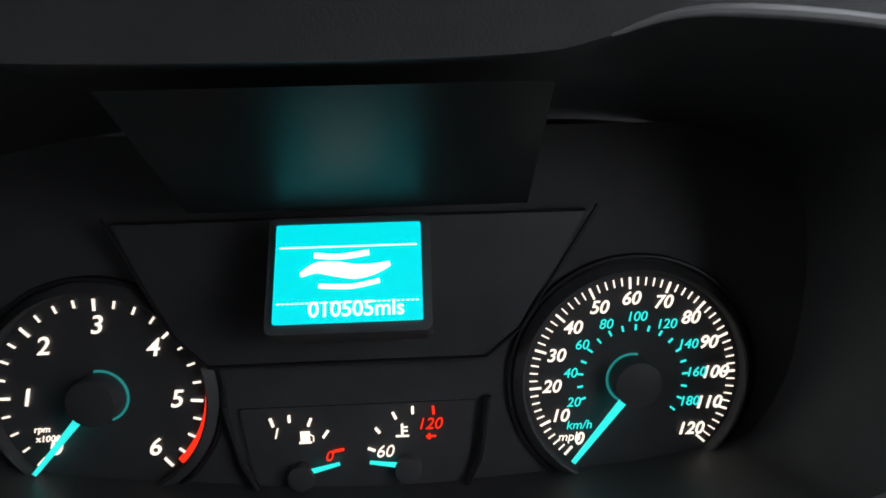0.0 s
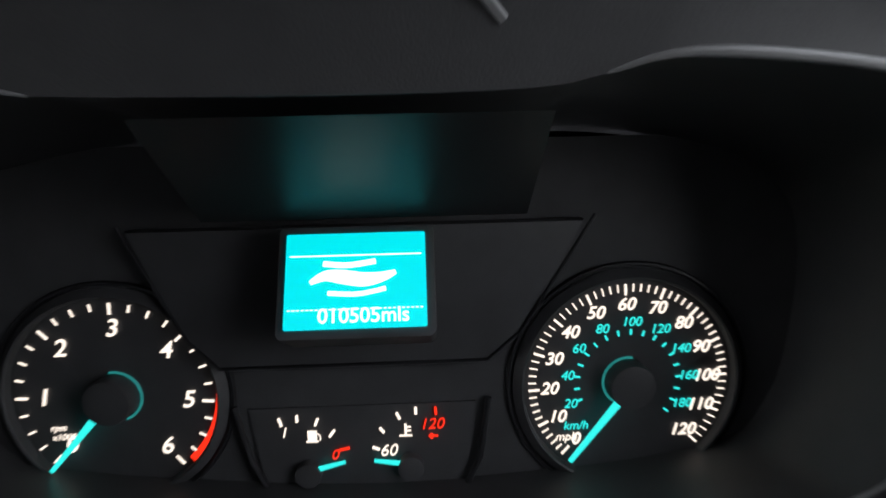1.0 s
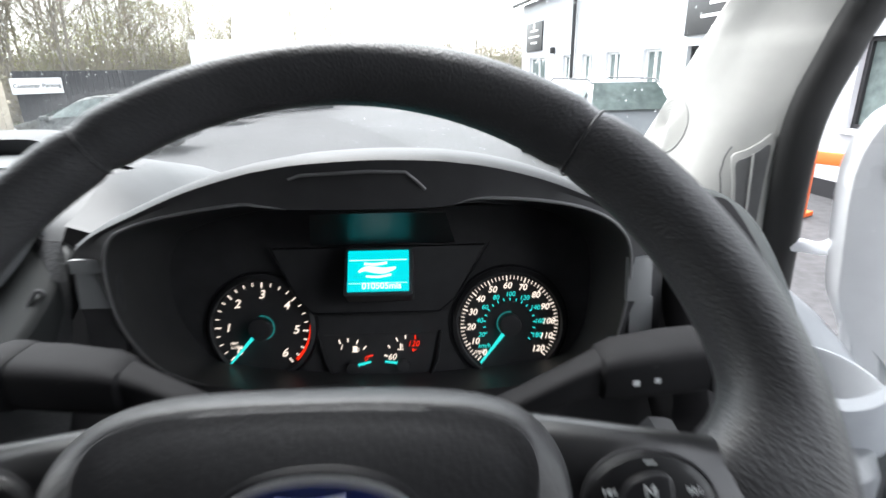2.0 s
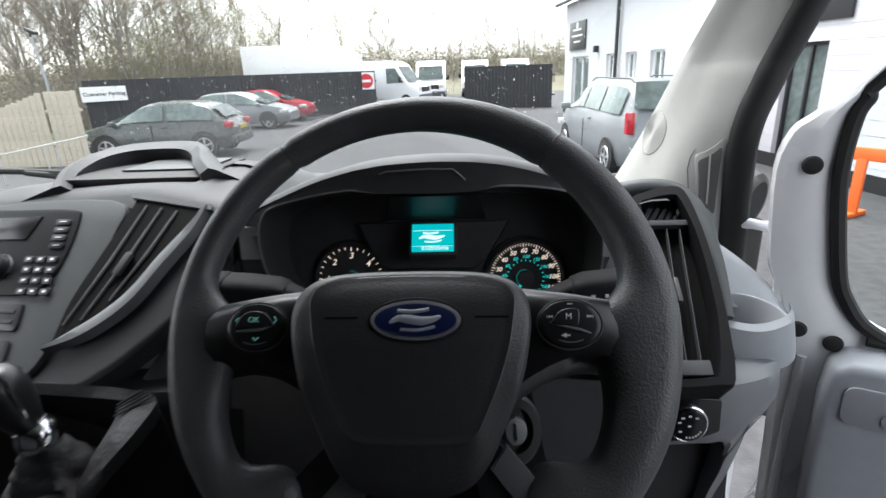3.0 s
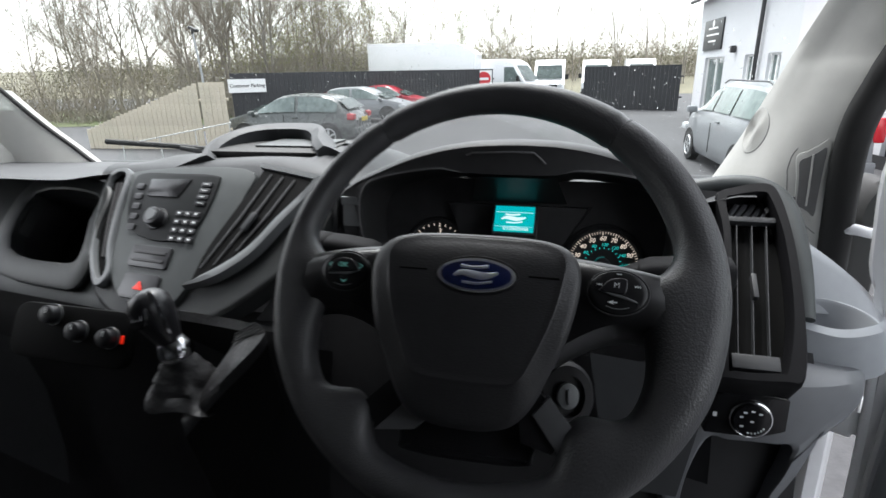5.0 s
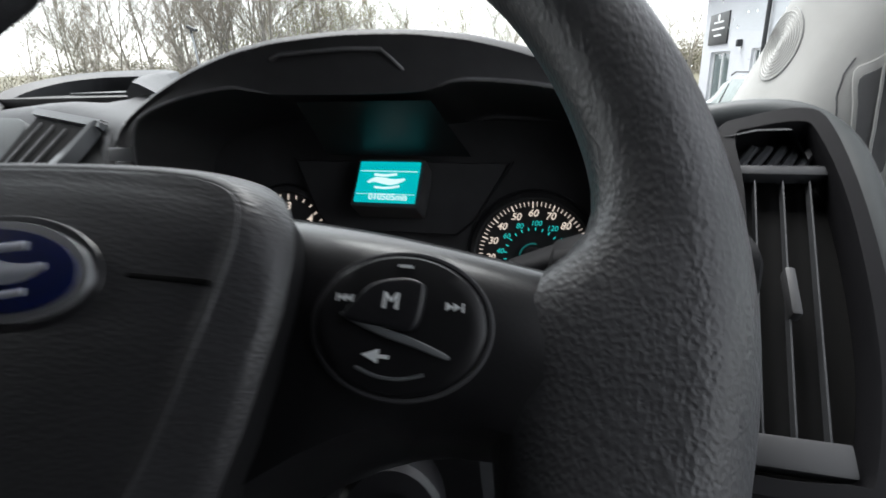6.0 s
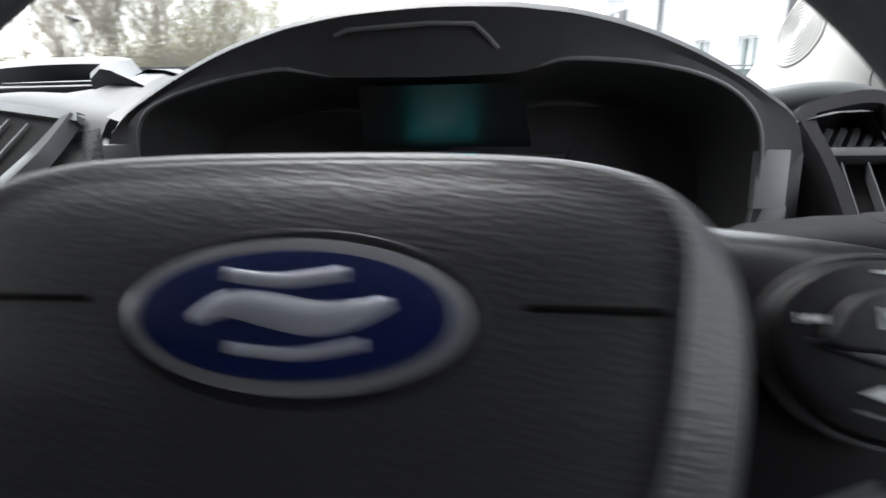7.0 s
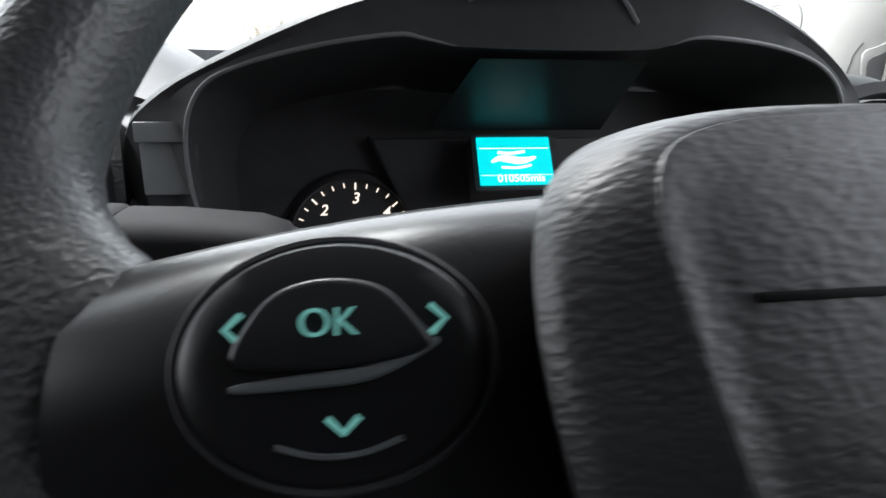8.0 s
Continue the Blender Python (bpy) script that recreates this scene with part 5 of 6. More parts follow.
pane = part("windscreen", sheet(screen_at, [-1 + i / 10 for i in range(21)], [i / 8 for i in range(9)], 0.005), GLASS)
tagged(pane, "rain-spotted laminated windscreen", "windscreen", kind="structure")
pane.visible_shadow = False


def corner_trim():
    """Rounded lower corner of the windscreen surround at the passenger's side."""
    edge = spline([(-1.0, 0.60, 1.695), (-1.051, 0.60, 1.711), (-1.102, 0.60, 1.746), (-1.176, 0.59, 1.805), (-1.25, 0.57, 1.885)], 5)
    rows = [[p + Vector((0.004, 0.03, -0.004)) for p in edge], edge, [p + Vector((-0.02, -0.025, -0.02)) for p in edge], [Vector((p.x - 0.10, p.y - 0.06, 1.665 + 0.3 * (p.z - 1.665))) for p in edge]]
    tagged(part("corner_trim", loft(rows, close=False), PILLAR), "pale trim round the windscreen's lower corner", "trim", kind="structure")
    tagged(part("corner_seal", tube([p + Vector((0.003, 0.004, 0.002)) for p in edge], 0.005, 8), RUBBER), "black rubber seal round the windscreen corner", "seal", kind="structure")


corner_trim()


def pillar_fittings():
    """Round speaker grille and the slotted side demister in the pillar trim."""
    mesh = trims[0].data
    corner = [v.co.copy() for v in mesh.vertices]
    tris = [(corner[f.vertices[0]], corner[f.vertices[i]], corner[f.vertices[i + 1]]) for f in mesh.polygons for i in range(1, len(f.vertices) - 1)]

    def laid(p, d, lift=0.0):
        """The first spot of the trim met from p along d, lifted back towards p."""
        best = None
        for a, b, c in tris:
            q = intersect_ray_tri(a, b, c, d, p, True)
            if q is not None and (best is None or (q - p).length < (best - p).length):
                best = q
        return (best if best is not None else p + d * 0.1) - d * lift

    def patch(spots, d, lift, rim):
        """A thin skin over rings of spots laid on the trim, its outermost ring sunk."""
        bm = loft([[laid(p, d, lift if k else -rim) for p in ring] for k, ring in enumerate([spots[0]] + spots)], cap=True)
        bmesh.ops.recalc_face_normals(bm, faces=bm.faces[:])
        return bm

    g = thing("speaker_grille", label="round perforated speaker grille in the pale pillar trim", category="speaker grille")
    d = Vector((0.953, 0.227, -0.201)).normalized()
    e = d.cross(Vector((0, 0, 1))).normalized()
    f = e.cross(d)
    ctr = Vector((0.3185, 0.4745, 1.8125)) - d * 0.06
    disc = lambda r, n=40: [ctr + e * (r * 0.9 * math.cos(2 * math.pi * i / n)) + f * (r * math.sin(2 * math.pi * i / n)) for i in range(n)]
    part("disc", patch([disc(0.032), disc(0.030), disc(0.02), disc(0.01), disc(0.001)], d, 0.0010, 0.001), PILLAR, g)
    for k in range(2, 10):
        part("ring", tube([laid(p, d, 0.0011) for p in disc(0.0032 * k, 28)], 0.0004, 4, 1, True), PILLAR, g)
    part("edge", tube([laid(p, d, 0.0) for p in disc(0.0325)], 0.0007, 5, 1, True), GRILLE_GREY, g)
    v = thing("demister_vent", label="pale slotted side window demister vent", category="air vent")
    d = Vector((0, 1, 0))

    def quad(k, n=3):
        c = [Vector((0.350, 0.2, 1.7835)), Vector((0.372, 0.2, 1.803)), Vector((0.375, 0.2, 1.714)), Vector((0.355, 0.2, 1.727))]
        m = sum(c, Vector()) / 4
        return [m + (p - m) * k for p in spline([c[i].lerp(c[(i + 1) % 4], j / n) for i in range(4) for j in range(n)], 3, True)]

    part("frame", patch([quad(1.22), quad(1.17), quad(1.08), quad(0.6), quad(0.02)], d, 0.0022, 0.002), PILLAR, v)
    part("slot", patch([quad(1.0), quad(0.97), quad(0.5), quad(0.02)], d, 0.0030, -0.0015), SLOT_GREY, v)
    run = lambda pts, lift, n=8: [laid(Vector((x0 + (x1 - x0) * i / n, 0.2, z0 + (z1 - z0) * i / n)), d, lift) for (x0, z0), (x1, z1) in zip(pts, pts[1:]) for i in range(n)]
    part("slat", tube(run([(0.3605, 1.794), (0.3648, 1.717)], 0.0042), 0.0013, 6), PILLAR, v)
    part("groove", tube(run([(0.344, 1.735), (0.3405, 1.77), (0.3425, 1.787), (0.348, 1.801)], 0.0), 0.0007, 5), SLOT_GREY, v)
    part("seam", tube(run([(0.344, 1.737), (0.351, 1.714), (0.365, 1.702), (0.384, 1.687)], 0.0), 0.0007, 5), SLOT_GREY, v)


SLOT_GREY = shade("slot_grey", (0.13, 0.13, 0.13), 0.7, var=0.1)
GRILLE_GREY = shade("grille_grey", (0.3, 0.305, 0.3), 0.6, var=0.1)
pillar_fittings()


VAN = thing("delivery_van", label="white delivery van with its driver door standing open", category="van")


def van_door():
    """The driver's door, standing open: painted frame, glazed opening, card and bolts."""
    h = pose(0.425, 0.30, 0, 0, 0, -28)
    m = h @ Euler((radians(90), 0, 0)).to_matrix().to_4x4()
    outer = [(0.02, 0.95), (0.028, 1.30), (0.026, 1.41), (0.017, 1.59), (-0.008, 1.66), (-0.014, 1.70), (-0.02, 1.784), (-0.009, 1.828), (0.011, 1.848), (0.04, 1.876), (0.068, 1.912), (0.22, 2.10), (0.34, 2.24), (0.45, 2.28), (0.98, 2.28), (1.02, 2.2), (1.02, 1.4), (1.0, 0.95)]
    inner = [(0.16, 1.583), (0.15, 1.583), (0.13, 1.584), (0.098, 1.602), (0.078, 1.63), (0.066, 1.66), (0.052, 1.74), (0.047, 1.79), (0.05, 1.845), (0.058, 1.868), (0.072, 1.895), (0.24, 2.08), (0.36, 2.18), (0.48, 2.2), (0.88, 2.2), (0.92, 2.14), (0.92, 1.64), (0.86, 1.583)]
    outer, inner = smooth2(outer, 3), smooth2(inner, 3)
    rings = [[(x, y, -0.045) for x, y in outer], [(x, y, -0.008) for x, y in outer], [(x + 0.004 * (1 if x < 0.5 else -1), y, 0.0) for x, y in outer]]
    rings.append([(a[0] + (b[0] - a[0]) * 0.4, a[1] + (b[1] - a[1]) * 0.4, 0.004) for a, b in zip(outer, inner)])
    rings.append([(a[0] + (b[0] - a[0]) * 0.7, a[1] + (b[1] - a[1]) * 0.7, -0.004) for a, b in zip(outer, inner)])
    rings += [[(x, y, -0.012) for x, y in inner], [(x, y, -0.045) for x, y in inner], rings[0]]
    d = part("door", move(loft(rings), m), WHITE_PAINT, VAN, "open white door with black window seal and grey card")
    part("window_seal", move(tube(spline([(x, y, -0.006) for x, y in inner], 4, True), 0.0085, 8, 1, True), m), RUBBER, d)
    pane = part("pane", move(prism(inner, 0.004), m @ Matrix.Translation((0, 0, -0.03))), GLASS, d)
    pane.visible_shadow = False
    card = smooth2([(0.082, 1.568), (0.14, 1.574), (0.5, 1.58), (0.95, 1.57), (0.96, 1.3), (0.94, 0.98), (0.12, 0.98), (0.085, 1.10), (0.072, 1.30), (0.066, 1.45), (0.068, 1.54)], 4)
    part("door_card", move(prism(card, 0.05, 0.012, 3), m @ Matrix.Translation((0, 0, 0.0))), DOOR_GREY, d, "grey moulded door card")
    part("pull_recess", move(prism(rounded(0.13, 0.05, 0.012, 4, 0.152, 1.522), 0.003, 0.001), m @ Matrix.Translation((0, 0, 0.0505))), CUP_GREY, d)
    part("pull_handle", move(prism(rounded(0.05, 0.016, 0.007, 4, 0.15, 1.512), 0.003, 0.001), m @ Matrix.Translation((0, 0, 0.053))), DOOR_GREY, d)
    for x, z, r in ((0.018, 1.793, 0.0095), (0.034, 1.586, 0.0095), (0.073, 1.575, 0.0095)):
        part("grommet", move(joined(prism(ellipse(r, r, 28, x, z), 0.006, 0.002), tube([(x + r * math.cos(i * 0.2618), z + r * math.sin(i * 0.2618), 0.002) for i in range(24)], 0.0014, 6, 1, True)), m @ Matrix.Translation((0, 0, 0.003))), RUBBER, d)
    arm = spline([(0.405, 0.375, 1.699), (0.421, 0.37, 1.700), (0.441, 0.37, 1.696), (0.456, 0.368, 1.699), (0.463, 0.366, 1.714), (0.463, 0.365, 1.731)], 5)
    part("check_arm", tube(arm, [0.0115 - 0.003 * math.sin(math.pi * min(1, 1.4 * i / (len(arm) - 1))) for i in range(len(arm))], 12, 0.8), WHITE_PAINT, d, "curved white door check arm")
    part("hinge", move(joined(block(0.03, 0.03, 0.05, (0.0, 0.02, 1.46), 0.006), block(0.02, 0.05, 0.035, (0.016, 0.03, 1.46), 0.004)), h), WHITE_PAINT, d)
    part("inner_fold", move(tube([(0.038, 1.0, 0.002), (0.042, 1.3, 0.003), (0.043, 1.45, 0.003), (0.045, 1.55, 0.002)], 0.006, 8), m), WHITE_PAINT, d)
    part("jamb_step", move(tube(spline([(-0.004, 1.80, -0.004), (0.0, 1.72, -0.004), (0.006, 1.64, -0.004), (0.022, 1.5, -0.003), (0.03, 1.3, -0.003)], 5), 0.006, 10, 0.7), m), WHITE_PAINT, d)
    part("wing_mirror", loft([[(0.512 + rx * math.cos(a) + 0.006 * math.sin(a), y, 1.692 + rz * math.sin(a)) for a in (2 * math.pi * j / 24 for j in range(24))] for rx, rz, y in ((0.012, 0.03, 0.53), (0.02, 0.042, 0.54), (0.024, 0.046, 0.57), (0.02, 0.04, 0.64), (0.006, 0.02, 0.66))], cap=True), RUBBER, d, "black door mirror housing")
    part("mirror_foot", block(0.052, 0.09, 0.12, (0.522, 0.60, 1.592), 0.015, 3), RUBBER, d)
    return d


van_door()
sill = joined(block(0.10, 0.9, 0.12, (0.47, -0.1, 0.82), 0.02), tube([(0.462, 0.43, 0.85), (0.452, 0.43, 1.30), (0.448, 0.435, 1.52)], 0.028, 10, 1.4))
tagged(part("door_aperture", sill, WHITE_PAINT), "white painted door aperture and sill", "door frame", kind="structure")


def wiper():
    w = thing("wiper", label="black windscreen wiper resting at the glass base", category="wiper")
    part("arm", tube([(-0.95, 0.945, 1.682), (-1.0, 0.93, 1.695), (-1.06, 0.90, 1.71)], [0.012, 0.009, 0.007], 8), RUBBER, w)
    part("blade", tube([(-0.90, 0.955, 1.692), (-1.08, 0.91, 1.713), (-1.26, 0.84, 1.733)], 0.008, 8), RUBBER, w)
    return w


wiper()
tagged(part("bonnet", sheet(lambda u, v: (MID + 0.9 * u, 0.97 + 0.75 * v - 0.25 * u * u, 1.60 - 0.10 * v - 0.2 * v * v - 0.05 * u * u), [-1 + 0.2 * i for i in range(11)], [0, 0.25, 0.5, 0.75, 1], -0.02), WHITE_PAINT), "short white van bonnet below the windscreen", "bonnet", kind="structure")


def raindrops():
    """Small beads on the outer face of the glass."""
    bead = bmesh.new()
    bmesh.ops.create_icosphere(bead, subdivisions=1, radius=1)
    bead.verts.index_update()
    shape, tris = [v.co.copy() for v in bead.verts], [[v.index for v in f.verts] for f in bead.faces]
    bead.free()
    vs, fs = [], []
    for i in range(5200):
        p = Vector(screen_at(random.uniform(-1, 1), random.random())) + Vector((0, 0.0062, 0.003))
        r = random.choice((0.0004, 0.0005, 0.0006, 0.0008, 0.0011))
        k, o = random.uniform(0.9, 1.7), len(vs)
        vs += [(p.x + q.x * r, p.y + q.y * r * 0.6, p.z + q.z * r * k) for q in shape]
        fs += [[o + n for n in t] for t in tris]
    me = bpy.data.meshes.new("raindrops")
    me.from_pydata(vs, [], fs)
    me.materials.append(DROP)
    tagged(new("raindrops", me), "scattered raindrops on the windscreen", "raindrops", kind="stuff")


DROP = shade("water_drop", (0.9, 0.9, 0.9), 0.03, var=0.0)
DROP.node_tree.nodes["Principled BSDF"].inputs["Transmission Weight"].default_value = 1.0
DROP.node_tree.nodes["Principled BSDF"].inputs["IOR"].default_value = 1.33
raindrops()


def van_shell():
    """The rest of the van that carries the cab: load box, sills, wheels."""
    v = VAN
    part("load_box", block(1.98, 3.2, 1.95, (MID, -2.98, 1.45), 0.08, 3), WHITE_PAINT, v)
    part("roof_panel", sheet(lambda a, c: (MID + 0.98 * a, -1.4 + 1.75 * c, 2.42 + 0.03 * (1 - a * a) - 0.06 * c * c), [-1, -0.5, 0, 0.5, 1], [0, 0.3, 0.6, 1], -0.02), WHITE_PAINT, v)
    part("nose", move(prism([(0.98, 0.45), (1.72, 0.45), (1.78, 0.8), (1.74, 1.2), (1.70, 1.27), (0.98, 1.45)], 1.86, 0.05), Matrix.Translation((MID - 0.93, 0, 0)) @ Matrix.Rotation(radians(90), 4, "Z") @ Matrix.Rotation(radians(90), 4, "X")), WHITE_PAINT, v)
    part("under_floor", block(1.9, 2.4, 0.3, (MID, -0.25, 0.6), 0.04), WHITE_PAINT, v)
    for x in (MID - 0.88, MID + 0.88):
        for y in (0.85, -3.2):
            part("wheel", move(tube([(-0.11, 0, 0), (-0.09, 0, 0), (0.09, 0, 0), (0.11, 0, 0)], [0.3, 0.345, 0.345, 0.3], 28), Matrix.Translation((x, y, 0.345))), RUBBER, v)


van_shell()
# ---- ground and surroundings ----
SIGN_BLACK = shade("sign_black", (0.02, 0.02, 0.022), 0.45, var=0.1)
ASPHALT = shade("damp_asphalt", (0.055, 0.055, 0.058), 0.75, spec=0.25, var=0.45, scale=0.35, fine=9.0, bump=0.3, bscale=60)
GRASS = shade("rough_grass", (0.07, 0.085, 0.03), 0.9, var=0.5, scale=0.6, fine=14.0)
FENCE_BLACK = shade("dark_fence_board", (0.016, 0.017, 0.02), 0.6, var=0.35, scale=3, fine=40)
TIMBER = shade("weathered_timber", (0.46, 0.41, 0.33), 0.8, var=0.25, scale=2, fine=30)
WALL_WHITE = shade("white_painted_block", (0.54, 0.545, 0.565), 0.7, var=0.06, scale=1.5, fine=20, bump=0.3, bscale=60)


def sheet_ground():
    us = [-400, -120, -60, -30, -20, -12, -6, 0, 6, 12, 20, 40, 120, 400]
    g = part("ground", sheet(lambda u, v: (u, v, 0), us, [-400, -60, -12, 0, 6, 12, 18, 24, 30, 38, 60, 120, 400]), ASPHALT, smooth=False)
    tagged(g, "wet grey asphalt of the yard, worn and stained", "ground", kind="structure")


sheet_ground()


def car(name, m, length, width, height, paint, label, profile, group="parked cars", panes=2, tail=None, rails=False):
    """A parked car: lofted body, glass house, wheels and lamps. Local x forward, y left, z up."""
    c = thing(name, m, label=label, category="car", group=group)
    n = 25
    body = []
    for i in range(n):
        f = i / (n - 1)
        x = -length / 2 + length * f
        h = np.interp(f, [p[0] for p in profile], [p[1] for p in profile])
        belt = min(h, height * 0.64 + 0.02 * math.sin(f * 3))
        w = width / 2 * (0.80 + 0.2 * min(1, 5.5 * min(f, 1 - f)) ** 0.6)
        wt = w * 0.74
        z0 = 0.2 + 0.1 * max(0, 1 - 9 * min(f, 1 - f))
        ring = [(w * 0.9, z0), (w * 0.99, z0 + 0.14), (w, 0.52), (w * 0.97, belt - 0.05), (w * 0.93, belt)]
        if h > belt + 0.02:
            ring += [(w * 0.90 + (wt - w * 0.90) * 0.75, belt + (h - belt) * 0.75), (wt * 0.93, h - 0.03), (wt * 0.6, h)]
        else:
            ring += [(w * 0.9, belt), (w * 0.7, h + 0.008), (w * 0.4, h + 0.012)]
        body.append([Vector((x, y, z)) for y, z in ring] + [Vector((x, -y, z)) for y, z in ring[::-1]])
    part("body", loft(body, cap=True), paint, c)
    # glass panels follow the cabin
    f0, f1 = profile_span(profile, height)

    def side_x(f):
        return -length / 2 + length * f

    def skin(f, k):
        h = float(np.interp(f, [p[0] for p in profile], [p[1] for p in profile]))
        belt = min(h, height * 0.64 + 0.02 * math.sin(f * 3))
        w = width / 2 * (0.80 + 0.2 * min(1, 5.5 * min(f, 1 - f)) ** 0.6)
        y = w * 0.93 + (w * 0.74 * 0.95 - w * 0.93) * k
        return y + 0.012, belt + (h - belt) * k

    # side glass in panes that follow the cabin's bow
    a0, a1 = f0 + 0.07, f1 - 0.05
    for s in (-1, 1):
        for k in range(panes):
            a, b = a0 + (a1 - a0) * (k + 0.04) / panes, a0 + (a1 - a0) * (k + 0.96) / panes
            rows = []
            for v in (0.08, 0.35, 0.62, 0.86):
                row = []
                for t in (0, 0.2, 0.4, 0.6, 0.8, 1):
                    f = a + (b - a) * t
                    y, z = skin(f, v)
                    row.append(Vector((side_x(f), s * (y + 0.03), z)))
                rows.append(row)
            part("side_window", loft(rows, close=False), CAR_GLASS, c)
    for f_lo, f_hi, nm in ((f0 + 0.012, f0 + 0.095, "rear_window"), (f1 + 0.02, f1 - 0.10, "windscreen")):
        bm = bmesh.new()
        pts = []
        out = -1 if nm == "rear_window" else 1
        for f, ww in ((f_lo, 0.78), (f_hi, 0.62)):
            h = float(np.interp(f, [p[0] for p in profile], [p[1] for p in profile]))
            pts.append((side_x(f) + out * 0.05, width / 2 * ww, h + 0.03))
        fc = bm.faces.new([bm.verts.new(v) for v in ((pts[0][0], pts[0][1], pts[0][2]), (pts[1][0], pts[1][1], pts[1][2]), (pts[1][0], -pts[1][1], pts[1][2]), (pts[0][0], -pts[0][1], pts[0][2]))])
        bmesh.ops.solidify(bm, geom=[fc], thickness=0.02)
        part(nm, bm, CAR_GLASS, c)
    r = 0.315
    for fx in (0.18, 0.80):
        for s in (-1, 1):
            x, y = side_x(fx), s * (width / 2 - 0.09)
            wh = part("wheel", move(tube([(0, -0.1, 0), (0, -0.085, 0), (0, 0.085, 0), (0, 0.1, 0)], [r - 0.03, r, r, r - 0.03], 28), Matrix.Translation((x, y, r))), RUBBER, c)
            part("rim", move(joined(*[move(block(0.05, 0.02, 0.2, (0, 0, 0.1), 0.008), Matrix.Rotation(radians(72 * k), 4, "Y")) for k in range(5)], tube([(0.2 * math.cos(a / 12 * 2 * math.pi), 0, 0.2 * math.sin(a / 12 * 2 * math.pi)) for a in range(12)], 0.018, 6, 1, True)), Matrix.Translation((x, y + s * 0.1, r))), ALLOY, wh, "silver alloy rim")
            part("arch", move(prism([(p, q) for p, q in ellipse(r + 0.05, r + 0.05, 20, 0, 0, 0, 180)], 0.02), Matrix.Translation((x, y + s * 0.098, r)) @ Euler((radians(90), 0, 0)).to_matrix().to_4x4()), RUBBER, c)
    for s in (-1, 1):
        y = s * width / 2 * (0.80 if not tail else 0.86)
        lamp_h = tail or 0.82
        part("tail_lamp", block(0.2 if not tail else 0.14, 0.24 if not tail else 0.14, 0.17 if not tail else 0.36, (-length / 2 + 0.09, y, lamp_h), 0.04), TAIL_RED, c)
        part("headlamp", block(0.3, 0.3, 0.14, (length / 2 - 0.22, y * 0.94, 0.66), 0.05), LAMP_CLEAR, c)
        part("mirror", block(0.14, 0.2, 0.13, (side_x(f1 - 0.03), s * (width / 2 + 0.06), height * 0.66), 0.04), paint, c)
        part("door_seam", block(0.012, 0.01, 0.55, (side_x(0.5), s * (width / 2 + 0.001), 0.62)), RUBBER, c)
        part("door_handle", block(0.16, 0.03, 0.035, (side_x(0.42), s * (width / 2 - 0.01), height * 0.57), 0.01), paint, c)
        if rails:
            part("roof_rail", tube([(side_x(0.1), s * width * 0.33, height - 0.03), (side_x(0.14), s * width * 0.33, height + 0.03), (side_x(0.55), s * width * 0.33, height + 0.03), (side_x(0.6), s * width * 0.33, height - 0.03)], 0.014, 8), SIGN_BLACK, c)
    part("rear_bumper", block(0.12, width * 0.86, 0.22, (-length / 2 + 0.02, 0, 0.42), 0.05), paint, c)
    part("plate", block(0.02, 0.5, 0.11, (-length / 2 - 0.045, 0, 0.72 if not tail else 0.62), 0.004), PLATE, c, "yellow rear number plate")
    return c


def profile_span(profile, height):
    xs = np.linspace(0, 1, 200)
    hs = np.interp(xs, [p[0] for p in profile], [p[1] for p in profile])
    inside = xs[hs > height * 0.66]
    return float(inside[0]), float(inside[-1])


ALLOY = shade("alloy", (0.5, 0.51, 0.52), 0.35, 0.8, var=0.1)
TAIL_RED = shade("tail_lamp_red", (0.45, 0.01, 0.02), 0.2, var=0.1, coat=0.5)
LAMP_CLEAR = shade("headlamp_clear", (0.55, 0.57, 0.58), 0.15, var=0.1)
PLATE = shade("plate_yellow", (0.65, 0.5, 0.05), 0.5, var=0.05)
GREY_CAR = shade("dark_grey_car_paint", (0.06, 0.068, 0.066), 0.28, var=0.08, coat=0.25)
SILVER_CAR = shade("silver_car_paint", (0.19, 0.2, 0.21), 0.4, 0.2, var=0.05, coat=0.25)
RED_CAR = shade("red_car_paint", (0.32, 0.01, 0.025), 0.3, var=0.05, coat=0.25)
HATCH = [(0, 0.72), (0.02, 0.86), (0.05, 0.98), (0.16, 1.33), (0.26, 1.40), (0.46, 1.42), (0.56, 1.36), (0.72, 0.98), (0.78, 0.92), (0.95, 0.76), (1.0, 0.6)]
MPV = [(0, 0.75), (0.01, 1.0), (0.03, 1.12), (0.10, 1.58), (0.2, 1.63), (0.5, 1.64), (0.62, 1.52), (0.8, 1.05), (0.86, 0.97), (0.97, 0.78), (1.0, 0.6)]


def at(x, y, heading, z=0.0):
    return pose(x, y, z, 0, 0, heading)


car("hatchback", at(-8.15, 13.75, 185), 4.0, 1.76, 1.42, GREY_CAR, "dark grey three-door hatchback parked in the yard", HATCH)
car("hatchback", at(-9.15, 21.2, 2), 4.1, 1.74, 1.42, SILVER_CAR, "silver hatchback parked beside the dark fence", HATCH)
car("hatchback", at(-9.3, 24.3, 2), 4.0, 1.7, 1.42, RED_CAR, "small red hatchback parked by the fence", HATCH)
car("people_carrier", at(3.2, 10.95, 95), 4.6, 1.8, 1.64, SILVER_CAR, "silver people carrier with roof rails parked by the building", MPV, panes=3, tail=0.98, rails=True)


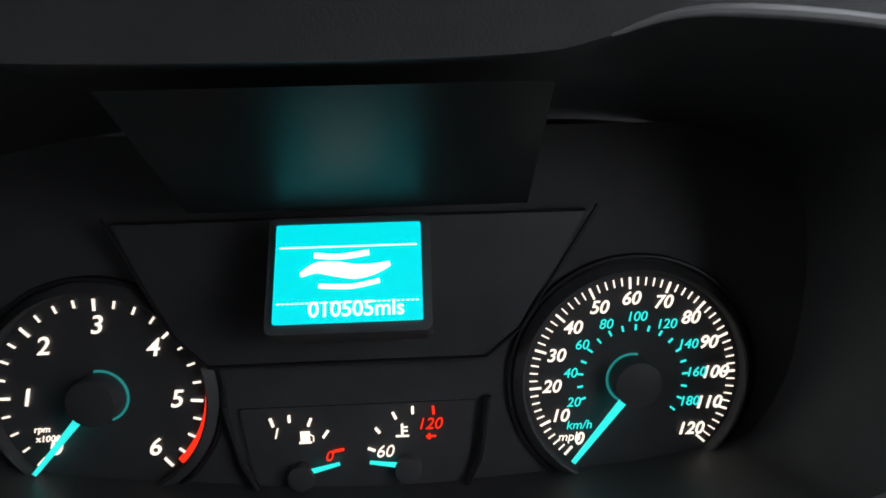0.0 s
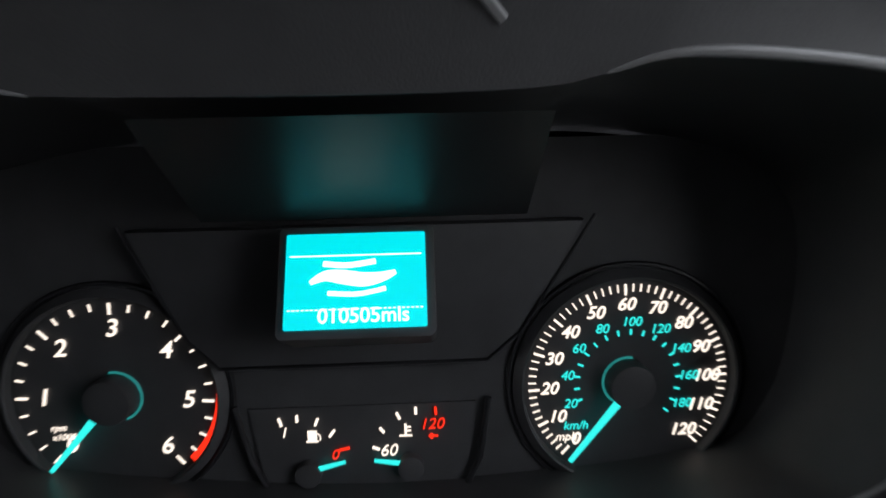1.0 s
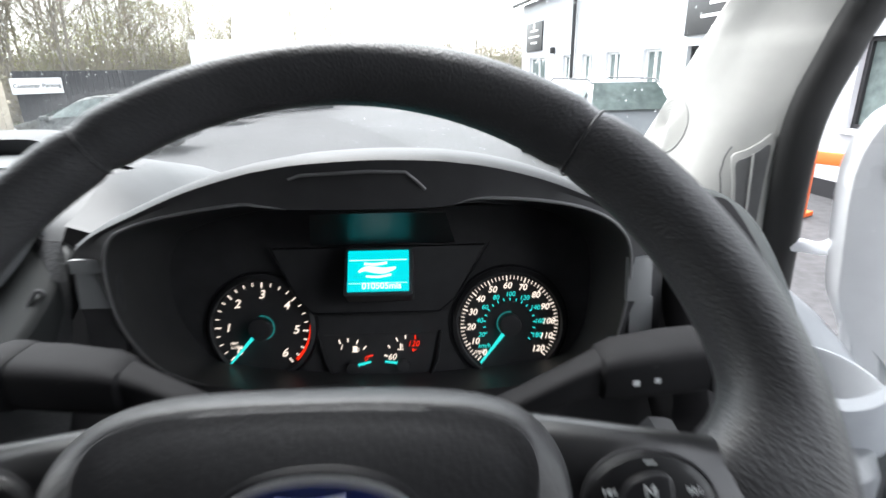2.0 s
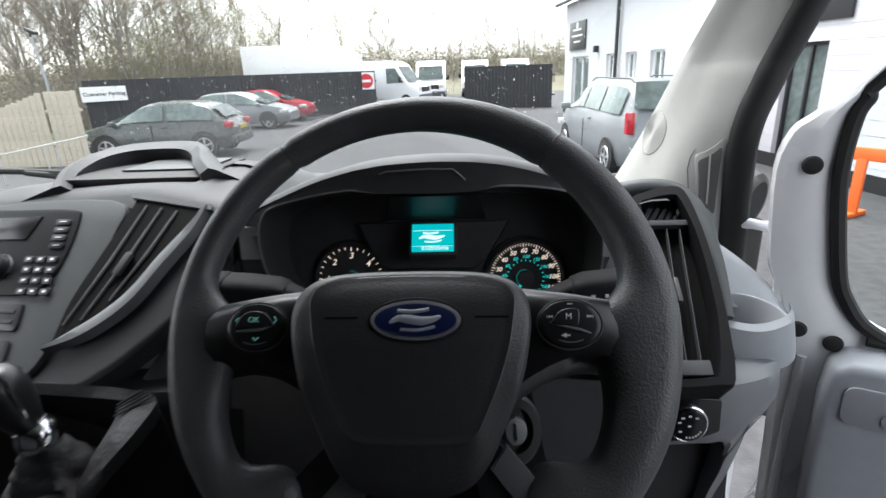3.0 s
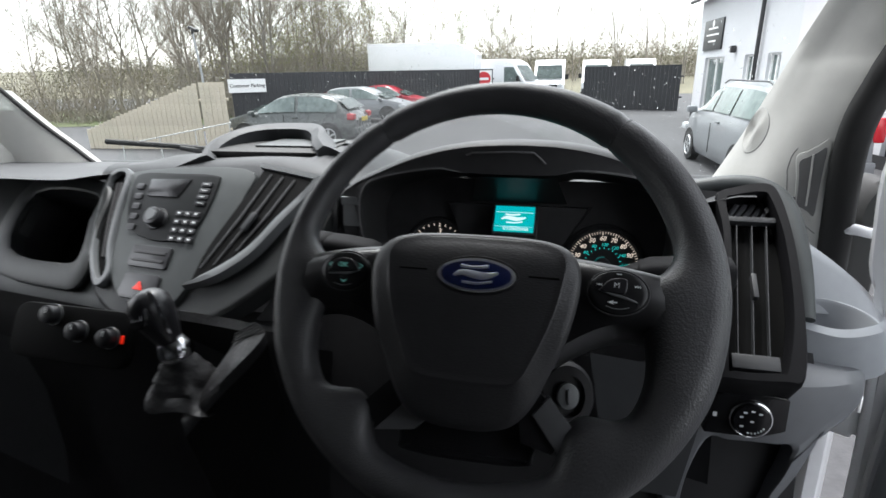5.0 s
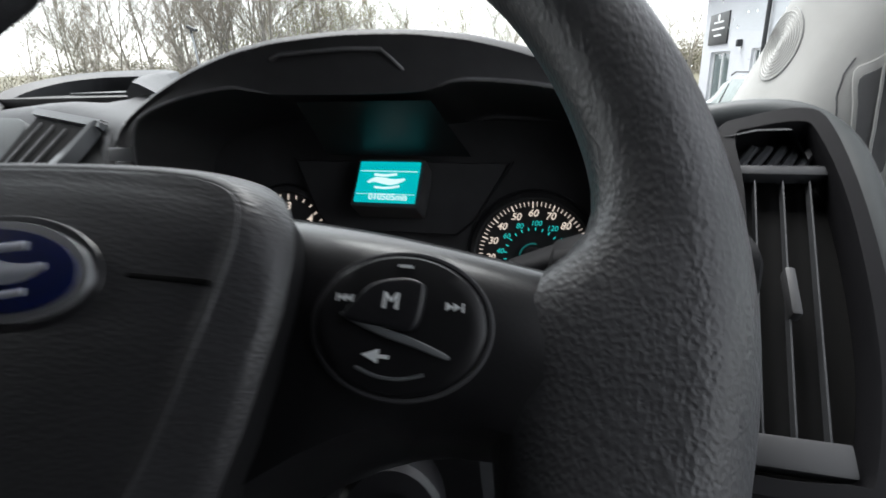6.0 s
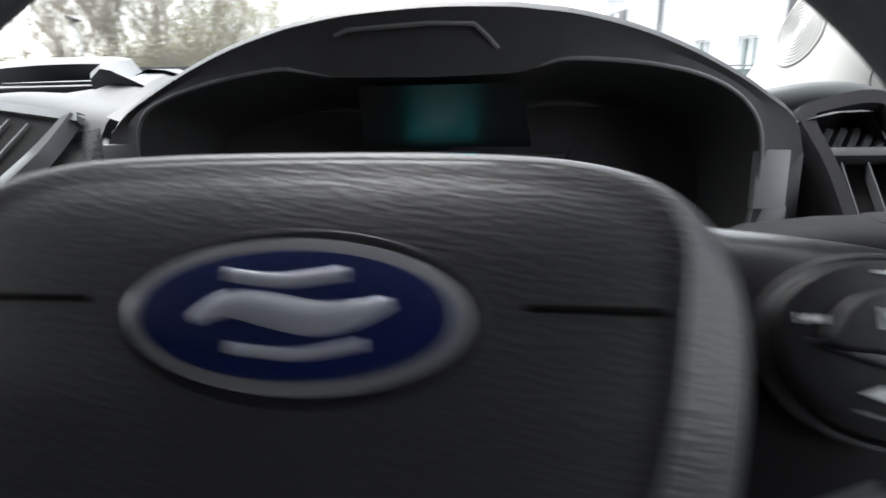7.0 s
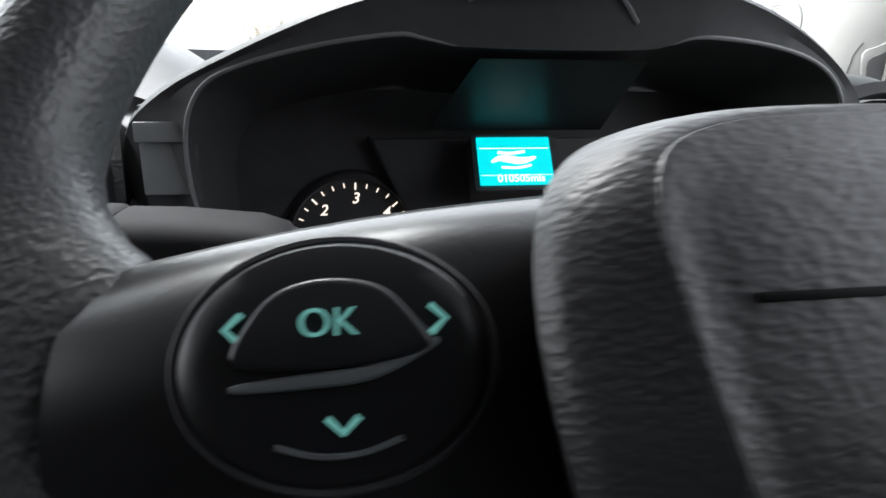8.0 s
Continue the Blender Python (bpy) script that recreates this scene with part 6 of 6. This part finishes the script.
def panel_van(m, scale=1.0, label="white panel van parked behind the gate", long=5.6, high=2.6):
    """A white van, nose along local +x."""
    v = thing("panel_van", m, label=label, category="van", group="white vans behind the fence")
    side = [(-long / 2, 0.4), (long / 2 - 0.1, 0.4), (long / 2, 0.7), (long / 2 - 0.1, 1.05), (long / 2 - 0.75, 1.3), (long / 2 - 1.5, high - 0.25), (long / 2 - 1.9, high - 0.06), (long / 2 - 2.4, high), (-long / 2 + 0.15, high), (-long / 2, high - 0.15)]
    b = prism(side, 1.96, 0.06)
    part("body", move(b, Matrix.Translation((0, 0.98, 0)) @ Euler((radians(90), 0, 0)).to_matrix().to_4x4()), WHITE_PAINT, v)
    ws = bmesh.new()
    a, c = Vector((long / 2 - 0.72, 0, 1.38)), Vector((long / 2 - 1.44, 0, high - 0.38))
    o = Vector((0.03, 0, 0.03))
    ws.faces.new([ws.verts.new(p) for p in (a + o + Vector((0, 0.85, 0)), c + o + Vector((0, 0.8, 0)), c + o - Vector((0, 0.8, 0)), a + o - Vector((0, 0.85, 0)))])
    bmesh.ops.solidify(ws, geom=ws.faces[:], thickness=0.02)
    part("windscreen", ws, CAR_GLASS, v)
    for s in (-1, 1):
        sw = prism([(long / 2 - 1.0, 1.35), (long / 2 - 1.5, high - 0.45), (long / 2 - 2.1, high - 0.45), (long / 2 - 2.1, 1.3)], 0.02)
        bmesh.ops.recalc_face_normals(sw, faces=sw.faces[:])
        part("side_window", move(sw, Matrix.Translation((0, s * 0.985 + 0.01, 0)) @ Euler((radians(90), 0, 0)).to_matrix().to_4x4()), CAR_GLASS, v)
        part("headlamp", block(0.2, 0.3, 0.25, (long / 2 - 0.12, s * 0.72, 0.98), 0.05), LAMP_CLEAR, v)
        part("mirror", block(0.12, 0.22, 0.32, (long / 2 - 1.15, s * 1.12, 1.5), 0.04), RUBBER, v)
        for fx in (-long / 2 + 1.1, long / 2 - 0.9):
            wh = part("wheel", move(tube([(0, -0.1, 0), (0, -0.09, 0), (0, 0.09, 0), (0, 0.1, 0)], [0.3, 0.34, 0.34, 0.3], 24), Matrix.Translation((fx, s * 0.9, 0.34))), RUBBER, v)
            part("hubcap", move(prism(ellipse(0.2, 0.2, 20), 0.02), Matrix.Translation((fx, s * 1.01, 0.34)) @ Euler((radians(-90 * s), 0, 0)).to_matrix().to_4x4()), ALLOY, wh)
    part("grille", block(0.06, 1.1, 0.28, (long / 2 - 0.02, 0, 0.93), 0.03), RUBBER, v)
    part("bumper", block(0.16, 1.9, 0.3, (long / 2 - 0.03, 0, 0.5), 0.06), shade("bumper_grey", (0.06, 0.06, 0.065), 0.6), v)
    return v


panel_van(at(-5.35, 33.4, -18), label="white panel van seen from its side behind the gate")
panel_van(at(-2.75, 38.6, -88), label="white panel van facing the gate")
panel_van(at(0.3, 43.0, -90), label="white panel van behind the dark gate")
panel_van(at(3.4, 43.5, -90), label="white panel van behind the dark gate")


def fence(a, b, h, gap, name, label, board, mat, ha=None):
    """Upright boards between two ends, on two rails."""
    a, b = Vector((*a, 0)), Vector((*b, 0))
    d = b - a
    f = thing(name, Matrix.Translation(a) @ Matrix.Rotation(math.atan2(d.y, d.x), 4, "Z"), label=label, category="fence")
    n = int(d.length / (board + gap))
    shared = {}
    for i in range(n):
        t = (i + 0.5) / n
        hh = h if ha is None else ha + (h - ha) * t
        key = round(hh, 2)
        if key not in shared:
            shared[key] = part("board", block(board, 0.025, key, (0, 0, key / 2), 0.004, 1), mat, f)
            ob = shared[key]
        else:
            ob = new("board", shared[key].data)
            ob.parent = f
        ob.location = ((i + 0.5) * (board + gap), random.uniform(-0.004, 0.004), 0)
    for z in (0.3, 0.75):
        bm = tube([(0, 0.05, z * (h if ha is None else ha)), (d.length, 0.05, z * h)], 0.04, 6)
        part("rail", bm, mat, f)
    return f


fence((-14.0, 18.9), (-5.1, 29.6), 2.05, 0.004, "dark_fence", "tall black board fence along the yard", 0.18, FENCE_BLACK)
fence((-0.34, 28.6), (4.1, 27.0), 2.05, 0.004, "dark_gate", "tall black boarded gate panel", 0.18, FENCE_BLACK)
fence((-14.0, 12.0), (-10.2, 12.3), 1.78, 0.01, "timber_fence", "pale timber board fence sloping beside the ramp", 0.14, TIMBER, 0.53)
fence((-10.2, 12.3), (-9.43, 12.4), 1.78, 0.01, "timber_fence", "short level length of pale timber board fence", 0.14, TIMBER)


# ---- signs, building, truck ----
SIGN_WHITE = shade("sign_white", (0.8, 0.8, 0.8), 0.5, var=0.04)
SIGN_RED = shade("sign_red", (0.55, 0.02, 0.03), 0.5, var=0.05)
s = thing("no_entry_sign", Matrix.Translation((-5.55, 28.85, 1.55)) @ Matrix.Rotation(radians(8), 4, "Z") @ Matrix.Rotation(radians(90), 4, "X"), label="red and white no entry sign on the dark fence", category="sign")
part("board", prism(rounded(0.86, 0.86, 0.03), 0.02), SIGN_WHITE, s)
part("disc", move(prism(ellipse(0.37, 0.37, 40), 0.01), Matrix.Translation((0, 0, 0.02))), SIGN_RED, s)
part("bar", move(prism(rounded(0.52, 0.13, 0.02), 0.006), Matrix.Translation((0, 0, 0.03))), SIGN_WHITE, s)
s = thing("parking_sign", Matrix.Translation((-13.5, 19.28, 1.56)) @ Matrix.Rotation(radians(50), 4, "Z") @ Matrix.Rotation(radians(90), 4, "X"), label="white board lettered Customer Parking", category="sign")
part("board", prism(rounded(1.5, 0.52, 0.02), 0.03), SIGN_WHITE, s)
part("lettering", move(letters("Customer Parking", 0.19, 0.003, bold=0.003), Matrix.Translation((0, 0, 0.034))), SIGN_BLACK, s)


def building():
    a, b = Vector((4.1, 24.2, 0)), Vector((6.3, 3.0, 0))
    L = (b - a).length
    m = Matrix.Translation(a) @ Matrix.Rotation(math.atan2(b.y - a.y, b.x - a.x), 4, "Z")
    h = thing("office_building", m, label="white painted block building with dark signs and windows", category="building")
    holes = [(1.15, 3.3, 0.0, 2.25), (5.2, 6.05, 1.45, 2.25), (6.95, 7.8, 1.45, 2.25), (8.75, 9.65, 1.45, 2.25), (10.9, 11.8, 1.45, 2.25), (12.8, 13.9, 0.0, 2.25), (14.4, 15.4, 0.05, 2.15), (17.0, 18.2, 1.0, 2.2)]
    T, top = 0.3, 4.35
    x = 0.0
    for x0, x1, z0, z1 in holes:
        part("wall", block(x0 - x, T, top, ((x + x0) / 2, T / 2, top / 2)), WALL_WHITE, h, smooth=False)
        if z0 > 0.1:
            part("wall", block(x1 - x0, T, z0, ((x0 + x1) / 2, T / 2, z0 / 2)), WALL_WHITE, h, smooth=False)
        part("wall", block(x1 - x0, T, top - z1, ((x0 + x1) / 2, T / 2, (z1 + top) / 2)), WALL_WHITE, h, smooth=False)
        x = x1
    part("wall", block(L - x, T, top, ((x + L) / 2, T / 2, top / 2)), WALL_WHITE, h, smooth=False)
    part("end_wall", block(T, 8, top, (T / 2, 4.0 + T, top / 2)), WALL_WHITE, h, smooth=False)
    part("roof", loft([[(-0.3, -0.35, top), (L, -0.35, top)], [(-0.3, 4, top + 1.6), (L, 4, top + 1.6)], [(-0.3, 8.6, top), (L, 8.6, top)]], close=False), shade("roof_slate", (0.06, 0.06, 0.065), 0.7, var=0.3, fine=30), h)
    part("gutter", tube([(-0.3, -0.35, top), (L, -0.35, top)], 0.07, 8), SIGN_BLACK, h)
    part("downpipe", tube([(6.35, -0.1, 0), (6.35, -0.1, top - 0.05), (6.35, -0.32, top)], 0.06, 8), SIGN_BLACK, h)
    part("plinth", block(L, 0.02, 0.25, (L / 2, -0.012, 0.125)), SIGN_BLACK, h)
    for k, (x0, x1, z0, z1) in enumerate(holes):
        w = part("window" if z0 > 0.1 else "door", block(x1 - x0 - 0.1, 0.03, z1 - z0 - 0.1, ((x0 + x1) / 2, 0.16, (z0 + z1) / 2)), CAR_GLASS, h)
        fr = SIGN_WHITE if k < 5 else SIGN_BLACK
        for xx in (x0 + 0.03, (x0 + x1) / 2, x1 - 0.03):
            part("mullion", block(0.06, 0.08, z1 - z0, (xx, 0.13, (z0 + z1) / 2), 0.005), fr, w)
        for zz in (z0 + 0.03, z1 - 0.03):
            part("rail", block(x1 - x0, 0.084, 0.06, ((x0 + x1) / 2, 0.13, zz), 0.005), fr, w)
        if z0 > 0.1:
            part("sill", block(x1 - x0 + 0.16, 0.16, 0.06, ((x0 + x1) / 2, -0.05, z0 - 0.03), 0.01), SIGN_WHITE, w)
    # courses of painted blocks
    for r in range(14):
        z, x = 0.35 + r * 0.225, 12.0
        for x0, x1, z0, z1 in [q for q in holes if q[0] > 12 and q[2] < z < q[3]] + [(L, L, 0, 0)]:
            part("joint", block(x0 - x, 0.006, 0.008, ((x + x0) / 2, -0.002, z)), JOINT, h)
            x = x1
    for x0, x1, z0, z1 in ((0.8, 2.9, 2.5, 3.55), (12.7, 15.8, 2.45, 3.3)):
        sg = part("sign_board", block(x1 - x0, 0.05, z1 - z0, ((x0 + x1) / 2, -0.03, (z0 + z1) / 2), 0.005), SIGN_BLACK, h, "dark sign board with unreadable pale lettering")
        for k in range(3):
            ww = (x1 - x0) * (0.5, 0.66, 0.4)[k]
            part("text_bar", block(ww, 0.008, 0.06, ((x0 + x1) / 2, -0.06, z1 - 0.3 - 0.22 * k)), SIGN_WHITE, sg)
        part("mark", move(prism(ellipse(0.12, 0.12, 20), 0.01), Matrix.Translation(((x0 + x1) / 2, -0.056, z1 - 0.14)) @ Matrix.Rotation(radians(90), 4, "X")), SIGN_WHITE, sg)
    part("wall_lamp", block(0.18, 0.16, 0.22, (4.3, -0.09, 2.45), 0.03), SIGN_BLACK, h)
    return h


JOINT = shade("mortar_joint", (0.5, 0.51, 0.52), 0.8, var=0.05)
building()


def box_truck():
    t = thing("box_truck", pose(-9.3, 30.6, 0, 0, 0, 2), label="long white box truck standing behind the fence", category="truck")
    part("box", move(prism([(-3.1, 0.9), (3.0, 0.9), (3.1, 2.85), (2.8, 3.1), (2.1, 3.4), (1.1, 3.5), (-3.1, 3.52)], 2.3, 0.06), Matrix.Translation((0, 1.15, 0)) @ Matrix.Rotation(radians(90), 4, "X")), WHITE_PAINT, t)
    part("chassis", block(6.8, 0.9, 0.25, (0, 0, 0.75), 0.03), RUBBER, t)
    for x in (-2.4, 2.4):
        for y in (-1, 1):
            part("wheel", move(tube([(0, -0.14, 0), (0, 0.14, 0)], 0.42, 20), Matrix.Translation((x, y, 0.42))), RUBBER, t)
    return t


box_truck()


RAIL_GREY = shade("rail_grey", (0.42, 0.43, 0.42), 0.5, var=0.1)


def handrail():
    r = thing("handrail", label="white tubular handrail beside the timber fence", category="handrail")
    part("rail", tube([(-10.29, 9.5, 0.474), (-8.37, 11.0, 0.85)], 0.013, 8), RAIL_GREY, r)
    for f in (0.02, 0.34, 0.66, 0.98):
        x, y = -10.29 + 1.92 * f, 9.5 + 1.5 * f
        part("post", tube([(x, y, 0), (x, y, 0.474 + 0.376 * f)], 0.012, 8), RAIL_GREY, r)


handrail()


def barrier():
    b = thing("barrier", pose(4.75, 6.3, 0, 0, 0, -60), label="orange plastic barrier standing by the wall", category="barrier")
    o = shade("orange_plastic", (0.75, 0.13, 0.02), 0.5, var=0.08)
    part("rail", block(1.6, 0.06, 0.16, (0.6, 0, 0.78), 0.03), o, b)
    for x in (0, 1.2):
        part("leg", block(0.12, 0.06, 0.75, (x, 0, 0.38), 0.02), o, b)
        part("foot", block(0.1, 0.5, 0.06, (x, 0, 0.03), 0.02), o, b)


barrier()


def floodlight():
    f = thing("lamp_post", pose(-16.2, 20.0, 0), label="tall grey lamp post with a dark floodlight", category="street lamp")
    part("post", tube([(0, 0, 0), (0.05, 0, 2.0), (-0.1, 0, 3.75)], [0.06, 0.05, 0.04], 8), shade("galvanised", (0.35, 0.36, 0.37), 0.5, 0.6), f)
    part("head", block(0.4, 0.25, 0.12, (0.0, -0.05, 3.85), 0.03, rot=Matrix.Rotation(radians(25), 4, "Y")), SIGN_BLACK, f)
    part("bracket", block(0.08, 0.08, 0.2, (-0.1, 0, 3.75), 0.01), SIGN_BLACK, f)


floodlight()

# ---- trees and brush ----
BARK = shade("bark", (0.22, 0.2, 0.175), 0.9, var=0.35, scale=3, fine=25)
TWIG = shade("twig", (0.27, 0.24, 0.2), 0.9, var=0.3, scale=1, fine=8)
BUD = shade("budding_leaf", (0.25, 0.25, 0.12), 0.8, var=0.45, scale=0.5, fine=6)
FAR_BRUSH = shade("far_scrub", (0.125, 0.115, 0.075), 0.9, var=0.3, scale=0.3, fine=3)
BRUSH = shade("hedge_leaf", (0.17, 0.155, 0.095), 0.85, var=0.5, scale=0.4, fine=5)


def limb_mesh(segs, sides):
    """Tapered limbs: each a start, an end and two radii."""
    vs, fs = [], []
    for a, b, ra, rb in segs:
        d = (b - a).normalized()
        u = d.orthogonal().normalized()
        w = d.cross(u)
        o = len(vs)
        for p, r in ((a, ra), (b, rb)):
            for j in range(sides):
                t = 2 * math.pi * j / sides
                vs.append(p + (u * math.cos(t) + w * math.sin(t)) * r)
        for j in range(sides):
            k = (j + 1) % sides
            fs.append((o + j, o + k, o + sides + k, o + sides + j))
    me = bpy.data.meshes.new("limbs")
    me.from_pydata([tuple(v) for v in vs], [], fs)
    return me


def leaf_mesh(spots, size):
    vs, fs = [], []
    for p in spots:
        a = Vector((random.gauss(0, 1), random.gauss(0, 1), random.gauss(0, 1))).normalized()
        b = a.orthogonal().normalized()
        s = size * random.uniform(0.6, 1.4)
        o = len(vs)
        vs += [p - a * s, p + b * s * 0.5, p + a * s, p - b * s * 0.5]
        fs.append((o, o + 1, o + 2, o + 3))
    me = bpy.data.meshes.new("leaves")
    me.from_pydata([tuple(v) for v in vs], [], fs)
    return me


def tree(x, y, height, spread, leaves, seed):
    """A slender bare tree: leaning stems, rising limbs along them, and fine twigs."""
    rng = random.Random(seed)
    t = thing("tree", pose(x, y, 0), label="bare spring tree with fine branches and first buds" if leaves else "leafless tree with fine bare branches", category="tree", group="trees behind the fence")
    big, fine, tips = [], [], []

    def twist(d, k):
        return (d + Vector((rng.gauss(0, k), rng.gauss(0, k), rng.gauss(0, k * 0.5)))).normalized()

    def shoot(p, d, ln, r, depth):
        """One limb in three bent lengths with side shoots."""
        steps = 4 if depth > 1 else 3
        for k in range(steps):
            d = (twist(d, 0.13) + Vector((0, 0, 0.06))).normalized()
            q = p + d * (ln / steps)
            r2 = r * (0.8 if depth else 0.7)
            (big if r > 0.02 else fine).append((p, q, max(r, 0.006), max(r2, 0.005)))
            if depth:
                for side in range(2 if depth > 1 else rng.choice((1, 2, 2))):
                    a = rng.uniform(0, 2 * math.pi)
                    out = Vector((math.cos(a), math.sin(a), 0))
                    shoot(p.lerp(q, rng.uniform(0.3, 1)), (d * 0.9 + out * rng.uniform(0.5, 0.9) * spread + Vector((0, 0, 0.25))).normalized(), ln * rng.uniform(0.3, 0.5), r2 * 0.5, depth - 1)
            p, r = q, r2
        tips.append(p)

    for k in range(rng.choice((1, 1, 2, 2))):
        p, d = Vector((0.25 * k, 0.1 * k, -0.1)), twist(Vector((0, 0, 1)), 0.07)
        h, r = height * rng.uniform(0.8, 1.0), height * 0.0075
        n = 9
        for i in range(n):
            d = (twist(d, 0.05) + Vector((0, 0, 0.1))).normalized()
            q = p + d * (h / n)
            big.append((p, q, r, r * 0.84))
            if i > 1:
                for side in range(rng.choice((3, 4, 4))):
                    a = rng.uniform(0, 2 * math.pi)
                    out = Vector((math.cos(a), math.sin(a), 0))
                    shoot(p.lerp(q, rng.random()), (out * spread + Vector((0, 0, rng.uniform(0.5, 1.0)))).normalized(), height * 0.24 * (1.15 - i / n) * rng.uniform(0.7, 1.3) + 0.5, r * 0.42, 2)
            p, r = q, r * 0.84
        tips.append(p)
    for nm, segs, sides, mt in (("trunk", big, 6, BARK), ("crown", fine, 3, TWIG)):
        me = limb_mesh(segs, sides)
        me.materials.append(mt)
        ob = new(nm, me)
        ob.parent = t
    if leaves:
        spots = []
        for p in tips:
            for k in range(leaves):
                spots.append(p + Vector((rng.gauss(0, 0.2), rng.gauss(0, 0.2), rng.gauss(0, 0.2))))
        me = leaf_mesh(spots, 0.035)
        me.materials.append(BUD)
        ob = new("foliage", me)
        ob.parent = t
    return t


GROVE = [(-16.4, 25.5, 12.5, 0.7, 1), (-18.3, 24.5, 11.5, 0.75, 0), (-20.0, 26.0, 11.5, 0.8, 0), (-22.0, 24.0, 10.5, 0.8, 0), (-25.0, 24.0, 9.5, 0.85, 0), (-28.5, 24, 9.0, 0.9, 0), (-16.0, 30.0, 10.5, 0.8, 2), (-13.8, 38.0, 9.5, 0.8, 3), (-18.5, 28.0, 11.0, 0.8, 1),
         (-5.6, 52.0, 9.0, 0.5, 0), (-3.4, 54.0, 10.0, 0.45, 0), (-10.5, 44.0, 8.0, 0.8, 3), (4.5, 52.0, 9.5, 0.85, 0), (8.0, 55.0, 9.5, 0.8, 0), (-33, 30, 9.5, 0.9, 0), (0.5, 58, 8.5, 0.6, 0), (-7.6, 48.0, 8.0, 0.7, 1), (-24, 30, 10.5, 0.8, 0), (-17.3, 26.6, 12.5, 0.55, 0), (-19.2, 27.5, 12, 0.6, 0), (-21.0, 28.5, 12, 0.6, 0), (-23.0, 27.0, 11.5, 0.65, 0), (-26.5, 27.0, 11, 0.7, 0), (-30.5, 27, 10.5, 0.75, 0), (-15.2, 33.0, 10.5, 0.7, 2), (-14.2, 35.0, 10, 0.6, 2), (-12.0, 41.0, 9.0, 0.6, 2), (-36, 33, 10, 0.8, 0), (-9.0, 50.0, 9.5, 0.5, 1), (-2.0, 60.0, 10, 0.45, 0), (2.5, 60, 9.5, 0.5, 0), (6.5, 62, 9.5, 0.6, 0), (-20.5, 31.5, 12, 0.6, 1), (-27.5, 33, 11, 0.7, 0), (-16.8, 29.0, 11, 0.9, 1), (-18.0, 31.0, 11, 0.9, 1), (-22.5, 29.5, 11, 0.9, 0), (-25.5, 29.0, 11, 0.9, 0), (-29, 30, 10, 0.9, 0), (-15.4, 31.0, 9.5, 0.9, 2), (-13.0, 37.0, 9, 0.9, 2), (-19.6, 23.6, 8, 0.9, 0), (-23.5, 22.6, 7.5, 0.9, 0), (-27.5, 21.8, 7, 0.9, 0), (-31.5, 22, 8, 0.9, 0), (-17.8, 33.5, 11, 0.9, 1)]
for i, (x, y, h, sp, lv) in enumerate(GROVE):
    tree(x, y, h, sp, lv, 11 + i)


def brush(name, label, line, depth, height, count, stems, mat, leaf):
    """A bank of brushwood along a line: stems and many small leaves."""
    segs, spots = [], []
    pts = [Vector((*p, 0)) for p in line]
    for i in range(count):
        k = random.uniform(0, len(pts) - 1.001)
        p = pts[int(k)].lerp(pts[int(k) + 1], k % 1) + Vector((random.gauss(0, depth), random.gauss(0, depth), 0))
        h = height * (0.45 + 0.55 * noise.noise(p * 0.35) ** 2 + 0.35 * random.random())
        spots.append(p + Vector((0, 0, h * random.random() ** 0.6)))
        if i < stems:
            segs.append((p, p + Vector((random.gauss(0, 0.35) * h, random.gauss(0, 0.35) * h, h * random.uniform(0.7, 1.2))), 0.012, 0.004))
    a = leaf_mesh(spots, leaf)
    a.materials.append(mat)
    tagged(new(name, a), label, "brush", kind="stuff")
    b = limb_mesh(segs, 3)
    b.materials.append(TWIG)
    tagged(new("brush_stems", b), "thin bare stems standing in the brush", "stems", kind="stuff")


brush("hedge", "grey brown spring brush behind the fences", [(-45, 17), (-28, 19.5), (-19, 22), (-17, 27), (-16.5, 34), (-11, 43), (-4, 48)], 1.2, 3.0, 16000, 6000, BRUSH, 0.05)
brush("willow_brush", "yellow green budding willow brush", [(-17.8, 25.5), (-16.2, 29.5), (-14.8, 37), (-10, 43)], 1.0, 5.6, 26000, 3000, BUD, 0.05)
brush("far_hedge", "brown distant hedge on the rising ground", [(-70, 60), (-30, 66), (0, 68), (30, 66), (70, 62)], 3.0, 6.0, 70000, 9000, FAR_BRUSH, 0.13)
bank = part("bank", sheet(lambda u, v: (u, v, max(0.01, 0.055 * (v - 46)) * (1 if v > 46 else 0) + (0.004 if v <= 46 else 0)), [-200, -90, -40, 0, 40, 90, 200], [46, 52, 60, 70, 90, 130]), FAR_BRUSH)
tagged(bank, "brown scrub bank rising behind the vans", "bank", kind="structure")
verge = part("verge", sheet(lambda u, v: (-14 - 0.83 * 30 * u + 9.5 * (1 - u) * v * 0.9, 19.5 + 12 * v - 5.5 * u, 0.02), [0, 0.3, 0.6, 1, 2], [0, 0.3, 0.6, 1.0]), GRASS)
tagged(verge, "strip of rough grass behind the fence", "grass", kind="structure")
